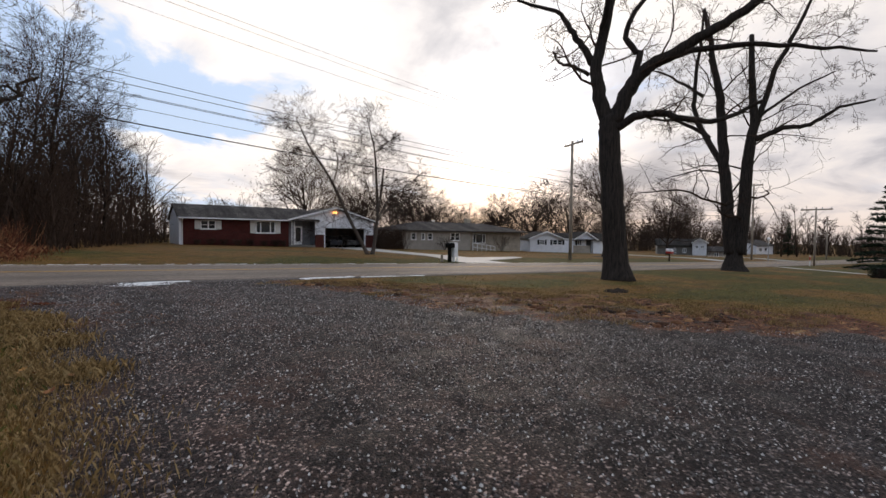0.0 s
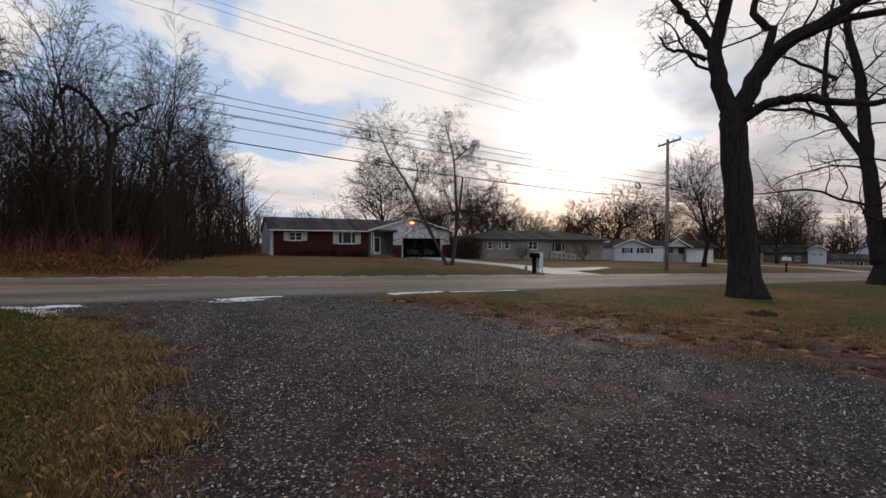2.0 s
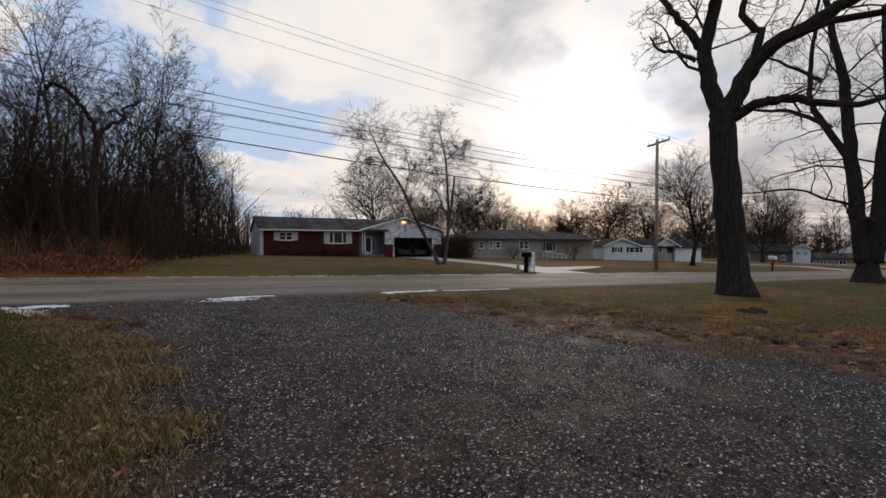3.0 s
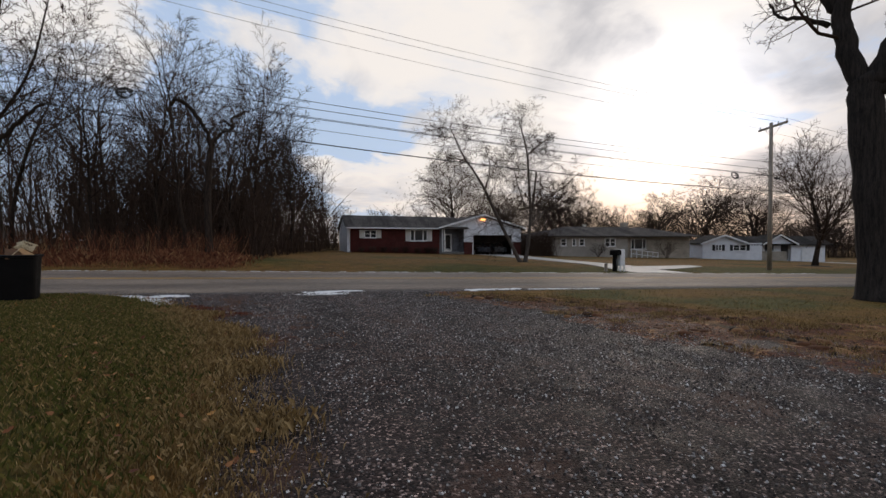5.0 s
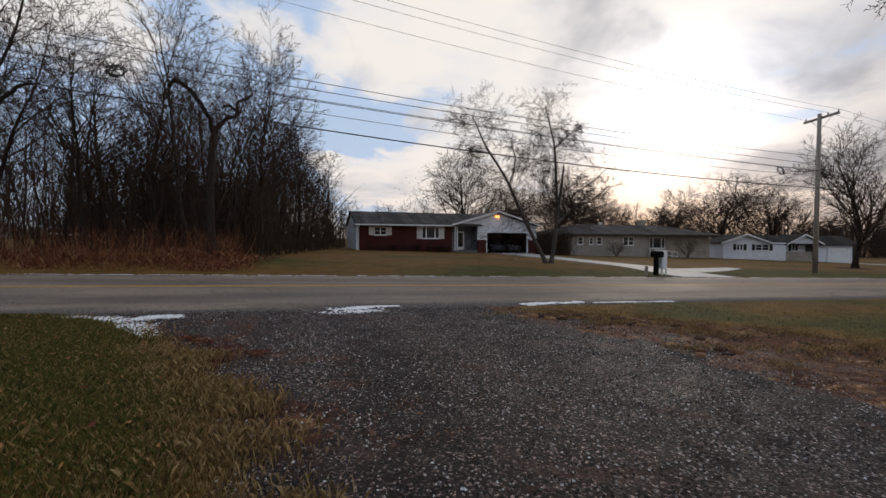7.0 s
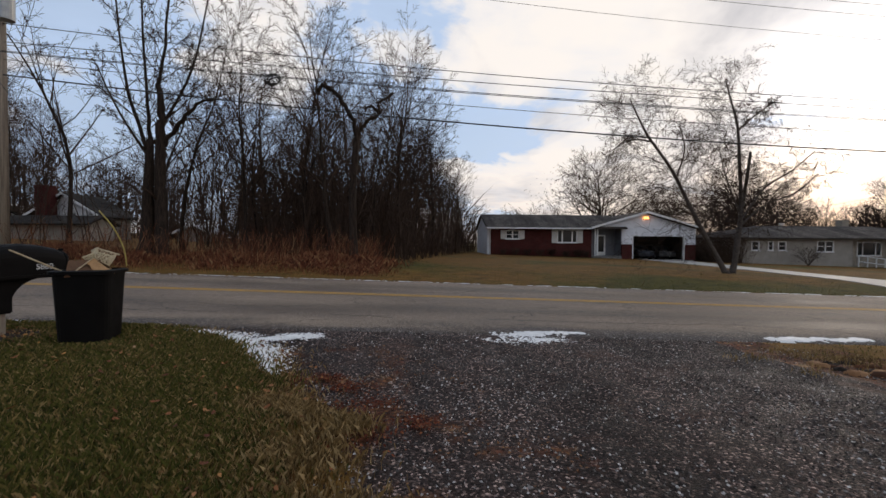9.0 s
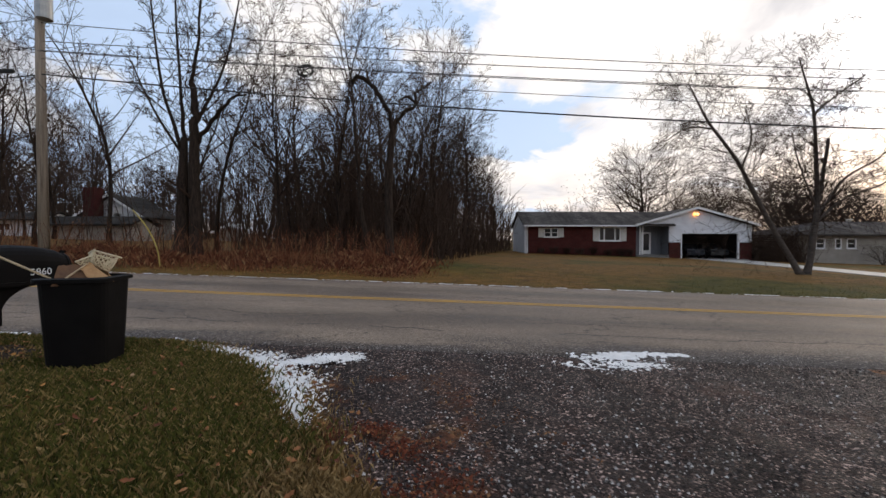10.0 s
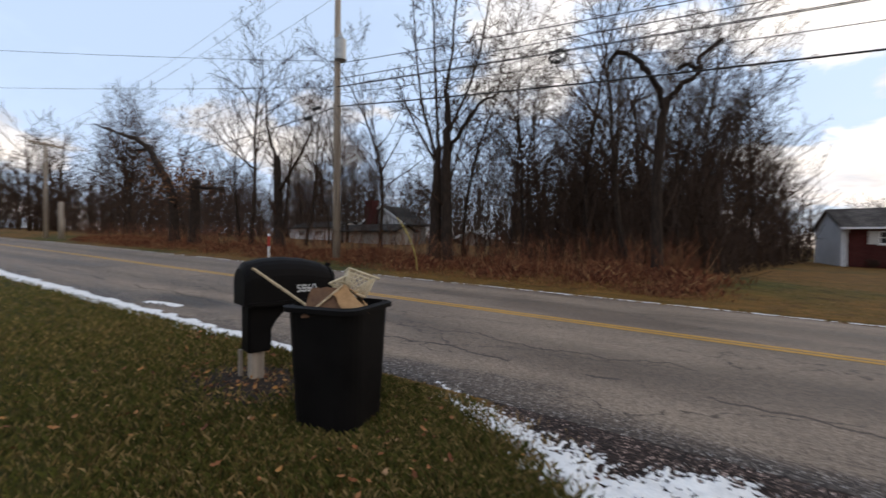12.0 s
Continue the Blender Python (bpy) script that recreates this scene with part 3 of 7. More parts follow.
def plain_tree(name, seed, height, r, cfg, depth, label, category="tree", lean=(0, 0), bark=None):
    """A bare tree: a trunk and a crown of limbs and twigs."""
    rng = random.Random(seed)
    ob = thing(name, (0, 0, 0), label, category)
    n = 12
    pts, radii, ways = [], [], []
    p, d = Vector((0, 0, -0.25)), Vector((lean[0], lean[1], 1)).normalized()
    for k in range(n):
        u = k / (n - 1)
        pts.append(p.copy())
        ways.append(d.copy())
        radii.append(max(0.012, r * (1 - 0.92 * u) * (1.0 + 0.5 * max(0, 0.08 - u) / 0.08)))
        d = (d + Vector((rng.gauss(0, 0.085), rng.gauss(0, 0.085), 0.04))).normalized()
        p = p + d * (height / (n - 1))
    trunk = Tubes()
    trunk.add(pts, radii, sides_for(r))
    trunk.make("trunk", bark or BARK, ob)
    crown = Tubes()
    shoots(crown, rng, pts, ways, radii, height, cfg["kids"][0], depth, cfg, 0, cfg["from"])
    crown.make("crown", TWIG, ob)
    return ob


def limbed_tree(name, seed, base, stems, label, cfg, bark, twigs=3, group=""):
    """A tree whose main limbs follow given curves; each limb: (radius at foot, radius at tip, shoots along it, control points)."""
    rng = random.Random(seed)
    ob = thing(name, base, label, "tree", group)
    crown = Tubes()
    base = Vector(base)
    for i, (r0, r1, kids, ctrl) in enumerate(stems):
        pts = smooth_line([Vector(c) - base for c in ctrl], 5)
        n = len(pts)
        radii = [r0 + (r1 - r0) * k / (n - 1) for k in range(n)]
        if i == 0:
            radii = [q * (1 + 0.6 * math.exp(-2.4 * max(0.0, w.z) / max(0.3, r0 * 2))) for q, w in zip(radii, pts)]
        for k in range(1, n):
            amp = radii[k] * (0.04 if i == 0 else 0.08 if radii[k] > 0.16 else 0.3)
            pts[k] = pts[k] + Vector((rng.gauss(0, amp), rng.gauss(0, amp), rng.gauss(0, amp) if i else 0))
        tb = Tubes()
        tb.add(pts, radii, 14 if r0 > 0.3 else sides_for(r0) + 2)
        tb.make("trunk" if i == 0 else "limb", bark, ob)
        ways = [(pts[min(k + 1, n - 1)] - pts[max(k - 1, 0)]).normalized() for k in range(n)]
        length = sum((pts[k + 1] - pts[k]).length for k in range(n - 1))
        if kids:
            shoots(crown, rng, pts, ways, [q * cfg.get("girth", 0.6) for q in radii], max(2.2, length * 0.8), kids, twigs, cfg, 1, 0.15)
    crown.make("crown", TWIG, ob)
    return ob


# ---- ground ----
def spread(stops):
    """Grid lines: (start, end, step) stretches joined."""
    out = []
    for a, b, step in stops:
        n = max(1, round((b - a) / step))
        out += [a + (b - a) * k / n for k in range(n)]
    return out + [stops[-1][1]]


LEFT_EDGE = [(-16, -1.5), (-9.5, -1.65), (-6.4, -2.1), (-4.5, -2.55), (-2.2, -3.4), (-1.0, -4.2), (-0.5, -4.9), (0.3, -6.0)]
RIGHT_EDGE = [(-16, 12.0), (-11.5, 7.6), (-8.9, 5.2), (-7.2, 4.0), (-5.3, 3.4), (-2.9, 3.0), (-1.2, 2.5), (0.3, 2.3)]
LITTER_EDGE = [(-16, 14.0), (-11.5, 10.0), (-9.0, 9.0), (-5.9, 7.4), (-3.0, 5.6), (-1.8, 3.9), (0.3, 2.4)]


def edge_x(table, y):
    return float(np.interp(y, [a for a, _ in table], [b for _, b in table]))


def west_mix(x, y):
    return noise.noise(Vector((x * 1.7, y * 2.6, 9.1))) + 0.7 * noise.noise(Vector((x * 5.0, y * 6.0, 4.2)))


# red mossy patches in the gravel beside the west lawn: x, y, radius
RED_SPOTS = [(-3.55, -2.15, 0.2), (-3.25, -2.05, 0.15), (-3.05, -2.3, 0.2), (-2.75, -2.65, 0.3), (-3.0, -2.85, 0.22), (-2.75, -3.2, 0.25), (-2.4, -3.0, 0.18), (-4.0, -1.95, 0.2), (-3.6, -3.0, 0.2)]
TUFTS = [(-2.35, -4.6, 0.25), (-2.05, -6.2, 0.3), (-1.8, -7.6, 0.3), (-3.5, -2.75, 0.2), (-3.25, -2.9, 0.15), (-2.9, -3.1, 0.16), (-3.1, -3.5, 0.3), (-2.7, -4.2, 0.3), (-2.3, -5.3, 0.35)]


def build_ground():
    xs = spread([(-700, -120, 60), (-120, -40, 5), (-40, -9, 0.6), (-9, 10, 0.12), (10, 40, 0.5), (40, 130, 4), (130, 700, 60)])
    ys = spread([(-300, -40, 30), (-40, -15, 1.5), (-15, 0.4, 0.12), (0.4, 7.0, 1.1), (7.0, 20, 0.4), (20, 70, 2.5), (70, 200, 15), (200, 800, 75)])
    nx, ny = len(xs), len(ys)
    verts, gravel, litter, dry = [], [], [], []
    for y in ys:
        le, re, de = edge_x(LEFT_EDGE, y), edge_x(RIGHT_EDGE, y), edge_x(LITTER_EDGE, y)
        for x in xs:
            z = gz(x, y)
            nz = noise.noise(Vector((x * 0.9, y * 0.9, 1.7)))
            if 0.15 < y < 7.35:
                z -= 0.06
            g = l = 0.0
            if y < 0.5:
                w = 0.25 * nz
                g = min(1.2, max(-0.2, 0.5 + min((x - le + w) * 1.2, (0.45 * re + 0.55 * de - x + 3 * w) * 0.6)))
                mix = noise.noise(Vector((x * 0.8, y * 1.6, 9.1))) + 0.5 * noise.noise(Vector((x * 2.6, y * 3.0, 4.2)))
                if re - 0.5 < x < de + 0.5 and y > -13:
                    l = 0.74 + 0.95 * mix - 0.45 * ss(de - 1.0, de + 0.6, x) - 0.35 * ss(re + 0.2, re - 0.6, x)
                if le - 0.4 < x < le + 1.9 and -5.5 < y < -0.9:
                    l = max(l, 0.28 + 0.9 * west_mix(x, y) - 0.45 * ss(le + 0.8, le + 1.9, x))
                if -4.5 < x < -2 and -3.8 < y < -1.5:
                    l = max(l, max(0.8 - 0.62 * math.hypot(x - cx, y - cy) / r for cx, cy, r in RED_SPOTS) + 0.3 * mix)
            if y < -0.02 and -14 < y:
                z += 0.015 * noise.noise(Vector((x * 1.7, y * 1.7, 5.0)))
                if l > 0.2 and x > 0:
                    z += min(0.6, l) * (0.05 * noise.noise(Vector((x * 2.1, y * 2.6, 8.0))) + 0.035 * noise.noise(Vector((x * 4.0, y * 4.4, 2.0))))
                if g < 0.4:
                    z += 0.04 * min(1.0, (0.4 - g)) * ss(-0.05, -0.5, y)
            d = 0.5
            if y > 7.5:
                d = 0.56 + 0.8 * noise.noise(Vector((x * 0.12, y * 0.17, 2.0))) + (0.25 if x < -6 else 0.0) - 0.4 * ss(15, 8, y)
            elif x > 2:
                d = 0.34 - 0.12 * ss(9, 16, x) + 0.9 * noise.noise(Vector((x * 0.22, y * 0.45, 3.0))) + 0.3 * ss(de + 1.8, de - 0.3, x)
            elif y < 0:
                d = 0.18 + 0.6 * ss(1.1, 0.2, abs(x - le + 0.1)) + 0.15 * ss(-5, -8, y) + 0.4 * noise.noise(Vector((x * 0.5, y * 0.5, 3.0)))
            verts.append((x, y, z))
            gravel.append(g)
            litter.append(l)
            dry.append(d)
    faces = [(j * nx + i, j * nx + i + 1, (j + 1) * nx + i + 1, (j + 1) * nx + i) for j in range(ny - 1) for i in range(nx - 1)]
    ob = from_lists("ground", verts, faces, GROUND, smooth=True)
    for key, values in (("gravel", gravel), ("litter", litter), ("dry", dry)):
        ob.data.attributes.new(key, "FLOAT", "POINT").data.foreach_set("value", values)
    return tagged(ob, "winter lawns, gravel drive and leaf litter on one sheet of ground", "ground", kind="structure")


build_ground()


def build_road():
    xs = spread([(-600, -60, 30), (-60, -12, 1.5), (-12, 12, 0.25), (12, 60, 1.5), (60, 600, 30)])
    verts, faces = [], []
    for x in xs:
        a = 0.08 + 0.10 * noise.noise(Vector((x * 0.8, 0.3, 0))) + 0.06 * noise.noise(Vector((x * 3.1, 4.3, 0)))
        b = 7.28 + 0.05 * noise.noise(Vector((x * 1.1, 7.3, 0)))
        for y, dz in ((a - 0.05, -0.06), (a, 0.006), (0.9, 0.02), (3.7, 0.045), (6.4, 0.02), (b, 0.006), (b + 0.05, -0.06)):
            verts.append((x, y, gz(x, min(y, 7.3)) + dz))
    for k in range(len(xs) - 1):
        for s in range(6):
            a = k * 7 + s
            faces.append((a, a + 7, a + 8, a + 1))
    tagged(from_lists("road", verts, faces, ROAD, smooth=True), "worn grey asphalt two-lane road with cracks", "road", kind="structure")
    # double yellow centre line
    for k, y in enumerate((3.68, 3.86)):
        v, f = [], []
        rows = spread([(-300, -40, 20), (-40, 60, 1.5), (60, 300, 20)])
        for i, x in enumerate(rows):
            z = gz(x, y) + 0.045 - abs(y - 3.7) * 0.009 + 0.004
            v += [(x, y - 0.05, z), (x, y + 0.05, z)]
            if i:
                f.append((2 * i - 2, 2 * i, 2 * i + 1, 2 * i - 1))
        tagged(from_lists("road_line", v, f, YELLOW), "worn yellow centre line painted on asphalt", "road marking", kind="structure")


build_road()


def patch_mesh(name, label, x0, x1, y0, y1, step, shape, height, material):
    """A thin layer with a ragged edge: cells where shape(x, y) is above zero."""
    nx, ny = int((x1 - x0) / step) + 1, int((y1 - y0) / step) + 1
    idx, verts, faces = {}, [], []
    val = [[shape(x0 + i * step, y0 + j * step) for i in range(nx)] for j in range(ny)]

    def vert(i, j):
        if (i, j) not in idx:
            x, y = x0 + i * step, y0 + j * step
            lift = 0.02 if y > 0.05 else 0.0
            h = -0.01 + height * min(1.0, max(0.0, val[j][i] * 3.0 + 0.25)) * (0.75 + 0.4 * noise.noise(Vector((x * 9, y * 9, 0))))
            idx[i, j] = len(verts)
            verts.append((x, y, gz(x, y) + lift + h + (0.035 * ss(-3.6, -4.1, x) * ss(-0.02, -0.3, y) if x < -3.6 else 0.0)))
        return idx[i, j]

    for j in range(ny - 1):
        for i in range(nx - 1):
            if max(val[j][i], val[j + 1][i], val[j][i + 1], val[j + 1][i + 1]) > 0 and val[j][i] + val[j + 1][i + 1] > -0.25:
                faces.append((vert(i, j), vert(i + 1, j), vert(i + 1, j + 1), vert(i, j + 1)))
    ob = from_lists(name, verts, faces, material, smooth=True)
    return tagged(ob, label, "snow", kind="stuff")


def capsule(x, y, ax, ay, bx, by, r):
    dx, dy = bx - ax, by - ay
    u = min(1, max(0, ((x - ax) * dx + (y - ay) * dy) / (dx * dx + dy * dy)))
    return 1 - math.hypot(x - ax - u * dx, y - ay - u * dy) / r


def rag(x, y, s=1.0):
    return 0.55 * noise.noise(Vector((x * 4 * s, y * 6 * s, 3.3))) + 0.5 * noise.noise(Vector((x * 14 * s, y * 16 * s, 8.1)))


def snow_corner(x, y):
    a = max(capsule(x, y, -5.9, -0.2, -4.75, -0.6, 0.22), capsule(x, y, -4.7, -0.7, -4.15, -1.25, 0.28), capsule(x, y, -4.35, -0.72, -3.85, -0.33, 0.17),
            capsule(x, y, -4.2, -1.25, -3.95, -1.7, 0.22), capsule(x, y, -3.95, -1.75, -3.8, -2.0, 0.14))
    return a + 0.75 * rag(x, y) + 1.9 * noise.noise(Vector((x * 30, y * 36, 1.0))) - 0.40


def snow_drive(x, y):
    a = max(capsule(x, y, -1.5, -0.22, -0.45, -0.12, 0.3), capsule(x, y, -0.8, 0.22, -0.05, 0.27, 0.13), capsule(x, y, -1.3, -0.05, -0.6, 0.15, 0.2))
    return a + 0.9 * rag(x, y) + 0.9 * noise.noise(Vector((x * 24, y * 28, 1.0))) - 0.40


def snow_east(x, y):
    a = max(capsule(x, y, 3.0, 0.22, 4.5, 0.36, 0.17), capsule(x, y, 4.8, 0.24, 7.2, 0.2, 0.09) - 0.15)
    return a + 1.2 * rag(x, y) - 0.34


def snow_west(x, y):
    a = max(capsule(x, y, -24, 0.1, -8.0, -0.08, 0.2), capsule(x, y, -12.3, 0.45, -11.6, 0.55, 0.10))
    return a + 0.9 * rag(x, y) - 0.22


def snow_far(x, y):
    return capsule(x, y, -45, 7.38, 30, 7.36, 0.07) + 1.6 * rag(x, y, 0.9) - 0.7


patch_mesh("snow_patch", "ragged patch of old snow on grass and gravel", -6.2, -3.4, -2.7, 0.25, 0.014, snow_corner, 0.018, SNOW)
patch_mesh("snow_patch", "thin white snow patch on the gravel drive", -2.1, 0.4, -0.75, 0.6, 0.024, snow_drive, 0.018, SNOW)
patch_mesh("snow_patch", "strip of old snow along the asphalt edge", 2.6, 7.6, -0.1, 0.75, 0.03, snow_east, 0.022, SNOW)
patch_mesh("snow_patch", "long strip of old snow on the road verge", -24.2, -7.6, -0.35, 0.8, 0.05, snow_west, 0.025, SNOW)
patch_mesh("snow_patch", "thin broken line of snow on the far verge", -45, 30, 7.26, 7.5, 0.035, snow_far, 0.014, SNOW)


# ---- scattered ground cover ----
def scatter_stones(seed, count):
    rng = random.Random(seed)
    v, f = [], []
    while count > 0:
        y = rng.uniform(-13.5, 0.1)
        x = rng.uniform(-6, 8)
        if not edge_x(LEFT_EDGE, y) - 0.15 < x < edge_x(RIGHT_EDGE, y) + 0.4:
            continue
        near = abs(y + 8) < 6 and x < 4
        if not near and rng.random() < 0.5:
            continue
        count -= 1
        r = 0.004 + 0.009 * rng.random() ** 1.7
        z = gz(x, y) + 0.004
        a = rng.random() * 6.28
        b = len(v)
        for k in range(4):
            q = r * rng.uniform(0.7, 1.3)
            v.append((x + q * math.cos(a + k * 1.57), y + q * math.sin(a + k * 1.57), z - 0.006 + rng.uniform(0, 0.006)))
        v.append((x + rng.uniform(-0.3, 0.3) * r, y + rng.uniform(-0.3, 0.3) * r, z + r * rng.uniform(0.5, 0.95)))
        f += [(b, b + 1, b + 4), (b + 1, b + 2, b + 4), (b + 2, b + 3, b + 4), (b + 3, b, b + 4)]
    return tagged(from_lists("gravel", v, f, STONES), "loose crushed grey stone on the gravel drive", "gravel", kind="stuff")


scatter_stones(3, 56000)


def scatter_blades(name, label, seed, count, spot, height, width, material):
    """Blades of grass: bent slivers."""
    rng = random.Random(seed)
    v, f = [], []
    while count > 0:
        got = spot(rng)
        if not got:
            continue
        count -= 1
        x, y, scale = got
        h, w = height * rng.uniform(0.5, 1.3) * scale, width * rng.uniform(0.6, 1.3)
        a, bend = rng.random() * 6.28, h * rng.uniform(0.2, 1.0)
        z = gz(x, y) + (0.03 if y < 0 else 0.0)
        ca, sa = math.cos(a), math.sin(a)
        b = len(v)
        v += [(x - w * sa, y + w * ca, z - 0.02), (x + w * sa, y - w * ca, z - 0.02),
              (x + bend * 0.3 * ca + w * 0.6 * sa, y + bend * 0.3 * sa - w * 0.6 * ca, z + h * 0.6), (x + bend * ca, y + bend * sa, z + h)]
        f += [(b, b + 1, b + 2), (b, b + 2, b + 3)]
    return tagged(from_lists(name, v, f, material), label, "grass", kind="stuff")


def west_lawn(rng):
    y = -0.15 - rng.expovariate(0.3)
    x = edge_x(LEFT_EDGE, y) - 0.36 - rng.expovariate(0.36) + rng.gauss(0, 0.16)
    if y < -14 or noise.noise(Vector((x * 0.9, y * 0.9, 4.0))) + 0.5 * noise.noise(Vector((x * 4, y * 4, 4.0))) < rng.uniform(-1.3, 0.1):
        return None
    if math.hypot(x + 7.3, (y + 0.9) * 1.3) < rng.uniform(0.3, 0.75):
        return None
    if snow_corner(x, y) > rng.uniform(-0.1, 0.6) and rng.random() < 0.96:
        return None
    return x, y, 1.0


def west_back(rng):
    y = -0.3 - rng.expovariate(0.22)
    if y < -14:
        return None
    x = edge_x(LEFT_EDGE, y) - 0.15 - rng.expovariate(0.45) + rng.gauss(0, 0.15)
    if snow_corner(x, y) > -0.15:
        return None
    return x, y, 0.9


def west_verge(rng):
    y = -12 * rng.random() ** 1.3 - 0.1
    x = edge_x(LEFT_EDGE, y) + rng.gauss(-0.3, 0.3)
    if snow_corner(x, y) > rng.uniform(-0.15, 0.4) or (y > -3.8 and x > edge_x(LEFT_EDGE, y) - 0.3 and rng.random() < 0.85):
        return None
    return x, y, 0.8


def east_lawn(rng):
    y = rng.uniform(-13, -0.1)
    x = edge_x(LITTER_EDGE, y) + rng.gauss(0, 0.6) + rng.expovariate(0.16)
    return x, y, 1.0 if rng.random() < 0.8 else 1.5


def litter_straw(rng):
    """Bleached straw lying in patches over the leaf litter."""
    y = rng.uniform(-10.5, -0.8)
    x = rng.uniform(edge_x(RIGHT_EDGE, y) - 0.4, edge_x(LITTER_EDGE, y) + 0.8)
    if noise.noise(Vector((x * 1.1, y * 2.0, 2.7))) + 0.6 * noise.noise(Vector((x * 4.0, y * 5.0, 7.7))) < rng.uniform(0.05, 0.5):
        return None
    return x, y, 0.8


TUSSOCKS = random.Random(40)
TUSSOCKS = [(edge_x(LITTER_EDGE, y) + TUSSOCKS.gauss(-0.6, 0.8), y) for y in (TUSSOCKS.uniform(-10, -0.5) for _ in range(130))]


def tussock_spot(rng):
    x, y = rng.choice(TUSSOCKS)
    return x + rng.gauss(0, 0.12), y + rng.gauss(0, 0.07), 1.0


def tuft_spot(rng):
    x, y, r = rng.choice(TUFTS)
    return x + rng.gauss(0, r * 0.6), y + rng.gauss(0, r * 0.45), 1.2


def red_spot(rng):
    x, y, r = rng.choice(RED_SPOTS)
    return x + rng.gauss(0, r * 0.5), y + rng.gauss(0, r * 0.4)


def far_lawn(rng):
    return rng.uniform(-14, 22), 7.45 + 9 * rng.random() ** 2, 1.0


scatter_blades("grass", "short green winter grass with tan blades", 11, 125000, west_lawn, 0.05, 0.0014, BLADES)
scatter_blades("grass", "flattened brown grass beside the drive", 16, 26000, west_back, 0.045, 0.0014, STRAW)
scatter_blades("grass", "matted tan grass along the gravel edge", 12, 25000, west_verge, 0.045, 0.0014, STRAW)
scatter_blades("grass", "pale straw tufts at the edge of the gravel", 17, 7000, tuft_spot, 0.055, 0.0025, STRAW)
scatter_blades("grass", "ragged tussocks of brown grass under the oaks", 19, 6000, tussock_spot, 0.038, 0.003, STRAW)
scatter_blades("grass", "bleached straw lying over the leaf litter", 18, 9000, litter_straw, 0.035, 0.003, STRAW)
scatter_blades("grass", "thin dry grass round the old trees", 13, 8000, east_lawn, 0.02, 0.004, STRAW)
scatter_blades("grass", "olive winter grass round the old trees", 15, 14000, east_lawn, 0.018, 0.004, BLADES)
scatter_blades("grass", "dull green lawn across the road", 14, 14000, far_lawn, 0.03, 0.009, BLADES)


def scatter_leaves(name, label, seed, count, spot, size, material, lift=0.012):
    rng = random.Random(seed)
    v, f = [], []
    while count > 0:
        got = spot(rng)
        if not got:
            continue
        count -= 1
        x, y = got
        s = size * rng.uniform(0.55, 1.35)
        m = pose(x, y, gz(x, y) + lift + rng.uniform(0, 0.012), rng.uniform(-35, 35), rng.uniform(-35, 35), rng.uniform(0, 360))
        b = len(v)
        c = rng.uniform(0.1, 0.4) * s
        ring = [(1, 0), (0.5, 0.32), (0.2, 0.62), (-0.1, 0.3), (-0.45, 0.5), (-1, 0), (-0.45, -0.5), (-0.1, -0.3), (0.2, -0.62), (0.5, -0.32)]
        ring = ring[::2] if s < 0.033 else ring
        v += [tuple(m @ Vector((px * s, py * s * 0.8, c * (px * px + py * py)))) for px, py in ring]
        f.append(tuple(range(b, b + len(ring))))
    return tagged(from_lists(name, v, f, material), label, "leaves", kind="stuff")


def scatter_clods(name, label, seed, count, spot, size, material):
    """Low lumps of sod and earth with a ragged crown."""
    rng = random.Random(seed)
    v, f = [], []
    while count > 0:
        got = spot(rng)
        if not got:
            continue
        count -= 1
        x, y = got
        r, h = size * rng.uniform(0.5, 1.5), size * rng.uniform(0.25, 0.6)
        b, z, n = len(v), gz(x, y), 7
        long, turn = rng.uniform(1.0, 1.9), rng.gauss(0, 0.4)
        for ring, lift in ((1.0, -0.03), (0.7, h * 0.7), (0.3, h)):
            for k in range(n):
                a = 6.283 * k / n
                q = r * ring * rng.uniform(0.7, 1.3)
                px, py = q * long * math.cos(a), q * math.sin(a)
                v.append((x + px * math.cos(turn) - py * math.sin(turn), y + px * math.sin(turn) + py * math.cos(turn), z + lift * rng.uniform(0.7, 1.25)))
        for j in (0, n):
            f += [(b + j + k, b + j + (k + 1) % n, b + j + n + (k + 1) % n, b + j + n + k) for k in range(n)]
        f.append(tuple(b + 2 * n + k for k in range(n)))
    return tagged(from_lists(name, v, f, material, smooth=True), label, "earth", kind="stuff")


def clod_spot(rng):
    y = rng.uniform(-9.5, -0.9)
    x = rng.uniform(edge_x(RIGHT_EDGE, y) - 0.2, edge_x(LITTER_EDGE, y) + 0.5)
    if noise.noise(Vector((x * 0.9, y * 1.5, 5.5))) < rng.uniform(-0.1, 0.45):
        return None
    return x, y


def leaf_spot(rng):
    y = -8 * rng.random() ** 1.1 - 0.3
    x = edge_x(LEFT_EDGE, y) - 5 * rng.random() + 0.2
    if noise.noise(Vector((x * 1.3, y * 1.3, 2.2))) < rng.uniform(-0.5, 0.5):
        return None
    return x, y


def litter_spot(rng):
    y = rng.uniform(-10.5, -1.6)
    a, b = edge_x(RIGHT_EDGE, y) - 0.3, edge_x(LITTER_EDGE, y)
    x = rng.uniform(a, b)
    if noise.noise(Vector((x * 0.8, y * 1.6, 9.1))) + 0.5 * noise.noise(Vector((x * 2.6, y * 3.0, 4.2))) < rng.uniform(-0.3, 0.3):
        return None
    return x, y


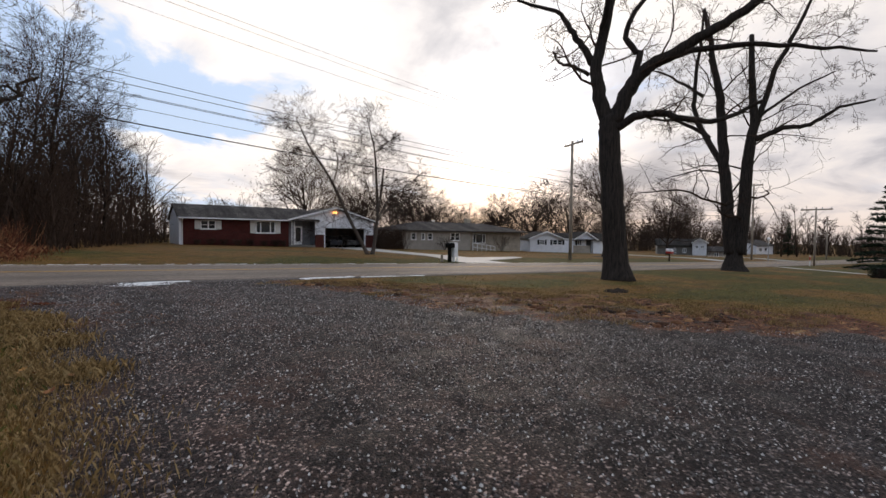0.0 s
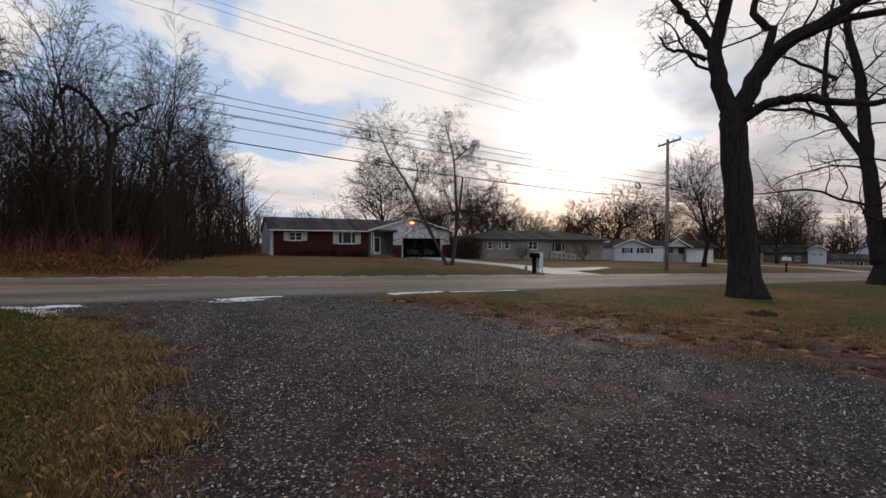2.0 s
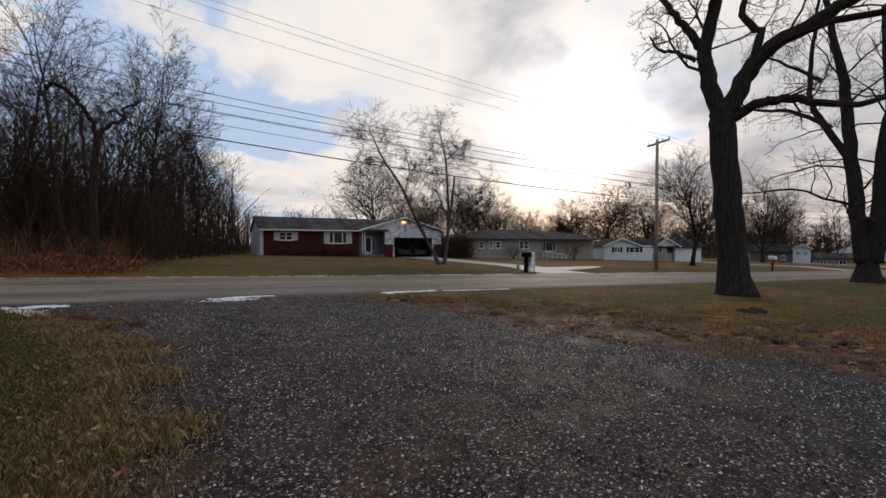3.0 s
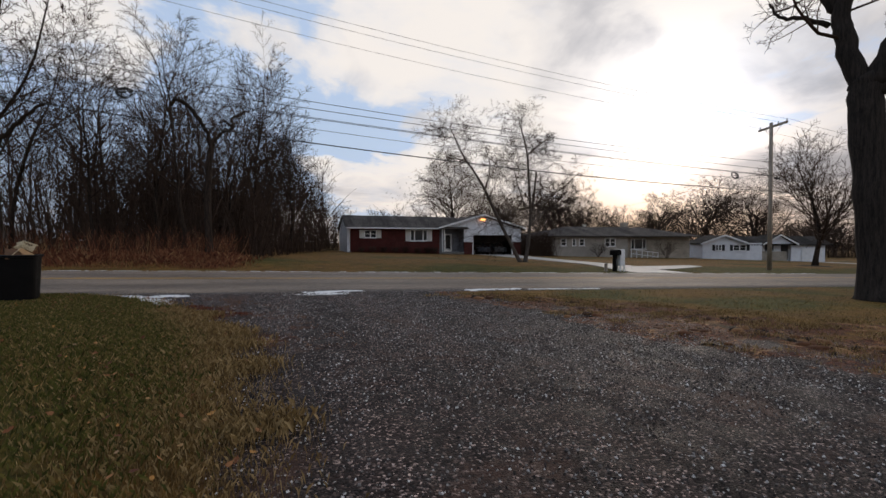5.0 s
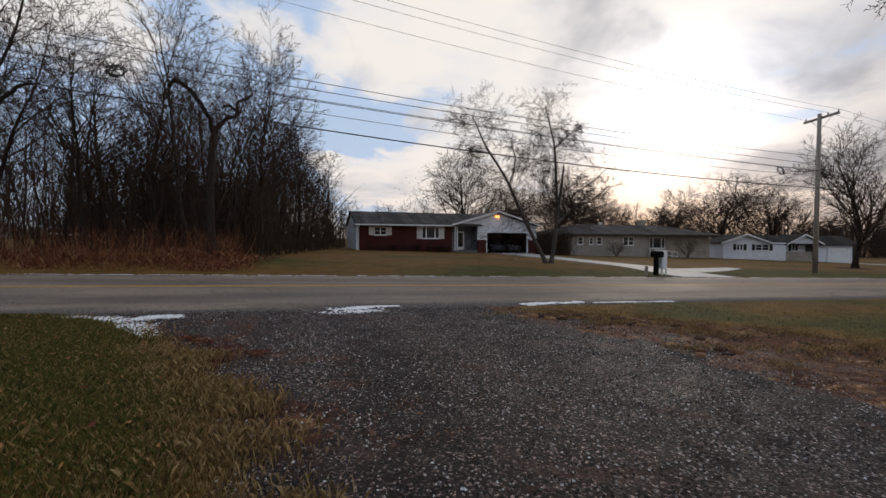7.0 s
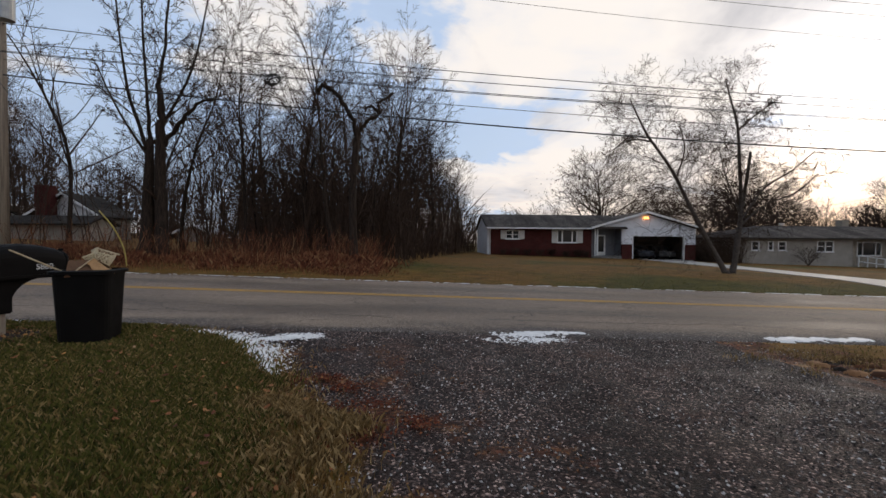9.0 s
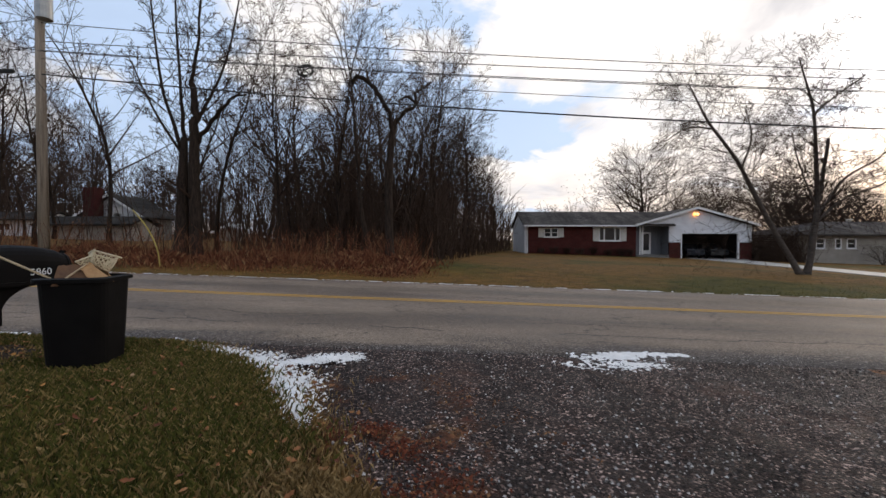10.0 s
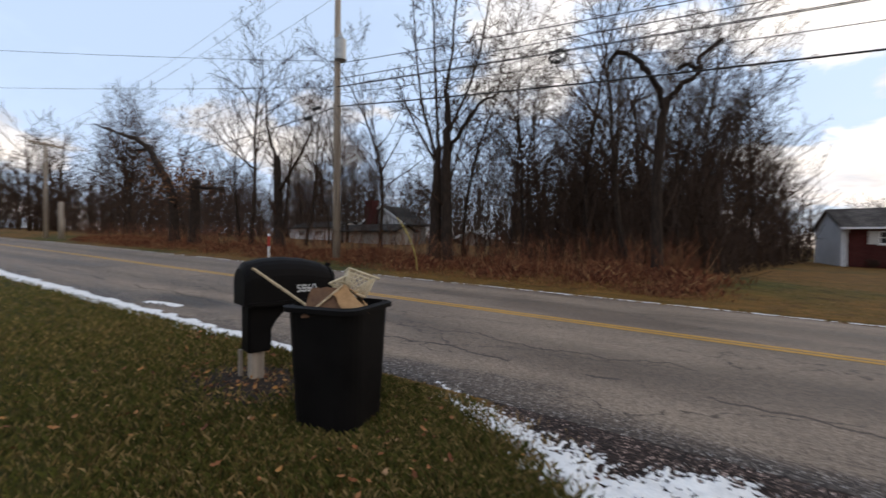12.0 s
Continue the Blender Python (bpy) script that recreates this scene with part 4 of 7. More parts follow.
def west_litter_spot(rng):
    y = rng.uniform(-5.5, -0.8)
    x = edge_x(LEFT_EDGE, y) + rng.uniform(-0.4, 1.6)
    if west_mix(x, y) < rng.uniform(-0.05, 0.35):
        return None
    return x, y


scatter_leaves("fallen_leaves", "brown and orange oak leaves lying in the grass", 21, 750, leaf_spot, 0.027, LEAVES, 0.075)
scatter_leaves("leaf_litter", "red-brown leaf litter under the old trees", 22, 5000, litter_spot, 0.02, DUFF)
scatter_leaves("leaf_litter", "red-brown litter at the edge of the gravel", 23, 1800, west_litter_spot, 0.015, DUFF)
scatter_clods("sod_clods", "dark lumps of sod and earth at the lawn's edge", 25, 260, clod_spot, 0.075, DUFF)
scatter_clods("sod_clods", "black lumps of rotted leaves at the lawn's edge", 26, 150, clod_spot, 0.06, BARK_CHIPS)
def post_spot(rng):
    a, q = rng.random() * 6.28, 0.62 * rng.random() ** 0.6
    return -7.3 + q * math.cos(a), -0.9 + 0.75 * q * math.sin(a)


scatter_clods("sod_clods", "dark trodden earth lumps round the mailbox post", 27, 110, post_spot, 0.045, BARK_CHIPS)
scatter_leaves("fallen_leaves", "red-brown leaves caught round the mailbox post", 28, 130, post_spot, 0.026, LEAVES, 0.05)
scatter_leaves("red_moss", "rusty red moss and litter patches in the gravel", 24, 2600, red_spot, 0.015, RED_MOSS, 0.022)


# ---- trees ----
limbed_tree("oak_tree", 31, (13.45, -3.64, -0.42), [
    (0.43, 0.36, 0, [(13.45, -3.64, -0.5), (13.36, -3.5, 1.6), (13.30, -3.41, 3.2), (13.24, -3.28, 5.0), (13.22, -3.26, 5.7)]),
    (0.27, 0.12, 6, [(13.22, -3.26, 5.4), (13.04, -2.94, 6.8), (12.99, -2.84, 7.6), (13.14, -3.1, 9.25), (13.3, -3.5, 12.0), (13.0, -3.0, 14.5)]),
    (0.15, 0.05, 8, [(12.95, -2.75, 7.8), (12.73, -2.38, 8.5), (12.46, -1.91, 9.4), (12.25, -1.53, 10.0), (11.47, -0.17, 10.7)]),
    (0.08, 0.03, 4, [(12.9, -2.6, 7.4), (12.58, -2.12, 7.78), (12.32, -1.66, 7.99), (12.19, -1.43, 8.5)]),
    (0.29, 0.11, 7, [(13.26, -3.35, 5.5), (13.58, -3.88, 6.7), (13.8, -4.27, 7.3), (14.2, -4.95, 7.7), (14.75, -5.94, 8.3), (15.45, -7.19, 9.1), (16.0, -8.2, 10.5)]),
    (0.14, 0.05, 7, [(13.65, -3.98, 7.0), (13.7, -4.1, 7.9), (13.5, -3.7, 8.8), (13.9, -4.6, 10.5), (14.0, -5.2, 12.0)]),
    (0.17, 0.06, 8, [(13.3, -3.5, 5.3), (13.73, -4.14, 5.65), (14.05, -4.71, 5.68), (14.49, -5.49, 5.4), (15.1, -6.3, 5.3), (15.9, -7.3, 5.9)]),
    (0.12, 0.03, 9, [(14.2, -4.97, 7.7), (15.2, -6.74, 7.75), (16.16, -8.44, 7.4), (17.0, -9.9, 7.0)]),
    (0.12, 0.04, 8, [(13.1, -3.0, 8.9), (12.2, -3.8, 10.2), (11.2, -4.2, 11.3)]),
], "tall bare oak with a thick furrowed dark trunk", OAK_CFG, OAK_BARK, 3, "old trees on the lawn")

limbed_tree("oak_tree", 32, (30.0, -2.2, -0.95), [
    (0.58, 0.12, 0, [(30.0, -2.2, -1.05), (30.0, -2.2, 0.8), (30.0, -2.2, 2.6)]),
    (0.42, 0.12, 11, [(29.92, -2.05, 0.2), (29.88, -1.8, 2.9), (29.8, -1.45, 6.8), (29.72, -1.2, 10.3), (29.6, -0.8, 12.5), (29.45, -0.2, 16.3)]),
    (0.20, 0.06, 11, [(29.82, -1.5, 5.8), (29.4, -0.2, 8.6), (29.3, 0.2, 10.5), (29.35, 0.0, 13.4), (29.4, -0.2, 16.0)]),
    (0.42, 0.14, 10, [(30.08, -2.4, 0.2), (30.12, -2.6, 2.9), (30.2, -2.75, 6.7), (30.25, -2.95, 8.4), (30.2, -2.8, 10.7), (30.4, -2.6, 14)]),
    (0.19, 0.06, 11, [(30.3, -3.0, 8.2), (30.5, -3.9, 11.5), (30.9, -4.9, 14.1), (31.2, -5.6, 16.0)]),
    (0.18, 0.05, 10, [(30.25, -3.0, 7.4), (30.7, -4.3, 7.95), (31.1, -5.5, 8.0), (31.5, -6.7, 8.8), (31.9, -8.1, 9.0)]),
    (0.10, 0.03, 10, [(30.35, -3.3, 8.9), (30.9, -5.0, 10.2), (31.4, -6.5, 10.9)]),
    (0.14, 0.04, 11, [(29.6, -0.7, 7.8), (28.9, 0.9, 9.1), (28.2, 2.3, 9.4), (27.7, 3.4, 10.2)]),
    (0.12, 0.03, 11, [(29.5, -0.3, 10.6), (28.8, 1.5, 12.2), (28.2, 2.9, 13.0)]),
], "tall bare oak with a forked dark trunk", OAK_CFG, OAK_BARK, 3, "old trees on the lawn")

limbed_tree("dead_tree", 33, (-5.34, 11.65, 0.42), [
    (0.17, 0.12, 3, [(-5.34, 11.65, 0.2), (-5.41, 11.65, 3.0), (-5.31, 11.65, 5.1), (-5.15, 11.65, 6.0)]),
    (0.095, 0.075, 2, [(-5.25, 11.65, 5.6), (-5.45, 11.6, 6.4), (-5.76, 11.5, 6.93), (-6.19, 11.5, 7.47), (-6.62, 11.5, 7.64), (-6.8, 11.5, 7.4)]),
    (0.09, 0.045, 3, [(-5.15, 11.65, 5.9), (-4.81, 11.65, 6.28), (-4.3, 11.6, 6.59), (-4.33, 11.6, 7.01), (-3.73, 11.6, 7.45)]),
    (0.06, 0.04, 1, [(-4.35, 11.6, 6.62), (-4.6, 11.5, 6.85), (-4.9, 11.5, 6.75)]),
], "bare dead tree with cut hooked limbs", WOOD_CFG, BARK, 2)

limbed_tree("ivy_clad_tree", 34, (-13.4, 11.5, 0.72), [
    (0.29, 0.12, 2, [(-13.6, 11.5, 0.4), (-13.55, 11.5, 3.0), (-13.5, 11.6, 5.4)]),
    (0.26, 0.09, 3, [(-13.0, 11.5, 0.4), (-13.05, 11.5, 3.0), (-13.04, 11.5, 5.6), (-12.98, 11.5, 6.7), (-13.18, 11.5, 7.6)]),
    (0.09, 0.02, 21, [(-13.5, 11.6, 5.2), (-13.7, 11.7, 7.5), (-14.0, 11.7, 12.5)]),
    (0.08, 0.02, 19, [(-13.15, 11.5, 7.4), (-12.84, 11.5, 9.2), (-12.5, 11.5, 13.0)]),
    (0.10, 0.03, 9, [(-13.0, 11.5, 5.0), (-12.11, 11.4, 6.14), (-11.44, 11.4, 6.87), (-10.9, 11.4, 6.97)]),
    (0.08, 0.02, 15, [(-13.6, 11.5, 5.0), (-14.6, 11.8, 8.0), (-15.2, 12.0, 12.2)]),
    (0.07, 0.02, 15, [(-13.1, 11.5, 5.6), (-12.0, 11.9, 8.4), (-11.3, 12.0, 11.8)]),
    (0.06, 0.02, 13, [(-13.5, 11.6, 4.6), (-14.5, 11.3, 6.4), (-15.4, 11.2, 8.4)]),
], "bare twin-stemmed tree with vine-covered dark trunks", IVY_CFG, BARK, 3)

limbed_tree("birch_tree", 35, (12.87, 14.9, -0.2), [
    (0.13, 0.025, 54, [(12.9, 14.9, -0.35), (11.63, 15.2, 2.15), (10.8, 15.2, 3.7), (10.05, 15.2, 5.1), (8.85, 15.2, 6.71), (8.3, 15.2, 7.7), (7.83, 15.2, 8.65)]),
    (0.05, 0.02, 16, [(10.3, 15.2, 4.6), (10.6, 15.0, 6.0), (10.2, 14.8, 7.2)]),
    (0.05, 0.02, 14, [(9.0, 15.2, 6.5), (8.0, 15.4, 6.6), (7.0, 15.5, 6.0)]),
], "leaning bare birch with fine drooping twigs", BIRCH_CFG, BIRCH, 3, "birches by the drive")
limbed_tree("birch_tree", 36, (13.46, 15.3, -0.2), [
    (0.14, 0.025, 56, [(13.4, 15.3, -0.35), (13.7, 15.3, 1.6), (13.81, 15.3, 3.18), (13.7, 15.3, 5.4), (13.55, 15.3, 7.27), (13.2, 15.3, 8.6), (12.85, 15.3, 9.72)]),
    (0.06, 0.03, 16, [(13.55, 15.3, 7.1), (14.3, 15.3, 7.8), (15.57, 15.3, 8.7)]),
    (0.10, 0.07, 6, [(13.6, 15.4, 0.6), (14.1, 15.5, 3.6), (14.44, 15.5, 6.1)]),
    (0.07, 0.02, 18, [(14.0, 15.5, 2.5), (15.3, 15.7, 4.2), (16.9, 15.8, 5.2), (18.2, 15.8, 6.3)]),
    (0.06, 0.02, 18, [(13.75, 15.3, 2.2), (14.8, 15.0, 3.3), (16.2, 14.8, 3.9), (17.4, 14.8, 4.9)]),
    (0.05, 0.02, 16, [(13.7, 15.3, 3.0), (12.8, 15.0, 4.6), (12.3, 14.9, 6.2)]),
], "upright bare birch with a broken stem beside it", BIRCH_CFG, BIRCH, 3, "birches by the drive")

limbed_tree("bent_tree", 37, (-33.5, 11.0, 1.25), [
    (0.30, 0.18, 4, [(-33.5, 11.0, 1.0), (-33.9, 11.0, 4.5), (-36.0, 11.0, 6.8), (-37.2, 11.0, 8.0)]),
    (0.16, 0.05, 6, [(-36.8, 11.0, 7.7), (-38.5, 10.8, 8.6), (-41.0, 10.6, 9.3), (-44.5, 10.4, 10.4)]),
    (0.12, 0.04, 6, [(-37.0, 11.0, 7.9), (-38.5, 11.2, 7.9), (-41.5, 11.2, 8.1)]),
], "bare old tree bent over to one side", WOOD_CFG, BARK, 2)
limbed_tree("broken_tree", 38, (-31.1, 11.0, 1.2), [
    (0.33, 0.26, 3, [(-31.1, 11.0, 1.0), (-31.1, 11.0, 3.2), (-31.0, 11.0, 5.2)]),
    (0.12, 0.04, 7, [(-31.0, 11.0, 4.8), (-29.5, 11.0, 4.6), (-27.8, 10.9, 4.4)]),
], "broken-off tree trunk with a few side limbs", WOOD_CFG, BARK, 2)
limbed_tree("stub_tree", 39, (-23.6, 11.5, 1.0), [
    (0.28, 0.18, 5, [(-23.6, 11.5, 0.9), (-23.7, 11.5, 3.5), (-23.8, 11.5, 6.0)]),
    (0.12, 0.04, 8, [(-23.6, 11.5, 4.2), (-22.4, 11.4, 5.2), (-20.6, 11.4, 7.4)]),
    (0.10, 0.03, 8, [(-23.7, 11.5, 5.6), (-24.6, 11.5, 7.6), (-24.8, 11.5, 9.8)]),
], "bare tree with a stubby pruned trunk", WOOD_CFG, BARK, 2)

# clinging russet leaves on the bent tree's neighbour
def clinging_leaves(seed, count, cx, cy, cz, sx, sz, size, material, label):
    rng = random.Random(seed)
    v, f = [], []
    for _ in range(count):
        c = Vector((rng.gauss(cx, sx), rng.gauss(cy, sx), rng.gauss(cz, sz)))
        m = Matrix.Translation(c) @ pose(0, 0, 0, rng.uniform(0, 360), rng.uniform(0, 360), rng.uniform(0, 360))
        b = len(v)
        v += [tuple(m @ Vector(q)) for q in ((size, 0, 0), (0, size * 0.55, size * 0.2), (-size, 0, 0), (0, -size * 0.55, size * 0.2))]
        f.append((b, b + 1, b + 2, b + 3))
    return tagged(from_lists("clinging_leaves", v, f, material), label, "leaves", kind="stuff")


clinging_leaves(77, 900, -32.8, 11, 5.4, 1.1, 0.9, 0.09, DUFF, "russet dead leaves clinging to a small tree")
clinging_leaves(78, 1500, 76.0, 52, 7.0, 3.2, 2.2, 0.16, BARK_CHIPS, "brown leaves clinging to a tree near the white house")
clinging_leaves(79, 350, 17.5, 55, 7.6, 2.2, 1.3, 0.11, BARK_CHIPS, "dark leaves clinging to the tree behind the house")

# the wood: a few trees, repeated with turns and sizes
WOODS = "bare trees of the wood"
kinds = [plain_tree("woodland_tree", 100 + k, 13 + (k % 3) * 1.3, 0.11 + 0.025 * (k % 4), WOOD_CFG, 3, "tall slender bare woodland tree with fine twigs",
                    lean=(0.04 * ((k % 3) - 1), 0.03 * ((k % 2) - 0.5))) for k in range(6)]
for ob in kinds:
    tagged(ob, group=WOODS)
wood_rng = random.Random(9)


def wood_spots():
    """Places in the wood, kept apart from each other."""
    out = []
    tries = 0
    while len(out) < 84 and tries < 9000:
        tries += 1
        y = 13.0 + 34 * wood_rng.random() ** 1.35
        right = -4.2 + (y - 12) * 0.21
        x = right - 1.0 - 60 * wood_rng.random() ** 1.5
        if x < -14.5 and (y < 35 and wood_rng.random() < 0.93):
            continue
        if -41 < x < -26.5 and 29 < y < 44:
            continue
        if all((x - a) ** 2 + (y - b) ** 2 > 2.2 for a, b in out):
            out.append((x, y))
    return out


for k, (x, y) in enumerate(wood_spots()):
    s = wood_rng.uniform(0.68, 1.0) * (0.72 if x > -1.0 else 0.88 if x > -12 and y < 22 else 1.0)
    m = Matrix.Translation((x, y, gz(x, y))) @ pose(0, 0, 0, 0, 0, wood_rng.uniform(0, 360))
    if k < len(kinds):
        ob = kinds[k]
        ob.matrix_basis = m
    else:
        ob = copy_thing(kinds[k % len(kinds)], m)
    ob.scale = (s, s, s)

# single trees by the roads and houses
shade = plain_tree("shade_tree", 201, 10.5, 0.24, ROUND_CFG, 3, "round-crowned bare tree behind the red brick house")
shade.matrix_basis = pose(22.6, 55, gz(22.6, 55), 0, 0, 40) @ Matrix.Diagonal((1.5, 1.5, 1.2, 1))
for x, y, s, turn, label in ((40, 50, 1.0, 10, "round-crowned bare tree behind the grey house"), (63, 52, 0.95, 80, "bare tree beyond the grey house roof"),
                             (76, 52, 1.25, 150, "bare tree near the white house"), (83, 48, 1.2, 220, "bare tree beside the white house"), (41.6, 14, 0.92, 300, "bare young tree in a mulch ring near the road"),
                             (86, 27, 1.2, 33, "round bare tree in front of far houses"), (31, 52, 0.8, 190, "bare tree behind the garage"), (113, 36, 1.2, 75, "bare tree beside far houses"),
                             (27.5, 50, 0.75, 120, "bare tree between the two houses"), (35.5, 47, 0.8, 260, "broad bare tree behind the grey house"), (47, 53, 0.85, 20, "bare tree over the grey house roof"),
                             (-45, 13, 1.0, 170, "bare roadside tree on the bend")):
    ob = copy_thing(shade, pose(x, y, gz(x, y), 0, 0, turn))
    wide = 0.62 if x < -15 else 1.35 if y > 45 else 1.0
    ob.scale = (s * wide, s * wide, s)
    tagged(ob, label)


for x, y, s, turn, label in ((-26.0, 11.5, 0.95, 60, "tall slender bare tree by the roadside"), (-19.5, 15, 0.85, 130, "slender bare tree behind the utility pole")):
    ob = copy_thing(kinds[1], pose(x, y, gz(x, y), 0, 0, turn))
    ob.scale = (s, s, s)
    tagged(ob, label)


def far_woods():
    """A belt of bare far trees, too many to count."""
    rng = random.Random(55)
    tb = Tubes()
    cfg = dict(wob=0.1, lift=0.04, seg=2.5, tip=2, sides=3, thin=0.02, kids=(9, 6, 6), angle=(25, 65), ratio=(0.34, 0.55), **{"from": 0.2})
    spots = []
    for _ in range(75):
        spots.append((rng.uniform(-20, 75), rng.uniform(70, 95), rng.uniform(5.5, 9)))
    for _ in range(150):
        spots.append((rng.uniform(62, 210), rng.uniform(56, 88), rng.uniform(7, 11)))
    for _ in range(90):
        spots.append((rng.uniform(125, 230), rng.uniform(-45, 62), rng.uniform(9, 14)))
    for _ in range(140):
        spots.append((rng.uniform(-110, 4), rng.uniform(48, 78), rng.uniform(10, 15)))
    for _ in range(60):
        spots.append((rng.uniform(-150, -60), rng.uniform(12, 50), rng.uniform(8, 13)))
    for x, y, h in spots:
        if (8 < y < 55 and -48 < x < 122) or -5 < y < 12 or (130 < x < 175 and 20 < y < 42):
            continue
        p = Vector((x, y, gz(x, y) - 0.3))
        d = Vector((rng.gauss(0, 0.05), rng.gauss(0, 0.05), 1)).normalized()
        pts = [p + d * h * k / 4 for k in range(5)]
        radii = [0.2 * (1 - 0.22 * k) for k in range(5)]
        cfg["thin"] = max(0.02, 0.0003 * math.hypot(x, y))
        tb.add(pts, radii, 4)
        shoots(tb, rng, pts, [d] * 5, radii, h, 17, 2, cfg, 0, 0.08)
    return tagged(tb.make("far_woods", TWIG), "brown belt of bare trees on the horizon", "woods", kind="stuff")


far_woods()


def thicket(name, label, seed, count, spot, hmin, hmax, material, sides=3, stout=1.0):
    """Thin crooked stems with side twigs."""
    rng = random.Random(seed)
    tb = Tubes()
    while count > 0:
        x, y = spot(rng)
        count -= 1
        h = rng.uniform(hmin, hmax)
        p = Vector((x, y, gz(x, y) - 0.05))
        d = Vector((rng.gauss(0, 0.22), rng.gauss(0, 0.22), 1)).normalized()
        pts = [p.copy()]
        for k in range(3):
            p = p + d * h / 3
            d = (d + Vector((rng.gauss(0, 0.2), rng.gauss(0, 0.2), 0))).normalized()
            pts.append(p.copy())
        r = (0.004 + 0.0035 * h) * stout
        tb.add(pts, [r, r * 0.8, r * 0.6, r * 0.35], sides)
        for k in range(3):
            u = rng.randrange(1, 4)
            w = side_way(d, radians(rng.uniform(25, 65)), rng.random() * 6.28)
            ln = h * rng.uniform(0.15, 0.4)
            q = pts[u - 1].lerp(pts[u], rng.random())
            tb.add([q, q + w * ln * 0.5, q + (w + Vector((0, 0, 0.2))) * ln], [r * 0.5, r * 0.4, r * 0.25], 3)
    return tagged(tb.make(name, material, smooth=False), label, "undergrowth", kind="stuff")


def edge_spot(rng):
    x = -4.7 - 42 * rng.random() ** 1.6 + rng.gauss(0, 0.55)
    return x, 9.6 + 4.0 * rng.random() ** 1.2 + (0.8 if x > -7 else 0)


def deep_spot(rng):
    y = 14 + 34 * rng.random() ** 1.3
    x = -3.9 + (y - 12) * 0.22 - 55 * rng.random() ** 1.3
    while -41 < x < -26.5 and 26 < y < 44:
        x += 16
    if x < -14 and y < 36 and rng.random() < 0.85:
        return rng.uniform(-12, -4), rng.uniform(16, 44)
    return min(x, -3.9 + (y - 12) * 0.22), y


def yard_spot(rng):
    return rng.uniform(24.8, 28.4), rng.uniform(33, 40)


thicket("brush", "red-brown tangled brush along the wood's edge", 61, 1900, edge_spot, 0.35, 1.4, BRUSH)
thicket("undergrowth", "dark thicket of thin stems inside the wood", 62, 4200, deep_spot, 1.6, 6.0, TWIG, 3, 1.4)
def horizon_spot(rng):
    return rng.uniform(165, 225), rng.uniform(-70, 60)


def yards_spot(rng):
    """Scrub behind the houses."""
    return (rng.uniform(-12, 55), rng.uniform(58, 68)) if rng.random() < 0.35 else (rng.uniform(55, 190), rng.uniform(54, 66))


def west_spot(rng):
    return rng.uniform(-115, -48), rng.uniform(13, 50)


def back_spot(rng):
    return rng.uniform(-80, -8), rng.uniform(45, 54)


thicket("far_thicket", "dark thicket of stems behind the hidden house", 66, 1700, west_spot, 2.5, 8.5, TWIG, 3, 1.8)
thicket("far_thicket", "dark low thicket at the back of the wood", 68, 900, back_spot, 1.5, 4.5, TWIG, 3, 2.2)
thicket("far_thicket", "dense brown thicket along the horizon", 65, 1800, horizon_spot, 3.0, 8.5, TWIG, 3, 4.0)
thicket("far_thicket", "low brown scrub behind the houses", 67, 2200, yards_spot, 1.2, 4.6, TWIG, 3, 2.4)
thicket("shrub", "dark bare shrub between the two houses", 63, 1300, yard_spot, 1.4, 3.2, TWIG)


def tall_grass_spot(rng):
    x = -4.4 - 40 * rng.random() ** 1.5 + rng.gauss(0, 0.5)
    y = 8.4 + 4.2 * rng.random()
    lump = 0.55 + 0.9 * noise.noise(Vector((x * 0.7, y * 0.7, 6.6)))
    return x, y, max(0.25, lump) * ss(7.8, 9.6, y)


scatter_blades("tall_grass", "tall dead grass at the edge of the wood", 64, 30000, tall_grass_spot, 0.33, 0.006, BRUSH)


def small_bush(name, seed, at, size, label, material):
    rng = random.Random(seed)
    ob = thing(name, at, label, "bush")
    tb = Tubes()
    cfg = dict(wob=0.14, lift=0.03, seg=0.3, thin=0.005, kids=(6, 5, 4), angle=(25, 60), ratio=(0.4, 0.6), **{"from": 0.2})
    for k in range(16):
        a = rng.random() * 6.28
        grow(tb, rng, Vector((0, 0, -0.05)), Vector((math.cos(a) * 0.6, math.sin(a) * 0.6, 1)).normalized(), size, 0.02, 2, cfg)
    tb.make("bush_crown", material, ob)
    return ob


small_bush("shrub", 71, (44.5, 32.5, gz(44.5, 32.5)), 2.4, "rounded bare shrub before the grey house", TWIG)
for k, (x, s) in enumerate(((5.0, 0.6), (6.2, 0.75), (7.4, 0.7), (8.6, 0.7), (9.8, 0.75), (11.2, 0.7), (12.4, 0.8), (13.3, 0.75))):
    small_bush("foundation_shrub", 90 + k, (x, 34.9, gz(x, 34.9)), s, "low dark shrub against the red brick wall", TWIG)
small_bush("shrub", 72, (34.5, 33.6, gz(34.5, 33.6)), 1.8, "bare shrub against the grey house wall", TWIG)


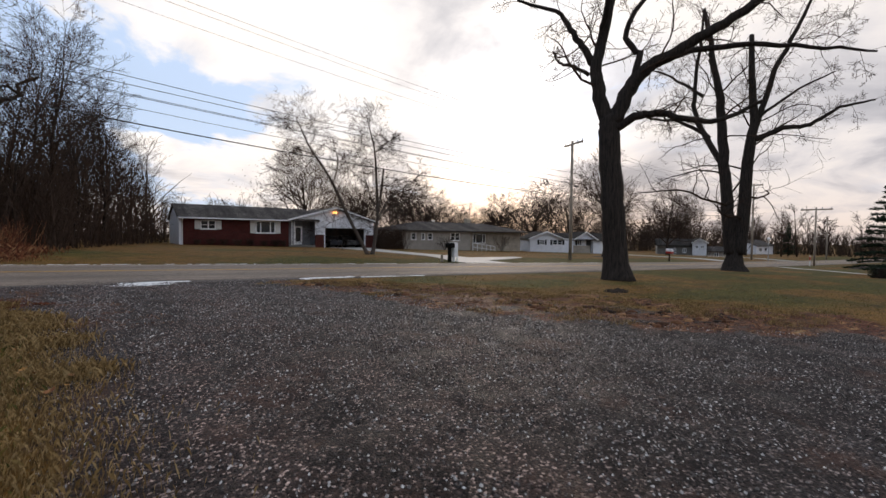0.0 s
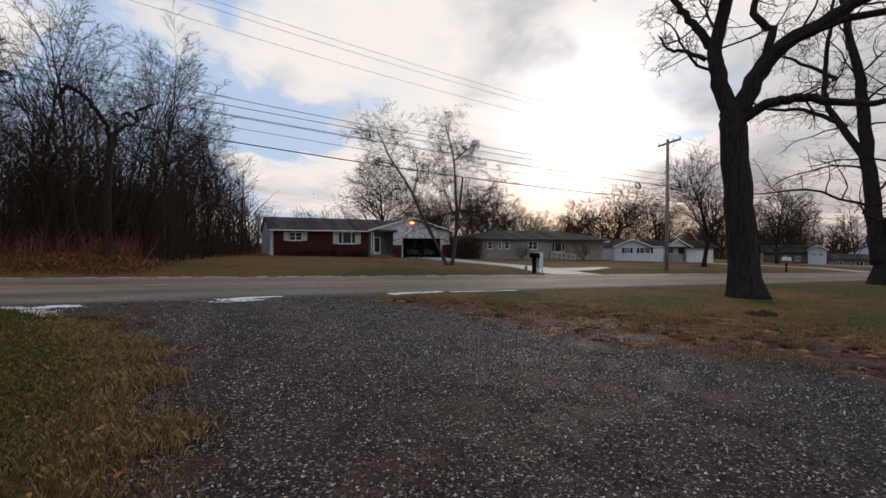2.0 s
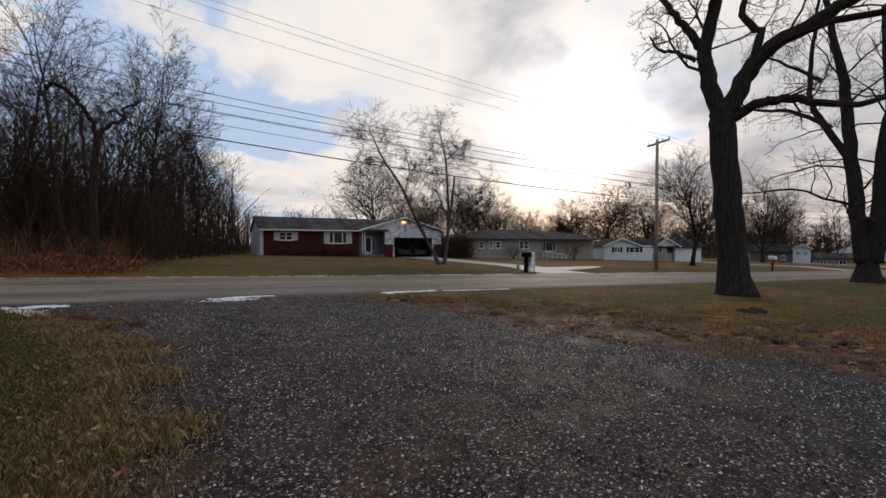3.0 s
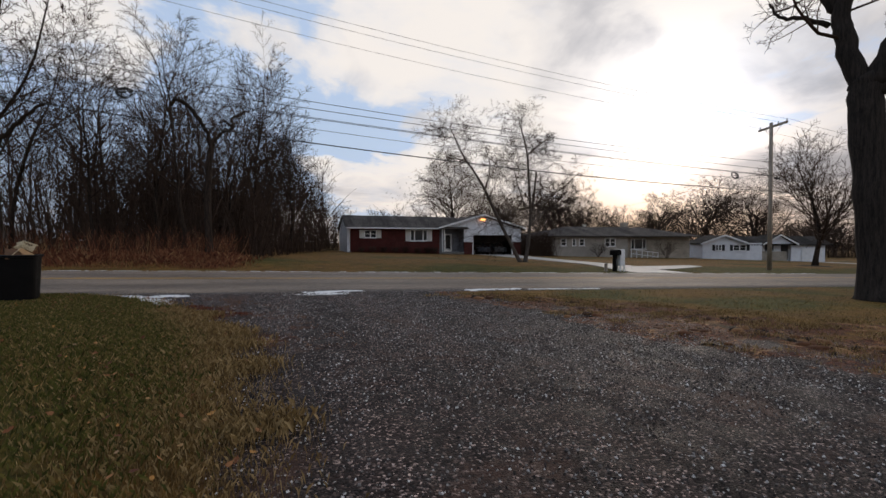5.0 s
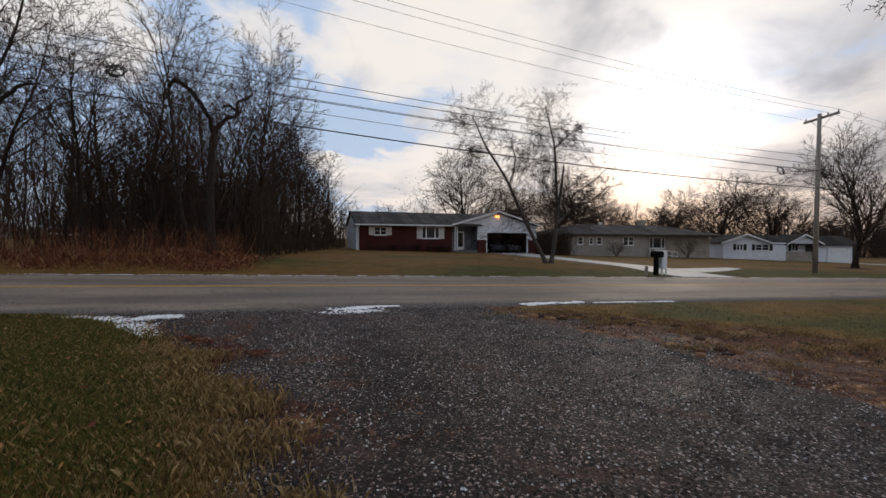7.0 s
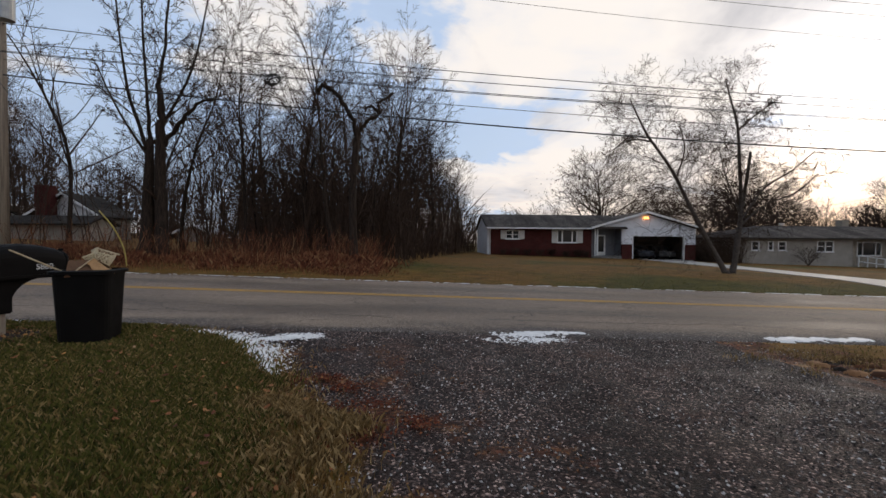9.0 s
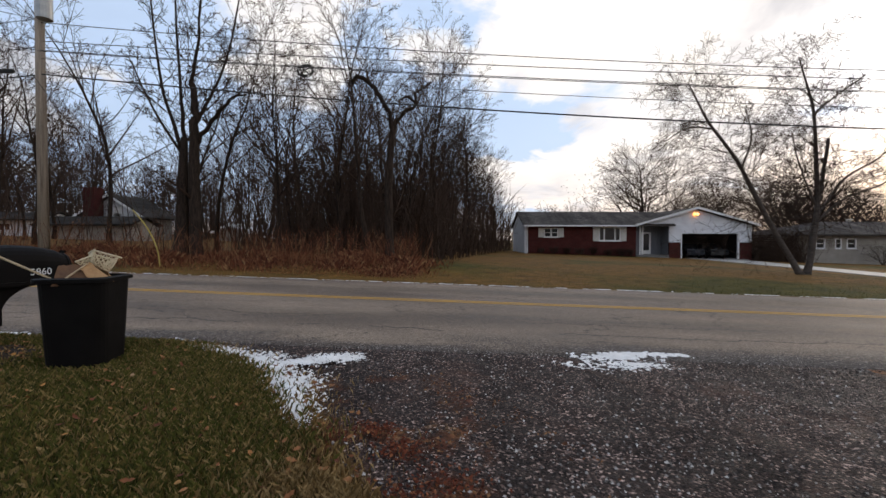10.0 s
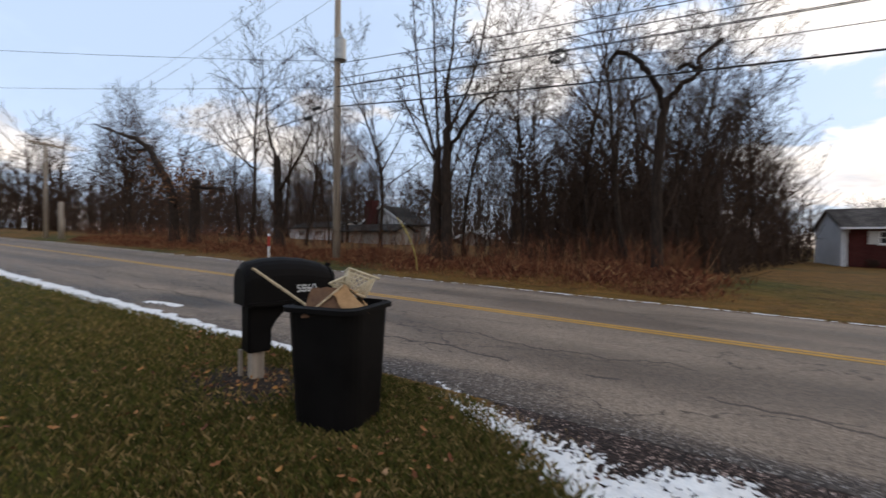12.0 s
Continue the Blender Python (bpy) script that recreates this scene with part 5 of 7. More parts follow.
def conifer(at, height, seed=81, label="dark green conifer with layered drooping boughs"):
    rng = random.Random(seed)
    ob = thing("conifer", at, label, "tree")
    bm = bmesh.new()
    cone(bm, 0.16, 0.03, -0.2, height, 8)
    part("trunk", bm, BARK, ob)
    boughs = Tubes()
    v, f = [], []
    z = height * 0.07
    while z < height * 0.98:
        u = z / height
        turn = rng.random() * 6.28
        for k in range(6 if u < 0.8 else 4):
            a = turn + k * 1.05 + rng.gauss(0, 0.15)
            ln = ((1 - u) * 2.7 + 0.25) * rng.uniform(0.55, 1.12)
            way = Vector((math.cos(a), math.sin(a), 0.1 + 0.5 * u)).normalized()
            base = Vector((0, 0, z + rng.uniform(-0.1, 0.1)))
            pts = [base + way * ln * q + Vector((0, 0, -0.22 * q * q * ln)) for q in (0.0, 0.35, 0.7, 1.0)]
            boughs.add(pts, [0.03, 0.022, 0.014, 0.006], 3)
            for s in range(int(80 * ln) + 30):
                q = rng.random() ** 0.6
                p = base + way * ln * q + Vector((0, 0, -0.22 * q * q * ln))
                w = (way * 0.5 + Vector((rng.gauss(0, 0.8), rng.gauss(0, 0.8), rng.gauss(0.1, 0.45)))).normalized() * rng.uniform(0.12, 0.32)
                e = way.cross(w).normalized() * 0.045
                b = len(v)
                v += [tuple(p - e), tuple(p + e), tuple(p + w)]
                f.append((b, b + 1, b + 2))
        z += 0.42 * (1.15 - 0.5 * u)
    boughs.make("boughs", BARK, ob)
    from_lists("needles", v, f, NEEDLES, ob)
    return ob


conifer((135.0, 19.0, gz(135, 19)), 8.8, 84, "small dark conifer among far bare trees")
conifer((38.6, -8.6, gz(38.6, -8.6)), 7.2)


def hedge(at, sx, sy, h):
    rng = random.Random(83)
    ob = thing("hedge", at, "low clipped dark evergreen hedge", "hedge")
    v, f = [], []
    for k in range(5000):
        q = Vector((rng.uniform(-sx, sx), rng.uniform(-sy, sy), h * rng.random() ** 0.7))
        w = Vector((rng.gauss(0, 1), rng.gauss(0, 1), abs(rng.gauss(0, 1)))).normalized() * 0.09
        e = w.cross(Vector((0.3, 0.5, 0.8))).normalized() * 0.03
        b = len(v)
        v += [tuple(q - e), tuple(q + e), tuple(q + w)]
        f.append((b, b + 1, b + 2))
    from_lists("foliage", v, f, NEEDLES, ob)
    bm = bmesh.new()
    bbox(bm, -sx * 0.9, sx * 0.9, -sy * 0.85, sy * 0.85, -0.05, h * 0.85, 0.1)
    part("core", bm, BARK, ob)


hedge((33.6, -9.3, gz(33.6, -9.3)), 1.3, 1.3, 0.7)


# ---- poles and wires ----
def utility_pole(x, y, top, label, arm=None, arm_turn=0.0, r=0.15, lean=0.0):
    base = gz(x, y)
    ob = thing("utility_pole", pose(x, y, base, 0, lean, 0), label, "utility pole", "utility poles")
    bm = bmesh.new()
    cone(bm, r, r * 0.72, -0.3, top - base, 14)
    part("pole", bm, POLE_WOOD, ob, smooth=True)
    if arm:
        h = top - base - 0.25
        bm = bmesh.new()
        bbox(bm, -0.06, 0.06, -arm, arm, h - 0.07, h + 0.07, 0.01, pose(0.14, 0, 0, 0, 0, arm_turn))
        crossarm = part("crossarm", bm, POLE_WOOD, ob)
        for y0 in (-arm * 0.92, -arm * 0.35, arm * 0.92):
            bm = bmesh.new()
            cone(bm, 0.045, 0.03, h + 0.06, h + 0.24, 8, pose(0, 0, 0, 0, 0, arm_turn) @ Matrix.Translation((0.14, y0, 0)))
            part("insulator", bm, GALV, crossarm)
        for sgn in (-1, 1):
            tb = Tubes()
            tb.add([pose(0, 0, 0, 0, 0, arm_turn) @ Vector((0.14, sgn * arm * 0.6, h - 0.06)), Vector((0.1, 0, h - 0.75))], [0.015, 0.015], 5)
            tb.make("brace", GALV, ob)
    return ob


P1 = utility_pole(29.75, 10, 9.45, "weathered wooden utility pole with one crossarm", 1.25, -18)
P2 = utility_pole(-17.7, 10, 13.2, "tall weathered wooden utility pole with a grey transformer", 1.2, 0, 0.17)
utility_pole(76, 10, 9.6, "wooden utility pole far down the road", 1.2)
utility_pole(57, -1.0, 4.6, "short wooden pole with a crossarm by the pavement", 1.3, r=0.1)
utility_pole(120, 9, 5.5, "distant wooden utility pole", 1.2)
utility_pole(-50, 9.0, 9.4, "wooden utility pole at the bend of the road", 1.3, 25)
utility_pole(-47.3, 9.2, 4.4, "cut-off grey wooden pole stub", None, r=0.2)


def transformer(parent):
    h = 9.55 - gz(-17.7, 10)
    bm = bmesh.new()
    cone(bm, 0.24, 0.24, h - 0.42, h + 0.42, 18, Matrix.Translation((0.38, -0.2, 0)))
    cone(bm, 0.25, 0.16, h + 0.42, h + 0.5, 18, Matrix.Translation((0.38, -0.2, 0)))
    can = part("transformer", bm, GALV, parent, "grey steel transformer can")
    for k in range(2):
        bm = bmesh.new()
        cone(bm, 0.04, 0.025, h + 0.48, h + 0.72, 8, Matrix.Translation((0.3 + 0.16 * k, -0.2, 0)))
        part("bushing", bm, GALV, can)
    bm = bmesh.new()
    for z in (-0.25, 0.25):
        bbox(bm, 0.02, 0.3, -0.16, -0.06, h + z - 0.03, h + z + 0.03)
    part("bracket", bm, GALV, parent)


transformer(P2)


def splice_case(parent, x, y, z):
    bm = bmesh.new()
    bbox(bm, x - 0.28, x + 0.28, y - 0.06, y + 0.06, z - 0.07, z + 0.07, 0.03)
    part("splice_case", bm, CABLE, parent, "black cable splice case")


splice_case(P2, -1.1, -0.15, 7.35 - gz(-17.7, 10))
splice_case(P2, -1.65, -0.15, 6.98 - gz(-17.7, 10))
splice_case(P1, 0.5, -0.1, 5.6 - gz(29.75, 10))


def wire(a, b, sag, r, label="black overhead wire between the poles"):
    tb = Tubes()
    a, b = Vector(a), Vector(b)
    n = 25
    pts = [a.lerp(b, k / (n - 1)) - Vector((0, 0, 4 * sag * (k / (n - 1)) * (1 - k / (n - 1)))) for k in range(n)]
    tb.add(pts, [r] * n, 5)
    return tagged(tb.make("overhead_wire", CABLE), label, "wire", "overhead wires")


wire((-17.5, 9.85, 7.23), (29.6, 9.85, 4.70), 0.62, 0.026, "thick black overhead cable between the poles")
wire((-17.5, 9.85, 7.78), (29.6, 9.85, 5.45), 0.6, 0.011)
wire((-17.5, 9.8, 8.06), (29.6, 9.85, 5.8), 0.37, 0.013)
wire((-17.5, 9.7, 7.99), (29.6, 9.75, 5.73), 0.38, 0.013)
wire((-17.5, 9.9, 8.42), (29.6, 9.95, 6.2), 0.32, 0.014)
wire((-17.5, 9.85, 9.05), (29.6, 9.85, 6.7), 0.62, 0.014)
for dy in (-1.1, -0.45, 1.1):
    wire((-17.5, 10 + dy, 13.15), (29.8 - dy * 0.3, 10 + dy, 9.42), 0.75, 0.008, "thin overhead wire high on the crossarms")
    wire((29.8 - dy * 0.3, 10 + dy, 9.42), (76.1, 10 + dy, 9.5), 1.3, 0.008, "thin overhead wire high on the crossarms")
    wire((-17.7, 10 + dy, 13.15), (-49.8, 9 + dy, 9.4), 0.8, 0.008, "thin overhead wire high on the crossarms")
for z0, z1, r in ((4.72, 5.1, 0.022), (5.7, 5.6, 0.014), (6.7, 6.2, 0.012)):
    wire((29.8, 9.9, z0), (76, 10, z1), 0.9, r)
    wire((-17.8, 9.9, z0 + 2.5), (-50, 9.0, z1 + 1.6), 0.7, r)
wire((-17.7, 9.9, 9.2), (-75, -12, 17.5), 0.7, 0.01)
wire((-17.7, 9.9, 8.1), (-75, -12, 14.0), 0.8, 0.01)
wire((29.75, 9.9, 6.3), (45.0, 35.5, 2.4), 0.5, 0.01, "thin service wire to the grey house")
wire((29.75, 9.9, 6.2), (23.5, 36.0, 2.9), 0.4, 0.009, "thin service wire to the brick house")


def slack_coil(at, r):
    ob = thing("cable_coil", at, "coil of slack black cable hung on the wires", "cable coil", "slack coils")
    rng = random.Random(r * 1000)
    for k in range(4):
        tb = Tubes()
        wide, dx, dz = r * rng.uniform(1.02, 1.22), rng.gauss(0, 0.02), rng.gauss(0, 0.02)
        tb.add([Vector((math.cos(a) * wide + dx, 0.05 + 0.25 * math.sin(a) * r + 0.03 * k, math.sin(a) * r * 0.86 + dz)) for a in np.linspace(0, 2 * math.pi, 25)], [0.016] * 25, 5)
        tb.make("loop", CABLE, ob)
    for end in (Vector((r, 0.03, 0.06)), Vector((0.08, 0.1, r * 0.85)), Vector((r * 0.75, 0.06, -r * 0.6))):
        tb = Tubes()
        tb.add([-end, end], [0.018, 0.018], 5)
        tb.make("spreader", CABLE, ob)


slack_coil((-8.05, 9.8, 7.26), 0.24)
slack_coil((26.2, 9.85, 5.62), 0.26)


def guy_guard():
    ob = thing("guy_wire", (-12.6, 8.9, gz(-12.6, 8.9)), "steel guy wire with a bent yellow plastic guard", "guy wire")
    tb = Tubes()
    z0 = gz(-12.6, 8.9)
    pts = smooth_line([Vector((0, 0, -0.1)), Vector((-0.1, 0, 0.6)), Vector((-0.45, 0.03, 1.3)), Vector((-0.95, 0.05, 1.9))], 5)
    tb.add(pts, [0.022] * len(pts), 7)
    tb.make("guard", YELLOW_PIPE, ob)
    tb = Tubes()
    tb.add([Vector((-0.95, 0.05, 1.9)), Vector((-4.6, 0.3, 7.0 - z0))], [0.01, 0.01], 4)
    tb.make("cable", CABLE, ob)


guy_guard()


# ---- houses ----
def holed_wall(parent, name, material, x0, x1, y, z0, z1, holes, thick=0.2, label=""):
    """A wall along x with openings (xa, xb, za, zb) cut through."""
    bm = bmesh.new()
    xs = sorted({x0, x1, *(v for h in holes for v in h[:2])})
    for a, b in zip(xs, xs[1:]):
        cuts = sorted((h[2], h[3]) for h in holes if h[0] < (a + b) / 2 < h[1])
        z = z0
        for lo, hi in cuts:
            if lo > z:
                bbox(bm, a, b, y, y + thick, z, lo)
            z = hi
        if z < z1:
            bbox(bm, a, b, y, y + thick, z, z1)
    bmesh.ops.remove_doubles(bm, verts=bm.verts, dist=0.0005)
    return part(name, bm, material, parent, label)


def window(parent, x0, x1, z0, z1, y, bars=(), rail=False, trim=WHITE_TRIM):
    """A window set in a wall: frame, sill, mullions, one pane to a light."""
    w = 0.07
    bm = bmesh.new()
    bbox(bm, x0 - 0.02, x0 + w, y - 0.04, y + 0.12, z0, z1)
    bbox(bm, x1 - w, x1 + 0.02, y - 0.04, y + 0.12, z0, z1)
    bbox(bm, x0 + w, x1 - w, y - 0.038, y + 0.118, z1 - w, z1 + 0.02)
    bbox(bm, x0 + w, x1 - w, y - 0.038, y + 0.118, z0 - 0.02, z0 + w)
    win = part("window", bm, trim, parent)
    edges = [x0, *bars, x1]
    for x in bars:
        box_part("mullion", win, trim, x - 0.05, x + 0.05, y - 0.03, y + 0.1, z0 + w, z1 - w)
    for a, b in zip(edges, edges[1:]):
        box_part("pane", win, GLASS, a + 0.05, b - 0.05, y + 0.05, y + 0.06, z0 + w, z1 - w)
        if rail:
            box_part("sash_rail", win, trim, a + 0.05, b - 0.05, y + 0.02, y + 0.08, (z0 + z1) / 2 - 0.025, (z0 + z1) / 2 + 0.025)
    box_part("sill", win, trim, x0 - 0.08, x1 + 0.08, y - 0.1, y + 0.02, z0 - 0.07, z0 - 0.022)
    return win


def shutter(parent, x0, x1, z0, z1, y, material):
    bm = bmesh.new()
    bbox(bm, x0, x1, y - 0.03, y - 0.002, z0, z1)
    n = max(3, int((z1 - z0) / 0.12))
    for k in range(n):
        z = z0 + 0.06 + (z1 - z0 - 0.12) * k / (n - 1)
        bbox(bm, x0 + 0.04, x1 - 0.04, y - 0.045, y - 0.03, z - 0.025, z + 0.02)
    part("shutter", bm, material, parent)


def slab(name, parent, material, a, b, c, d, thick=0.14):
    """A roof plane with thickness; corners in order."""
    pts = [Vector(p) for p in (a, b, c, d)]
    low = [p - Vector((0, 0, thick)) for p in pts]
    v = [tuple(p) for p in pts + low]
    f = [(0, 1, 2, 3), (7, 6, 5, 4), (0, 4, 5, 1), (1, 5, 6, 2), (2, 6, 7, 3), (3, 7, 4, 0)]
    bm = bmesh.new()
    vs = [bm.verts.new(p) for p in v]
    for q in f:
        bm.faces.new([vs[k] for k in q])
    bmesh.ops.recalc_face_normals(bm, faces=bm.faces)
    return part(name, bm, material, parent)


def gable_roof_x(parent, x0, x1, y0, y1, eave, ridge, material):
    ym = (y0 + y1) / 2
    slab("roof", parent, material, (x0, y0, eave), (x1, y0, eave), (x1, ym, ridge), (x0, ym, ridge))
    slab("roof", parent, material, (x1, y1, eave), (x0, y1, eave), (x0, ym, ridge), (x1, ym, ridge))


def gable_roof_y(parent, x0, x1, y0, y1, eave, ridge, material):
    xm = (x0 + x1) / 2
    slab("roof", parent, material, (x0, y1, eave), (x0, y0, eave), (xm, y0, ridge), (xm, y1, ridge))
    slab("roof", parent, material, (x1, y0, eave), (x1, y1, eave), (xm, y1, ridge), (xm, y0, ridge))
    for sgn, xa in ((1, x0), (-1, x1)):
        bm = bmesh.new()
        prism(bm, [(xa, eave + 0.01), (xm, ridge + 0.01), (xm, ridge - 0.19), (xa, eave - 0.19)], y0 - 0.03, y0 - 0.004)
        part("bargeboard", bm, WHITE_TRIM, parent)


def lap_siding(parent, material, x0, x1, y, z0, z1, slope=None, step=0.2, holes=(), label=""):
    """Lapped boards; slope: (peak x, peak z, half width, eave z) trims them under a gable."""
    bm = bmesh.new()
    z = z0
    while z < z1 - 0.01:
        top = min(z + step, z1)
        a, b = x0, x1
        if slope:
            px, pz, hw, ez = slope
            reach = hw if top <= ez else max(0.0, hw * (pz - top) / (pz - ez))
            a, b = max(x0, px - reach), min(x1, px + reach)
        spans = [(a, b)]
        for h in holes:
            if h[2] < z + 0.05 and top - 0.05 < h[3]:
                spans = [q for s0, s1 in spans for q in ((s0, min(s1, h[0])), (max(s0, h[1]), s1)) if q[1] - q[0] > 0.01]
        for s0, s1 in spans:
            if s1 - s0 > 0.02:
                vs = [bm.verts.new(p) for p in ((s0, y - 0.06, z), (s1, y - 0.06, z), (s1, y - 0.012, top), (s0, y - 0.012, top), (s0, y, z), (s1, y, z))]
                bm.faces.new(vs[:4])
                bm.faces.new((vs[4], vs[5], vs[1], vs[0]))
        z += step
    return part("siding", bm, material, parent, label)


def gable_end(parent, x, y0, y1, eave, ridge, z0, material, name="wall"):
    """A wall along y with a pointed top, facing west."""
    ym = (y0 + y1) / 2
    bm = bmesh.new()
    vs = [(y0, z0), (y1, z0), (y1, eave), (ym, ridge), (y0, eave)]
    a = [bm.verts.new((x, y, z)) for y, z in vs]
    b = [bm.verts.new((x + 0.2, y, z)) for y, z in vs]
    bm.faces.new(a)
    bm.faces.new(b[::-1])
    for k in range(5):
        bm.faces.new((a[k], b[k], b[(k + 1) % 5], a[(k + 1) % 5]))
    bmesh.ops.recalc_face_normals(bm, faces=bm.faces)
    return part(name, bm, material, parent)


def parked_car(at, turn, paint, label):
    ob = thing("parked_car", at @ pose(0, 0, 0, 0, 0, turn), label, "car", "cars in the garage")
    bm = bmesh.new()
    side = [(-2.2, 0.3), (2.2, 0.3), (2.25, 0.62), (2.1, 0.88), (1.2, 0.98), (0.55, 1.42), (-1.0, 1.46), (-1.75, 1.02), (-2.2, 0.95)]
    prism(bm, [(x, z) for x, z in side], -0.85, 0.85)
    bmesh.ops.bevel(bm, geom=list(bm.edges), offset=0.06, segments=2, affect="EDGES")
    part("body", bm, paint, ob, smooth=False)
    for sx in (-1.35, 1.35):
        for sy in (-0.8, 0.8):
            bm = bmesh.new()
            cone(bm, 0.32, 0.32, -0.1, 0.1, 18, Matrix.Translation((sx, sy, 0.32)) @ pose(0, 0, 0, 90, 0, 0))
            wheel = part("wheel", bm, BLACK_PLASTIC, ob)
            bm = bmesh.new()
            cone(bm, 0.19, 0.19, -0.11, 0.11, 14, Matrix.Translation((sx, sy, 0.32)) @ pose(0, 0, 0, 90, 0, 0))
            part("rim", bm, GALV, wheel)
    bm = bmesh.new()
    vs = [bm.verts.new(p) for p in ((1.22, -0.7, 1.02), (1.22, 0.7, 1.02), (0.62, 0.6, 1.41), (0.62, -0.6, 1.41))]
    bm.faces.new(vs)
    part("windscreen", bm, GLASS, ob)
    for sy in (-0.62, 0.62):
        bm = bmesh.new()
        bbox(bm, 2.2, 2.28, sy - 0.16, sy + 0.16, 0.62, 0.78, 0.03)
        part("headlight", bm, GLASS, ob)


def brick_house():
    ob = thing("brick_house", (3.8, 35.6, 0.0), "single-storey red brick ranch house with white garage gable", "house")
    # brick front with two windows
    h1, h2 = (1.62, 2.95, 1.62, 2.47), (6.75, 8.75, 1.28, 2.55)
    holed_wall(ob, "wall", RED_BRICK, 0, 10.2, 0, -0.6, 2.7, [h1, h2], label="red brick front wall")
    window(ob, *h1, 0.0, bars=(2.285,), rail=True)
    window(ob, *h2, 0.0, bars=(7.25, 8.25), rail=False)
    for x0, x1 in ((1.1, 1.58), (2.99, 3.47)):
        shutter(ob, x0, x1, 1.6, 2.49, 0.0, SHUTTER)
    for x0, x1 in ((6.2, 6.71), (8.79, 9.3)):
        shutter(ob, x0, x1, 1.24, 2.57, 0.0, SHUTTER)
    gable_end(ob, -0.2, 0, 8.5, 2.75, 4.15, -0.6, WHITE_SIDING)
    box_part("wall", ob, WHITE_SIDING, 0, 20.6, 8.5, 8.7, -0.8, 2.75)
    box_part("wall", ob, WHITE_SIDING, 20.6, 20.8, 0.1, 8.5, -1.0, 2.8)
    # porch recess
    holed_wall(ob, "wall", PORCH_BOARDS, 10.2, 13.2, 1.5, -0.6, 2.7, [(11.3, 12.25, 0.0, 2.1)], label="blue-grey boarded porch wall")
    box_part("wall", ob, WHITE_SIDING, 10.0, 10.2, 0.2, 1.5, -0.6, 2.7)
    box_part("wall", ob, PORCH_BOARDS, 13.2, 13.4, 0.05, 1.5, -0.6, 2.7)
    door = box_part("door", ob, WHITE_TRIM, 11.3, 12.25, 1.52, 1.6, 0.0, 2.1, 0.0, "white front door with a long glass light")
    box_part("glass_light", door, GLASS, 11.48, 12.07, 1.505, 1.517, 0.35, 1.95)
    bm = bmesh.new()
    cone(bm, 0.03, 0.03, -0.04, 0.02, 10, Matrix.Translation((12.16, 1.5, 1.0)) @ pose(0, 0, 0, 90, 0, 0))
    part("handle", bm, GALV, door)
    box_part("porch_floor", ob, WEATHERED, 10.21, 13.19, -0.15, 1.49, -0.7, -0.02, 0.02)
    box_part("porch_step", ob, WEATHERED, 11.0, 13.0, -0.6, -0.152, -0.8, -0.18, 0.02)
    for x in (10.5, 10.75):
        box_part("porch_post", ob, WHITE_TRIM, x, x + 0.1, -0.08, 0.02, -0.02, 2.72, 0.01)
    # garage front
    box_part("brick_pier", ob, RED_BRICK, 13.2, 14.25, -0.15, 0.05, -1.0, 1.15, 0.0)
    box_part("brick_pier", ob, RED_BRICK, 19.6, 20.7, -0.15, 0.05, -1.2, 1.15, 0.0)
    box_part("wall", ob, WHITE_SIDING, 13.2, 14.25, -0.1, 0.05, 1.15, 2.8)
    box_part("wall", ob, WHITE_SIDING, 19.6, 20.7, -0.1, 0.05, 1.15, 2.8)
    box_part("wall", ob, WHITE_SIDING, 14.25, 19.6, -0.1, 0.05, 1.95, 2.8)
    bm = bmesh.new()
    prism(bm, [(10.5, 2.72), (20.7, 2.72), (15.6, 4.2)], -0.1, 0.05)
    part("gable", bm, WHITE_SIDING, ob)
    lap_siding(ob, WHITE_SIDING, 13.2, 20.7, -0.1, 1.15, 2.8, holes=[(14.25, 19.6, 0, 1.95)], label="white lapped siding")
    lap_siding(ob, WHITE_SIDING, 10.4, 20.8, -0.1, 2.8, 4.15, slope=(15.6, 4.2, 5.2, 2.72), label="white lapped siding in the gable")
    bm = bmesh.new()
    bbox(bm, 14.25, 14.37, -0.14, 0.08, -1.0, 2.07)
    bbox(bm, 19.48, 19.6, -0.14, 0.08, -1.2, 2.07)
    bbox(bm, 14.371, 19.479, -0.138, 0.078, 1.95, 2.07)
    part("garage_frame", bm, WHITE_TRIM, ob)
    bm = bmesh.new()
    bbox(bm, 13.4, 13.5, 0.06, 6.5, -1.0, 2.6)
    bbox(bm, 20.48, 20.58, 0.12, 6.5, -1.0, 2.6)
    bbox(bm, 13.5, 20.48, 6.5, 6.6, -1.0, 2.6)
    bbox(bm, 13.4, 20.58, 0.12, 6.6, 2.6, 2.68)
    part("garage_lining", bm, DARK_IN, ob, "unlit garage interior")
    box_part("garage_floor", ob, CONCRETE, 13.5, 20.48, -0.2, 6.5, -1.0, -0.4)
    # roofs
    gable_roof_x(ob, -0.38, 13.6, -0.5, 9.0, 2.78, 4.28, ROOF)
    gable_roof_y(ob, 9.95, 21.25, -0.55, 9.05, 2.82, 4.42, ROOF)
    box_part("gutter", ob, WHITE_TRIM, -0.38, 9.9, -0.62, -0.505, 2.6, 2.74, 0.02)
    tb = Tubes()
    tb.add([Vector((0.05, -0.5, 2.6)), Vector((0.05, -0.06, 2.35)), Vector((0.05, -0.06, 0.1)), Vector((-0.1, -0.35, -0.02))], [0.04] * 4, 6)
    tb.make("downspout", WHITE_TRIM, ob)
    # security lamp in the gable
    bm = bmesh.new()
    bbox(bm, 15.45, 15.65, -0.22, -0.12, 3.75, 3.9, 0.02)
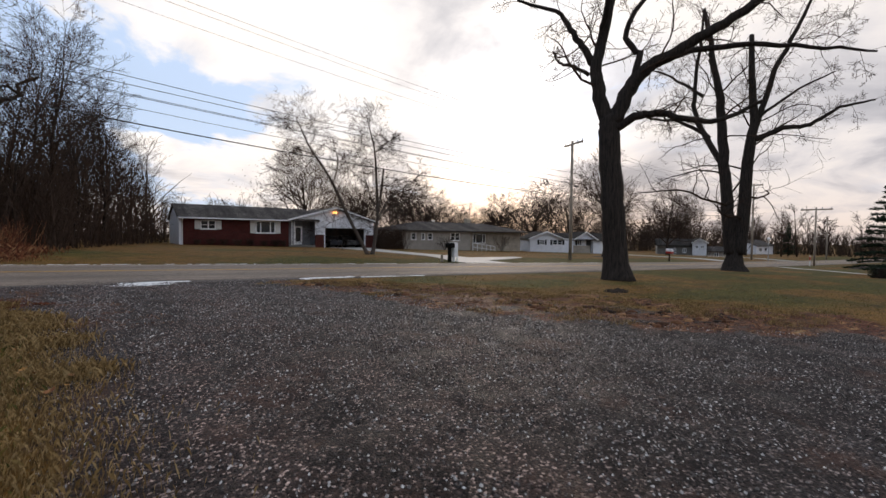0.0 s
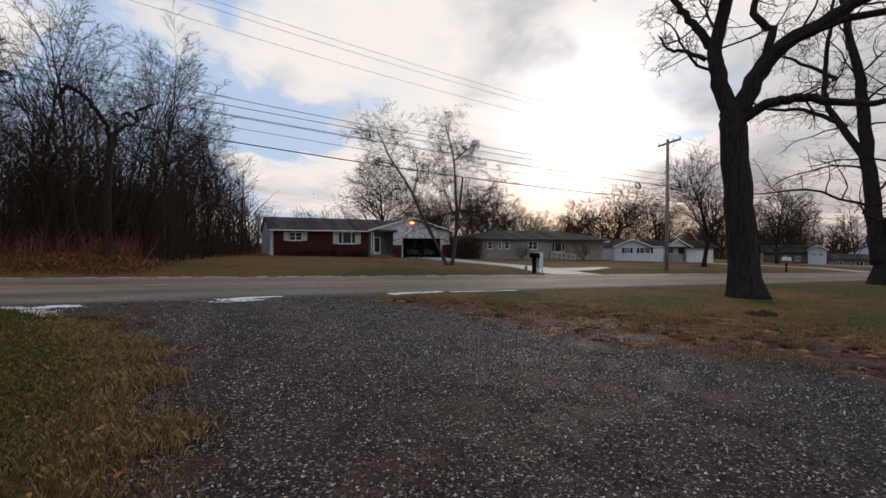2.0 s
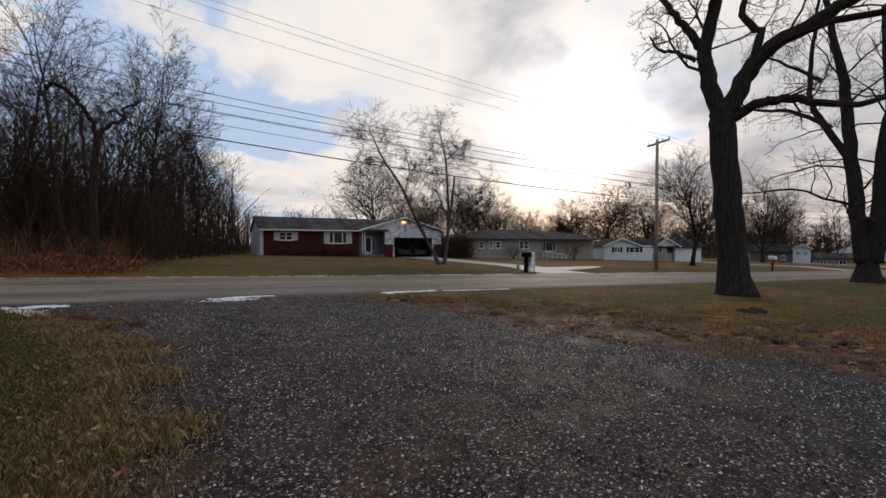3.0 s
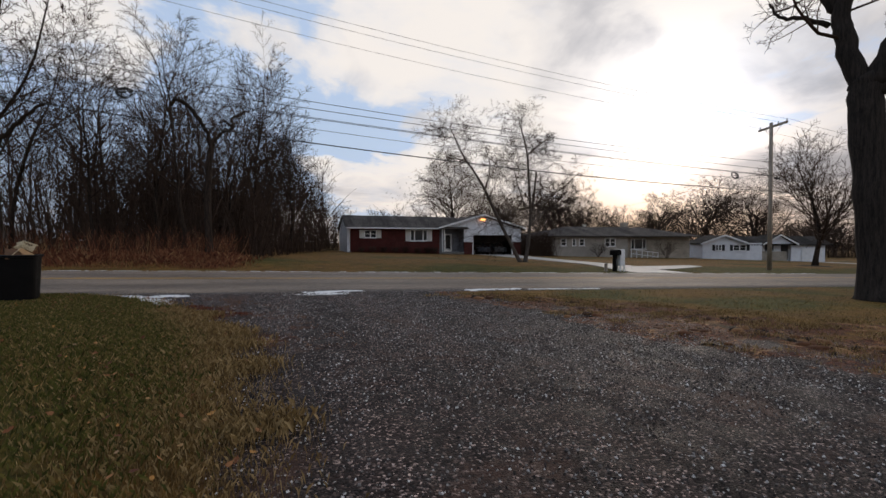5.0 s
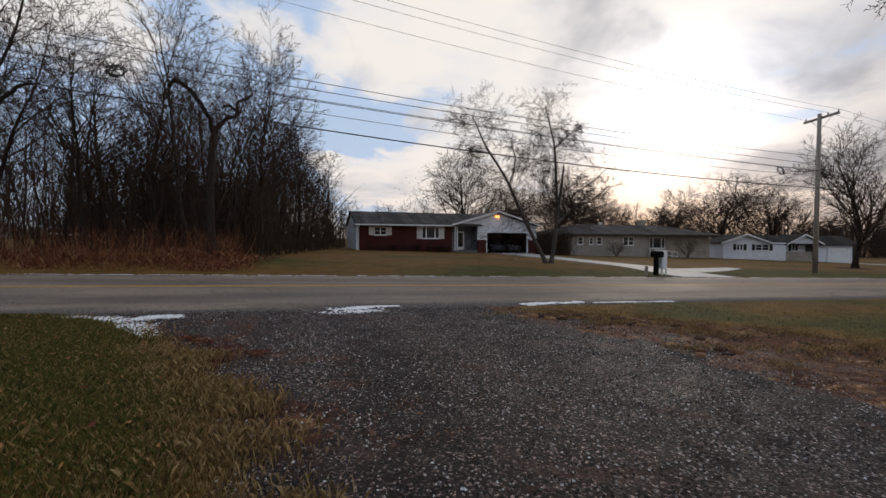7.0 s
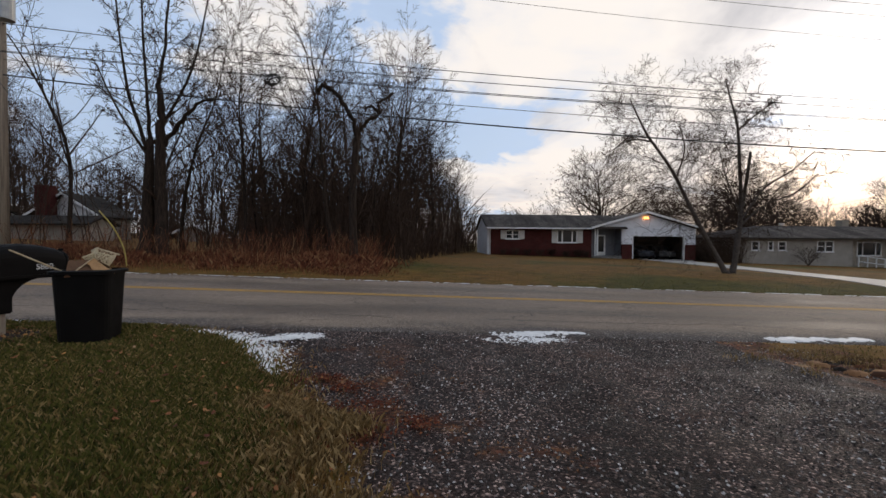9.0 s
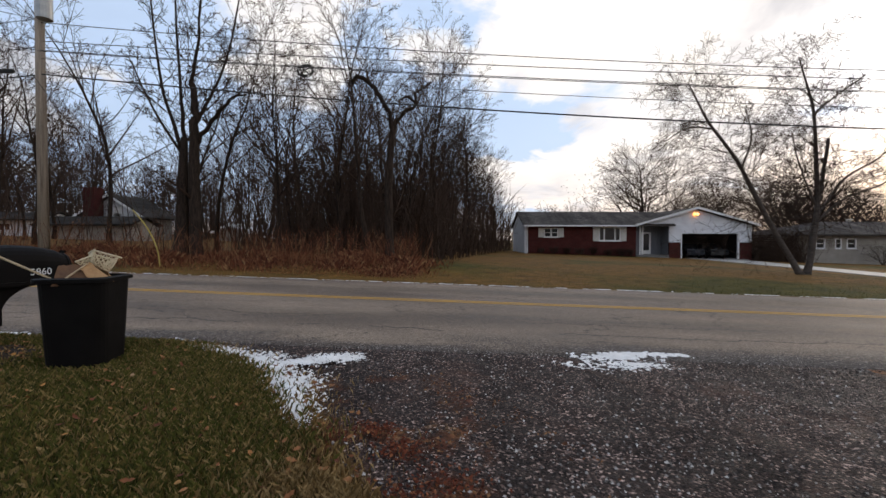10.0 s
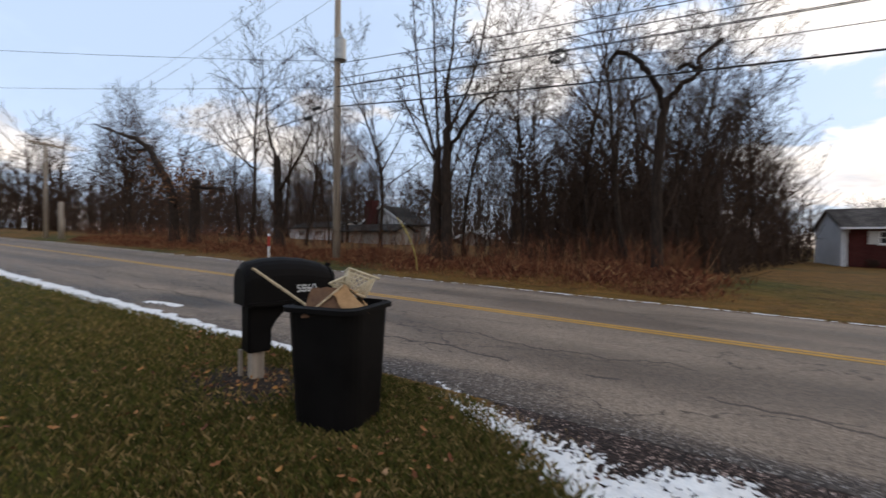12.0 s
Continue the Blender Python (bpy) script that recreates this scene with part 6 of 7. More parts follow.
    lamp = part("lamp_base", bm, GALV, ob)
    for x in (15.42, 15.68):
        bm = bmesh.new()
        bmesh.ops.create_uvsphere(bm, u_segments=12, v_segments=8, radius=0.11)
        bmesh.ops.transform(bm, matrix=Matrix.Translation((x, -0.3, 3.78)), verts=bm.verts)
        part("bulb", bm, BULB, lamp, "glowing orange flood lamp")
    parked_car(pose(20.0, 38.6, -0.4), -90, DARK_CAR, "dark car parked nose out in the garage")
    parked_car(pose(22.4, 38.9, -0.4), -90, PALE_CAR, "silver car parked in the dark garage")


brick_house()


def hip_roof(parent, x0, x1, y0, y1, eave, ridge, material):
    ym, run = (y0 + y1) / 2, (y1 - y0) / 2 * 1.15
    a, b = (x0 + run, ym, ridge), (x1 - run, ym, ridge)
    slab("roof", parent, material, (x0, y0, eave), (x1, y0, eave), b, a)
    slab("roof", parent, material, (x1, y1, eave), (x0, y1, eave), a, b)
    for p, q, r in (((x0, y1, eave), (x0, y0, eave), a), ((x1, y0, eave), (x1, y1, eave), b)):
        bm = bmesh.new()
        low = [Vector(v) - Vector((0, 0, 0.14)) for v in (p, q, r)]
        t = [bm.verts.new(v) for v in (p, q, r)]
        u = [bm.verts.new(v) for v in low]
        bm.faces.new(t)
        bm.faces.new(u[::-1])
        for k in range(3):
            bm.faces.new((t[k], u[k], u[(k + 1) % 3], t[(k + 1) % 3]))
        part("roof", bm, material, parent)


def chimney(parent, x, y, z0, z1, w, material):
    bm = bmesh.new()
    bbox(bm, x - w, x + w, y - w, y + w, z0, z1)
    bbox(bm, x - w - 0.06, x + w + 0.06, y - w - 0.06, y + w + 0.06, z1, z1 + 0.12)
    part("chimney", bm, material, parent)


def grey_house():
    ob = thing("grey_house", (28.65, 35.0, -0.5), "low grey ranch house with a hipped shingle roof", "house")
    wins = [(1.25, 2.05, 1.12, 2.02), (2.95, 3.5, 1.12, 2.02), (3.98, 4.8, 1.12, 2.02), (8.0, 9.7, 1.0, 2.1)]
    holed_wall(ob, "wall", GREY_SIDING, 0, 11.75, 0, -0.7, 2.3, wins, label="pale grey brick wall")
    for w in wins:
        window(ob, *w, 0.0, bars=((w[0] + w[1]) / 2,) if w[1] - w[0] > 1.2 else (), rail=True)
    big = (13.2, 15.8, 0.6, 2.0)
    holed_wall(ob, "wall", TAN_STONE, 11.75, 23.7, 1.0, -1.2, 2.3, [big], label="tan stone wall")
    window(ob, *big, 1.0, bars=(13.8, 15.2))
    box_part("wall", ob, GREY_SIDING, 11.55, 11.75, 0.2, 1.2, -0.7, 2.3)
    box_part("wall", ob, GREY_SIDING, -0.2, 0, 0, 9, -0.7, 2.3)
    box_part("wall", ob, GREY_SIDING, 0, 23.7, 9, 9.2, -1.2, 2.3)
    box_part("wall", ob, GREY_SIDING, 23.7, 23.9, 1, 9.2, -1.2, 2.3)
    hip_roof(ob, -0.7, 24.4, -0.6, 9.8, 2.4, 3.75, ROOF)
    chimney(ob, 15.6, 5.0, 3.0, 4.35, 0.4, TAN_STONE)
    chimney(ob, 9.0, 5.5, 3.2, 3.95, 0.15, GALV)


grey_house()


def ramp_railing():
    """A white railing beside a sloping access ramp at the stone wall."""
    ob = thing("ramp_railing", (40.6, 34.6, gz(40.6, 34.6)), "white railing of a sloping access ramp at the stone wall", "railing")
    drop, run = 0.55, 4.6
    for k in range(6):
        u = k / 5
        box_part("baluster_post", ob, WHITE_TRIM, run * u - 0.04, run * u + 0.04, -0.04, 0.04, -0.3, 1.15 - drop * u)
    for h in (0.55, 1.12):
        tb = Tubes()
        tb.add([Vector((0, -0.05, h)), Vector((run, -0.05, h - drop))], [0.045, 0.045], 6)
        tb.make("rail", WHITE_TRIM, ob)


ramp_railing()


def white_house():
    ob = thing("white_house", pose(54.77, 35.5, -1.5, 0, 0, -34), "white ranch house with two front gables and black shutters", "house")
    wins = [(1.45, 2.25, 1.3, 2.15), (3.7, 5.35, 1.3, 2.15)]
    holed_wall(ob, "wall", WHITE_SIDING, 0, 7.3, 0, -0.6, 2.4, wins)
    for w in wins:
        window(ob, *w, 0.0, bars=((w[0] + w[1]) / 2,), rail=True)
        shutter(ob, w[0] - 0.4, w[0] - 0.04, w[2], w[3], 0.0, BLACK_SHUTTER)
        shutter(ob, w[1] + 0.04, w[1] + 0.4, w[2], w[3], 0.0, BLACK_SHUTTER)
    bm = bmesh.new()
    prism(bm, [(0, 2.4), (5.3, 2.4), (2.5, 3.4)], 0, 0.2)
    part("gable", bm, WHITE_SIDING, ob)
    gable_roof_y(ob, -0.6, 5.65, -0.5, 8, 2.35, 3.6, ROOF_DARK)
    box_part("wall", ob, WHITE_SIDING, -0.2, 0, 0, 8, -0.6, 2.35)
    # recessed entrance under the second gable
    w2 = (8.4, 9.2, 1.25, 2.15)
    holed_wall(ob, "wall", WHITE_SIDING, 7.3, 11.0, 1.0, -0.6, 2.3, [w2])
    window(ob, *w2, 1.0, bars=(8.8,))
    shutter(ob, 8.05, 8.37, 1.25, 2.15, 1.0, BLACK_SHUTTER)
    box_part("wall", ob, WHITE_SIDING, 7.1, 7.298, 0.2, 1.0, -0.6, 2.3)
    box_part("planter", ob, TAN_STONE, 7.4, 10.5, 0.4, 0.95, -0.6, 1.2, 0.02, "tan stone planter wall")
    bm = bmesh.new()
    prism(bm, [(7.8, 2.3), (11.2, 2.3), (9.5, 3.4)], 0.3, 0.5)
    part("gable", bm, WHITE_SIDING, ob)
    gable_roof_y(ob, 7.4, 11.7, -0.1, 6, 2.25, 3.6, ROOF_DARK)
    box_part("door", ob, DARK_IN, 10.0, 10.85, 0.94, 0.995, 0.0, 2.1)
    gable_roof_x(ob, 4.2, 15.7, 0.0, 8.2, 2.2, 3.4, ROOF_DARK)
    box_part("wall", ob, WHITE_SIDING, 11.0, 15.0, 0.5, 7.8, -0.6, 2.15)
    door = box_part("garage_door", ob, WHITE_TRIM, 12.2, 14.7, 0.42, 0.49, -0.2, 1.75)
    for k in range(4):
        box_part("panel", door, WHITE_TRIM, 12.28, 14.62, 0.39, 0.419, -0.15 + k * 0.47, 0.25 + k * 0.47)
    box_part("wall", ob, WHITE_SIDING, 0, 15.0, 7.8, 8.0, -0.6, 2.3)


white_house()


def plain_house(name, at, w, d, eave, ridge, wall, roof, label, along="x", windows=(), base=-1.0, gable=None):
    ob = thing(name, at, label, "house")
    holed_wall(ob, "wall", wall, 0, w, 0, base, eave, list(windows))
    for q in windows:
        window(ob, *q, 0.0, bars=((q[0] + q[1]) / 2,))
    box_part("wall", ob, wall, -0.2, 0, 0, d, base, eave)
    box_part("wall", ob, wall, w, w + 0.2, 0, d, base, eave)
    box_part("wall", ob, wall, 0, w, d - 0.2, d, base, eave)
    if along == "x":
        gable_roof_x(ob, -0.5, w + 0.5, -0.5, d + 0.5, eave + 0.05, ridge, roof)
        for x in (-0.2, w):
            gable_end(ob, x, 0, d, eave, ridge - 0.2, eave - 0.02, wall, "gable")
    else:
        bm = bmesh.new()
        prism(bm, [(0, eave), (w, eave), (w / 2, ridge - 0.15)], 0, 0.2)
        part("gable", bm, gable or wall, ob)
        gable_roof_y(ob, -0.5, w + 0.5, -0.5, d + 0.5, eave + 0.05, ridge, roof)
    return ob


FAR_ROW = pose(98.1, 27, -2.9, 0, 0, -62)
plain_house("grey_bungalow", FAR_ROW @ Matrix.Translation((-6.8, 0, 0)), 6.6, 7, 2.4, 3.9, WEATHERED, ROOF_DARK, "grey bungalow with a dark porch far down the road", windows=[(3.0, 3.5, 0.4, 1.9), (4.8, 5.5, 0.9, 1.8)])
plain_house("split_level_house", FAR_ROW @ Matrix.Translation((0, -0.6, 0)), 2.2, 6.5, 3.05, 4.0, WHITE_SIDING, ROOF_DARK, "white split-level house with a front gable", "y", [(0.3, 0.85, 1.9, 2.5), (1.35, 1.9, 1.9, 2.5)])
plain_house("low_house", FAR_ROW @ Matrix.Translation((2.9, 0, -0.3)), 5.6, 6, 1.6, 2.6, GREY_SIDING, ROOF, "low grey house with a wide roof", windows=[(1.0, 1.8, 0.5, 1.3), (3.6, 4.6, 0.5, 1.3)])
plain_house("far_house", (150, 30, gz(150, 30)), 16, 8, 2.5, 4.4, WHITE_SIDING, ROOF, "far pale house among bare trees", windows=[(3, 5, 0.9, 1.9), (8, 10, 0.9, 1.9)])

old = plain_house("old_house", (-36.4, 32.0, gz(-34, 32)), 5.6, 3.6, 1.9, 4.0, WEATHERED, ROOF_DARK, "old weathered house with a white gable behind the trees", "y", [(3.1, 3.6, 2.35, 2.9)], gable=WHITE_SIDING)
chimney(old, 1.9, -0.9, 0.0, 4.35, 0.5, RED_BRICK)
plain_house("long_shed", (-36.0, 28.0, gz(-32, 28)), 7.2, 2.6, 1.2, 1.95, GREY_SIDING, ROOF_DARK, "low pale grey outbuilding with a dark roof", "x", [])
plain_house("pale_cottage", (-50.0, 33.0, gz(-47, 33)), 8.0, 5.0, 1.4, 2.3, WHITE_SIDING, ROOF_DARK, "low pale cottage far behind the trees", "x", [(1.5, 2.6, 0.4, 1.1), (4.6, 5.9, 0.4, 1.1)])
plain_house("garden_shed", (-28.6, 40.0, gz(-27, 40)), 3.0, 3.0, 0.9, 1.9, GREY_SIDING, WHITE_TRIM, "small shed with a pale roof among trees", "y", [])


# ---- drives and paths ----
def paved(name, label, path, material, lift=0.03):
    """A paved strip along a line of (x, y, half width across)."""
    v, f = [], []
    pts = smooth_line([Vector((x, y, w)) for x, y, w in path], 6)
    for k, p in enumerate(pts):
        d = pts[min(k + 1, len(pts) - 1)] - pts[max(k - 1, 0)]
        n = Vector((-d.y, d.x, 0)).normalized()
        for s in (-1, 1):
            x, y = p.x + n.x * p.z * s, p.y + n.y * p.z * s
            z = gz(x, y)
            v += [(x, y, z + lift), (x, y, z - 0.2)]
        if k:
            a, b = 4 * (k - 1), 4 * k
            f += [(a, a + 2, b + 2, b), (a + 1, a, b, b + 1), (a + 2, a + 3, b + 3, b + 2)]
    f += [(0, 1, 3, 2), (4 * len(pts) - 4, 4 * len(pts) - 2, 4 * len(pts) - 1, 4 * len(pts) - 3)]
    return tagged(from_lists(name, v, f, material), label, "driveway", kind="structure")


paved("driveway", "pale concrete drive to the brick house garage", [(21.1, 35.4, 2.6), (20.6, 31.0, 2.2), (19.2, 22.0, 1.5), (18.0, 14.0, 1.4), (17.6, 7.4, 1.9)], CONCRETE)
paved("driveway", "pale concrete drive to the grey house", [(25.5, 12.2, 0.4), (22.5, 11.2, 0.7), (19.0, 10.4, 0.9)], CONCRETE, 0.034)
paved("driveway", "pale concrete drive to the white house", [(65.3, 27.6, 1.6), (63.0, 19.0, 1.5), (61.0, 7.35, 2.0)], CONCRETE)
paved("driveway", "pale drive to far houses", [(92.0, 25.0, 1.6), (86.0, 7.35, 2.0)], CONCRETE)
paved("pavement", "narrow pale pavement on the near verge", [(46.0, -0.6, 0.5), (44.0, -2.5, 0.5), (41.0, -5.5, 0.5), (38.5, -7.3, 0.5)], CONCRETE)
patch_mesh("mulch_ring", "ring of dark mulch round a young tree", 40.2, 43.0, 12.6, 15.4, 0.12, lambda x, y: 1.15 - math.hypot(x - 41.6, y - 14) + 0.2 * rag(x, y), 0.08, BARK_CHIPS)
patch_mesh("mulch_bed", "dark mulch bed on the near lawn", 52, 62, -6.5, -3.5, 0.2, lambda x, y: 1.0 - math.hypot((x - 57) / 4.5, (y + 5) / 1.1) + 0.15 * rag(x, y), 0.25, BARK_CHIPS)
patch_mesh("earth_mound", "small dark mound of loose earth in grass", 8.6, 10.2, -6.7, -5.3, 0.04, lambda x, y: 0.38 - math.hypot((x - 9.4), (y + 5.95) * 1.5) + 0.5 * rag(x, y), 0.15, BARK_CHIPS)
patch_mesh("bare_earth", "dark trampled earth round the mailbox post", -8.2, -6.6, -1.5, -0.3, 0.05, lambda x, y: 0.7 - math.hypot((x + 7.3), (y + 0.9) * 1.3) + 0.25 * rag(x, y), 0.03, BARK_CHIPS)


# ---- roadside things ----
def rounded_square(w, r, n=6):
    out = []
    for cx, cy, a0 in ((1, 1, 0), (-1, 1, 90), (-1, -1, 180), (1, -1, 270)):
        for k in range(n):
            a = radians(a0 + 90 * k / (n - 1))
            out.append((cx * (w - r) + r * math.cos(a), cy * (w - r) + r * math.sin(a)))
    return out


def loft(bm, rings):
    rows = [[bm.verts.new(p) for p in ring] for ring in rings]
    n = len(rows[0])
    for a, b in zip(rows, rows[1:]):
        for k in range(n):
            bm.faces.new((a[k], a[(k + 1) % n], b[(k + 1) % n], b[k]))
    return rows


def near_mailbox():
    z0 = gz(-7.38, -0.8) + 0.08
    ob = thing("mailbox", pose(-7.38, -0.85, z0, 0, 0, -14), "black plastic mailbox with an arched support on a wooden post", "mailbox")
    # body: rounded box, long side towards the road, its top drooping to both ends
    bm = bmesh.new()

    def section(y, grow_by, tall):
        arch = [(-0.16, 0.0), (-0.165, 0.2)] + [(-0.165 * math.cos(a), 0.2 + 0.2 * math.sin(a) ** 0.8) for a in np.linspace(0.15, math.pi - 0.15, 11)] + [(0.165, 0.2), (0.16, 0.0)]
        return [(x * grow_by, y, 0.62 + z * tall) for x, z in arch]

    rows = loft(bm, [section(y, g, h) for y, g, h in ((-0.14, 0.8, 0.78), (-0.1, 0.98, 0.92), (0.02, 1.0, 0.99), (0.2, 1.0, 1.02), (0.4, 1.0, 0.98), (0.58, 0.98, 0.88), (0.66, 0.95, 0.78))])
    bm.faces.new(rows[0])
    bm.faces.new(rows[-1][::-1])
    bmesh.ops.recalc_face_normals(bm, faces=bm.faces)
    part("body", bm, BLACK_PLASTIC, ob)
    # moulded lip round the body
    bm = bmesh.new()
    bbox(bm, -0.175, 0.175, -0.11, 0.67, 0.6, 0.66, 0.015)
    part("base_lip", bm, BLACK_PLASTIC, ob)
    bm = bmesh.new()
    rows = loft(bm, [section(0.661, 1.0, 0.8), section(0.69, 0.97, 0.78)])
    bm.faces.new(rows[0])
    bm.faces.new(rows[-1][::-1])
    bmesh.ops.recalc_face_normals(bm, faces=bm.faces)
    door = part("door", bm, BLACK_PLASTIC, ob)
    bm = bmesh.new()
    bbox(bm, -0.04, 0.04, 0.69, 0.71, 0.93, 0.96, 0.005)
    part("pull", bm, BLACK_PLASTIC, door)
    # sleeve and curved arm
    bm = bmesh.new()
    bbox(bm, -0.09, 0.09, -0.09, 0.11, 0.2, 0.61, 0.015)
    part("sleeve", bm, BLACK_PLASTIC, ob)
    bm = bmesh.new()
    curve = [(0.1, 0.605), (0.1, 0.3)] + [(0.1 + 0.36 * (1 - math.cos(a)), 0.3 + 0.3 * math.sin(a)) for a in np.linspace(0.1, math.pi / 2, 12)]
    prism(bm, curve, -0.07, 0.07)
    bmesh.ops.transform(bm, matrix=Matrix(((0, 1, 0, 0), (1, 0, 0, 0), (0, 0, 1, 0), (0, 0, 0, 1))), verts=bm.verts)
    bmesh.ops.recalc_face_normals(bm, faces=bm.faces)
    part("arm", bm, BLACK_PLASTIC, ob)
    bm = bmesh.new()
    bbox(bm, -0.055, 0.055, -0.05, 0.06, -0.2, 0.21, 0.008)
    part("post", bm, POLE_WOOD, ob, "split weathered wooden post")
    box_part("stake", ob, POLE_WOOD, -0.14, -0.11, -0.1, -0.07, -0.1, 0.2, 0.0, "short weathered wooden stake")
    curve = bpy.data.curves.new("house_number", "FONT")
    curve.body, curve.size, curve.extrude = "5860", 0.098, 0.001
    num = new("house_number", curve)
    me = bpy.data.meshes.new_from_object(num)
    bpy.data.objects.remove(num)
    ob2 = link_mesh("house_number", me, WHITE_TRIM, ob, "white house number 5860")
    ob2.matrix_basis = Matrix.Translation((0.163, 0.3, 0.71)) @ Matrix(((0, 0, 1, 0), (1, 0, 0, 0), (0, 1, 0, 0), (0, 0, 0, 1)))


near_mailbox()


BIN_AT = (-6.2, -0.99, gz(-6.2, -0.99) + 0.02)


def rubbish_bin():
    ob = thing("rubbish_bin", pose(*BIN_AT, 0, 0, 12) @ Matrix.Diagonal((0.95, 0.95, 1.05, 1)), "large open black plastic rubbish bin full of scraps", "bin")

    def ring(w, z, r=0.1):
        return [(x, y, z) for x, y in rounded_square(w, min(r, w * 0.9))]

    bm = bmesh.new()
    rows = loft(bm, [ring(0.236, 0.0, 0.13), ring(0.254, 0.03, 0.13), ring(0.29, 0.79, 0.13), ring(0.268, 0.8, 0.12), ring(0.262, 0.74, 0.12), ring(0.235, 0.08, 0.12)])
    bm.faces.new(rows[0][::-1])
    bm.faces.new(rows[-1])
    part("body", bm, BLACK_PLASTIC, ob, smooth=False)
    bm = bmesh.new()
    rows = loft(bm, [ring(0.284, 0.755, 0.1), ring(0.312, 0.76, 0.11), ring(0.312, 0.79, 0.11), ring(0.284, 0.797, 0.1)])
    part("rim", bm, BLACK_PLASTIC, ob)


rubbish_bin()


BX, BY, BZ = BIN_AT
# a frame on the bin's mouth: across, away, up
MOUTH = Matrix(((0.74, -0.67, 0, BX), (0.67, 0.74, 0, BY), (0, 0, 1, BZ + 0.83), (0, 0, 0, 1)))


def torn_sheet(name, label, seed, corners, material, bulge=0.012, thick=0.007):
    """A torn sheet of cardboard between four corners, a little warped."""
    rng = random.Random(seed)
    a, b, c, d = (Vector(p) for p in corners)
    normal = (b - a).cross(d - a).normalized()
    nx, ny = 9, 7
    verts, faces = [], []
    for s in (0, thick):
        edge_rng = random.Random(seed)
        for j in range(ny + 1):
            for i in range(nx + 1):
                u, w = i / nx, j / ny
                p = a.lerp(b, u).lerp(d.lerp(c, u), w) + normal * (s + bulge * math.sin(3.1 * u) * math.cos(2.2 * w))
                if i in (0, nx) or j in (0, ny):
                    p += Vector((edge_rng.uniform(-1, 1), edge_rng.uniform(-1, 1), edge_rng.uniform(-1, 1))) * 0.006
                verts.append(tuple(MOUTH @ p))
    k = (nx + 1) * (ny + 1)
    for j in range(ny):
        for i in range(nx):
            q = (j * (nx + 1) + i, j * (nx + 1) + i + 1, (j + 1) * (nx + 1) + i + 1, (j + 1) * (nx + 1) + i)
            faces += [q[::-1], tuple(v + k for v in q)]
    return tagged(from_lists(name, verts, faces, material), label, "cardboard")


# the first panel's shadow is painted in by its darker board colour
torn_sheet("cardboard_piece", "dark brown cardboard panel in shadow, leaning in the bin", 3, ((-0.23, -0.21, -0.06), (0.08, -0.2, -0.06), (0.0, -0.03, 0.115), (-0.19, -0.04, 0.115)), DARK_BOARD)
torn_sheet("cardboard_piece", "tan folded cardboard flap sticking out of the bin", 5, ((0.05, -0.22, -0.05), (0.2, -0.2, -0.04), (0.03, 0.0, 0.14), (-0.03, -0.12, 0.08)), CARDBOARD)
torn_sheet("cardboard_piece", "tan cardboard flap folded down at the back", 7, ((0.03, 0.005, 0.135), (0.205, -0.19, -0.03), (0.24, 0.0, -0.06), (0.12, 0.12, 0.03)), CARDBOARD)


def lattice(ob, p0, p1, p2, p3, name, rng):
    tb = Tubes()
    a, b, c, d = (Vector(p) for p in (p0, p1, p2, p3))
    n = 4
    for k in range(-2, n + 1):
        u0, u1 = max(0, k / n), min(1.0, (k + 3) / n)
        for s0, s1 in ((u0, u1), (u1, u0)):
            lo, hi = a.lerp(b, s0), d.lerp(c, s1)
            mid = lo.lerp(hi, 0.5) + Vector((rng.uniform(-0.006, 0.006), rng.uniform(-0.006, 0.006), 0))
            tb.add([lo, mid, hi], [0.0042] * 3, 4)
    tb.add([a, b], [0.007, 0.007], 5)
    tb.make(name, WICKER, ob)
    tb = Tubes()
    tb.add([d + (d - c) * 0.04, c + (c - d) * 0.14], [0.010, 0.010], 6)
    tb.make("rim_bar", WICKER, ob)


def wicker_basket():
    """An open lattice box, tipped down to one side."""
    rng = random.Random(4)
    ob = thing("wicker_basket", MOUTH @ pose(0.09, 0.05, 0.06, -12, 20, 8), "broken cream lattice basket tipped over in the bin", "basket")
    lattice(ob, (-0.07, -0.06, 0), (0.08, -0.06, 0), (0.105, -0.08, 0.15), (-0.095, -0.08, 0.15), "lattice_side", rng)
    lattice(ob, (-0.07, 0.06, 0), (0.08, 0.06, 0), (0.105, 0.08, 0.15), (-0.095, 0.08, 0.15), "lattice_side", rng)
    lattice(ob, (0.08, -0.06, 0), (0.08, 0.06, 0), (0.105, 0.08, 0.15), (0.105, -0.08, 0.15), "lattice_end", rng)
    lattice(ob, (-0.07, 0.06, 0), (-0.07, -0.06, 0), (-0.095, -0.08, 0.15), (-0.095, 0.08, 0.15), "lattice_end", rng)
    # a broken wad of the same weave beside it
    wad = thing("wicker_scrap", MOUTH @ pose(0.0, 0.0, 0.115, 20, -20, 30), "crumpled scrap of cream wicker", "wicker scrap")
    lattice(wad, (-0.05, 0, 0), (0.05, 0, 0), (0.06, 0.02, 0.05), (-0.06, 0.02, 0.05), "lattice_side", rng)


wicker_basket()


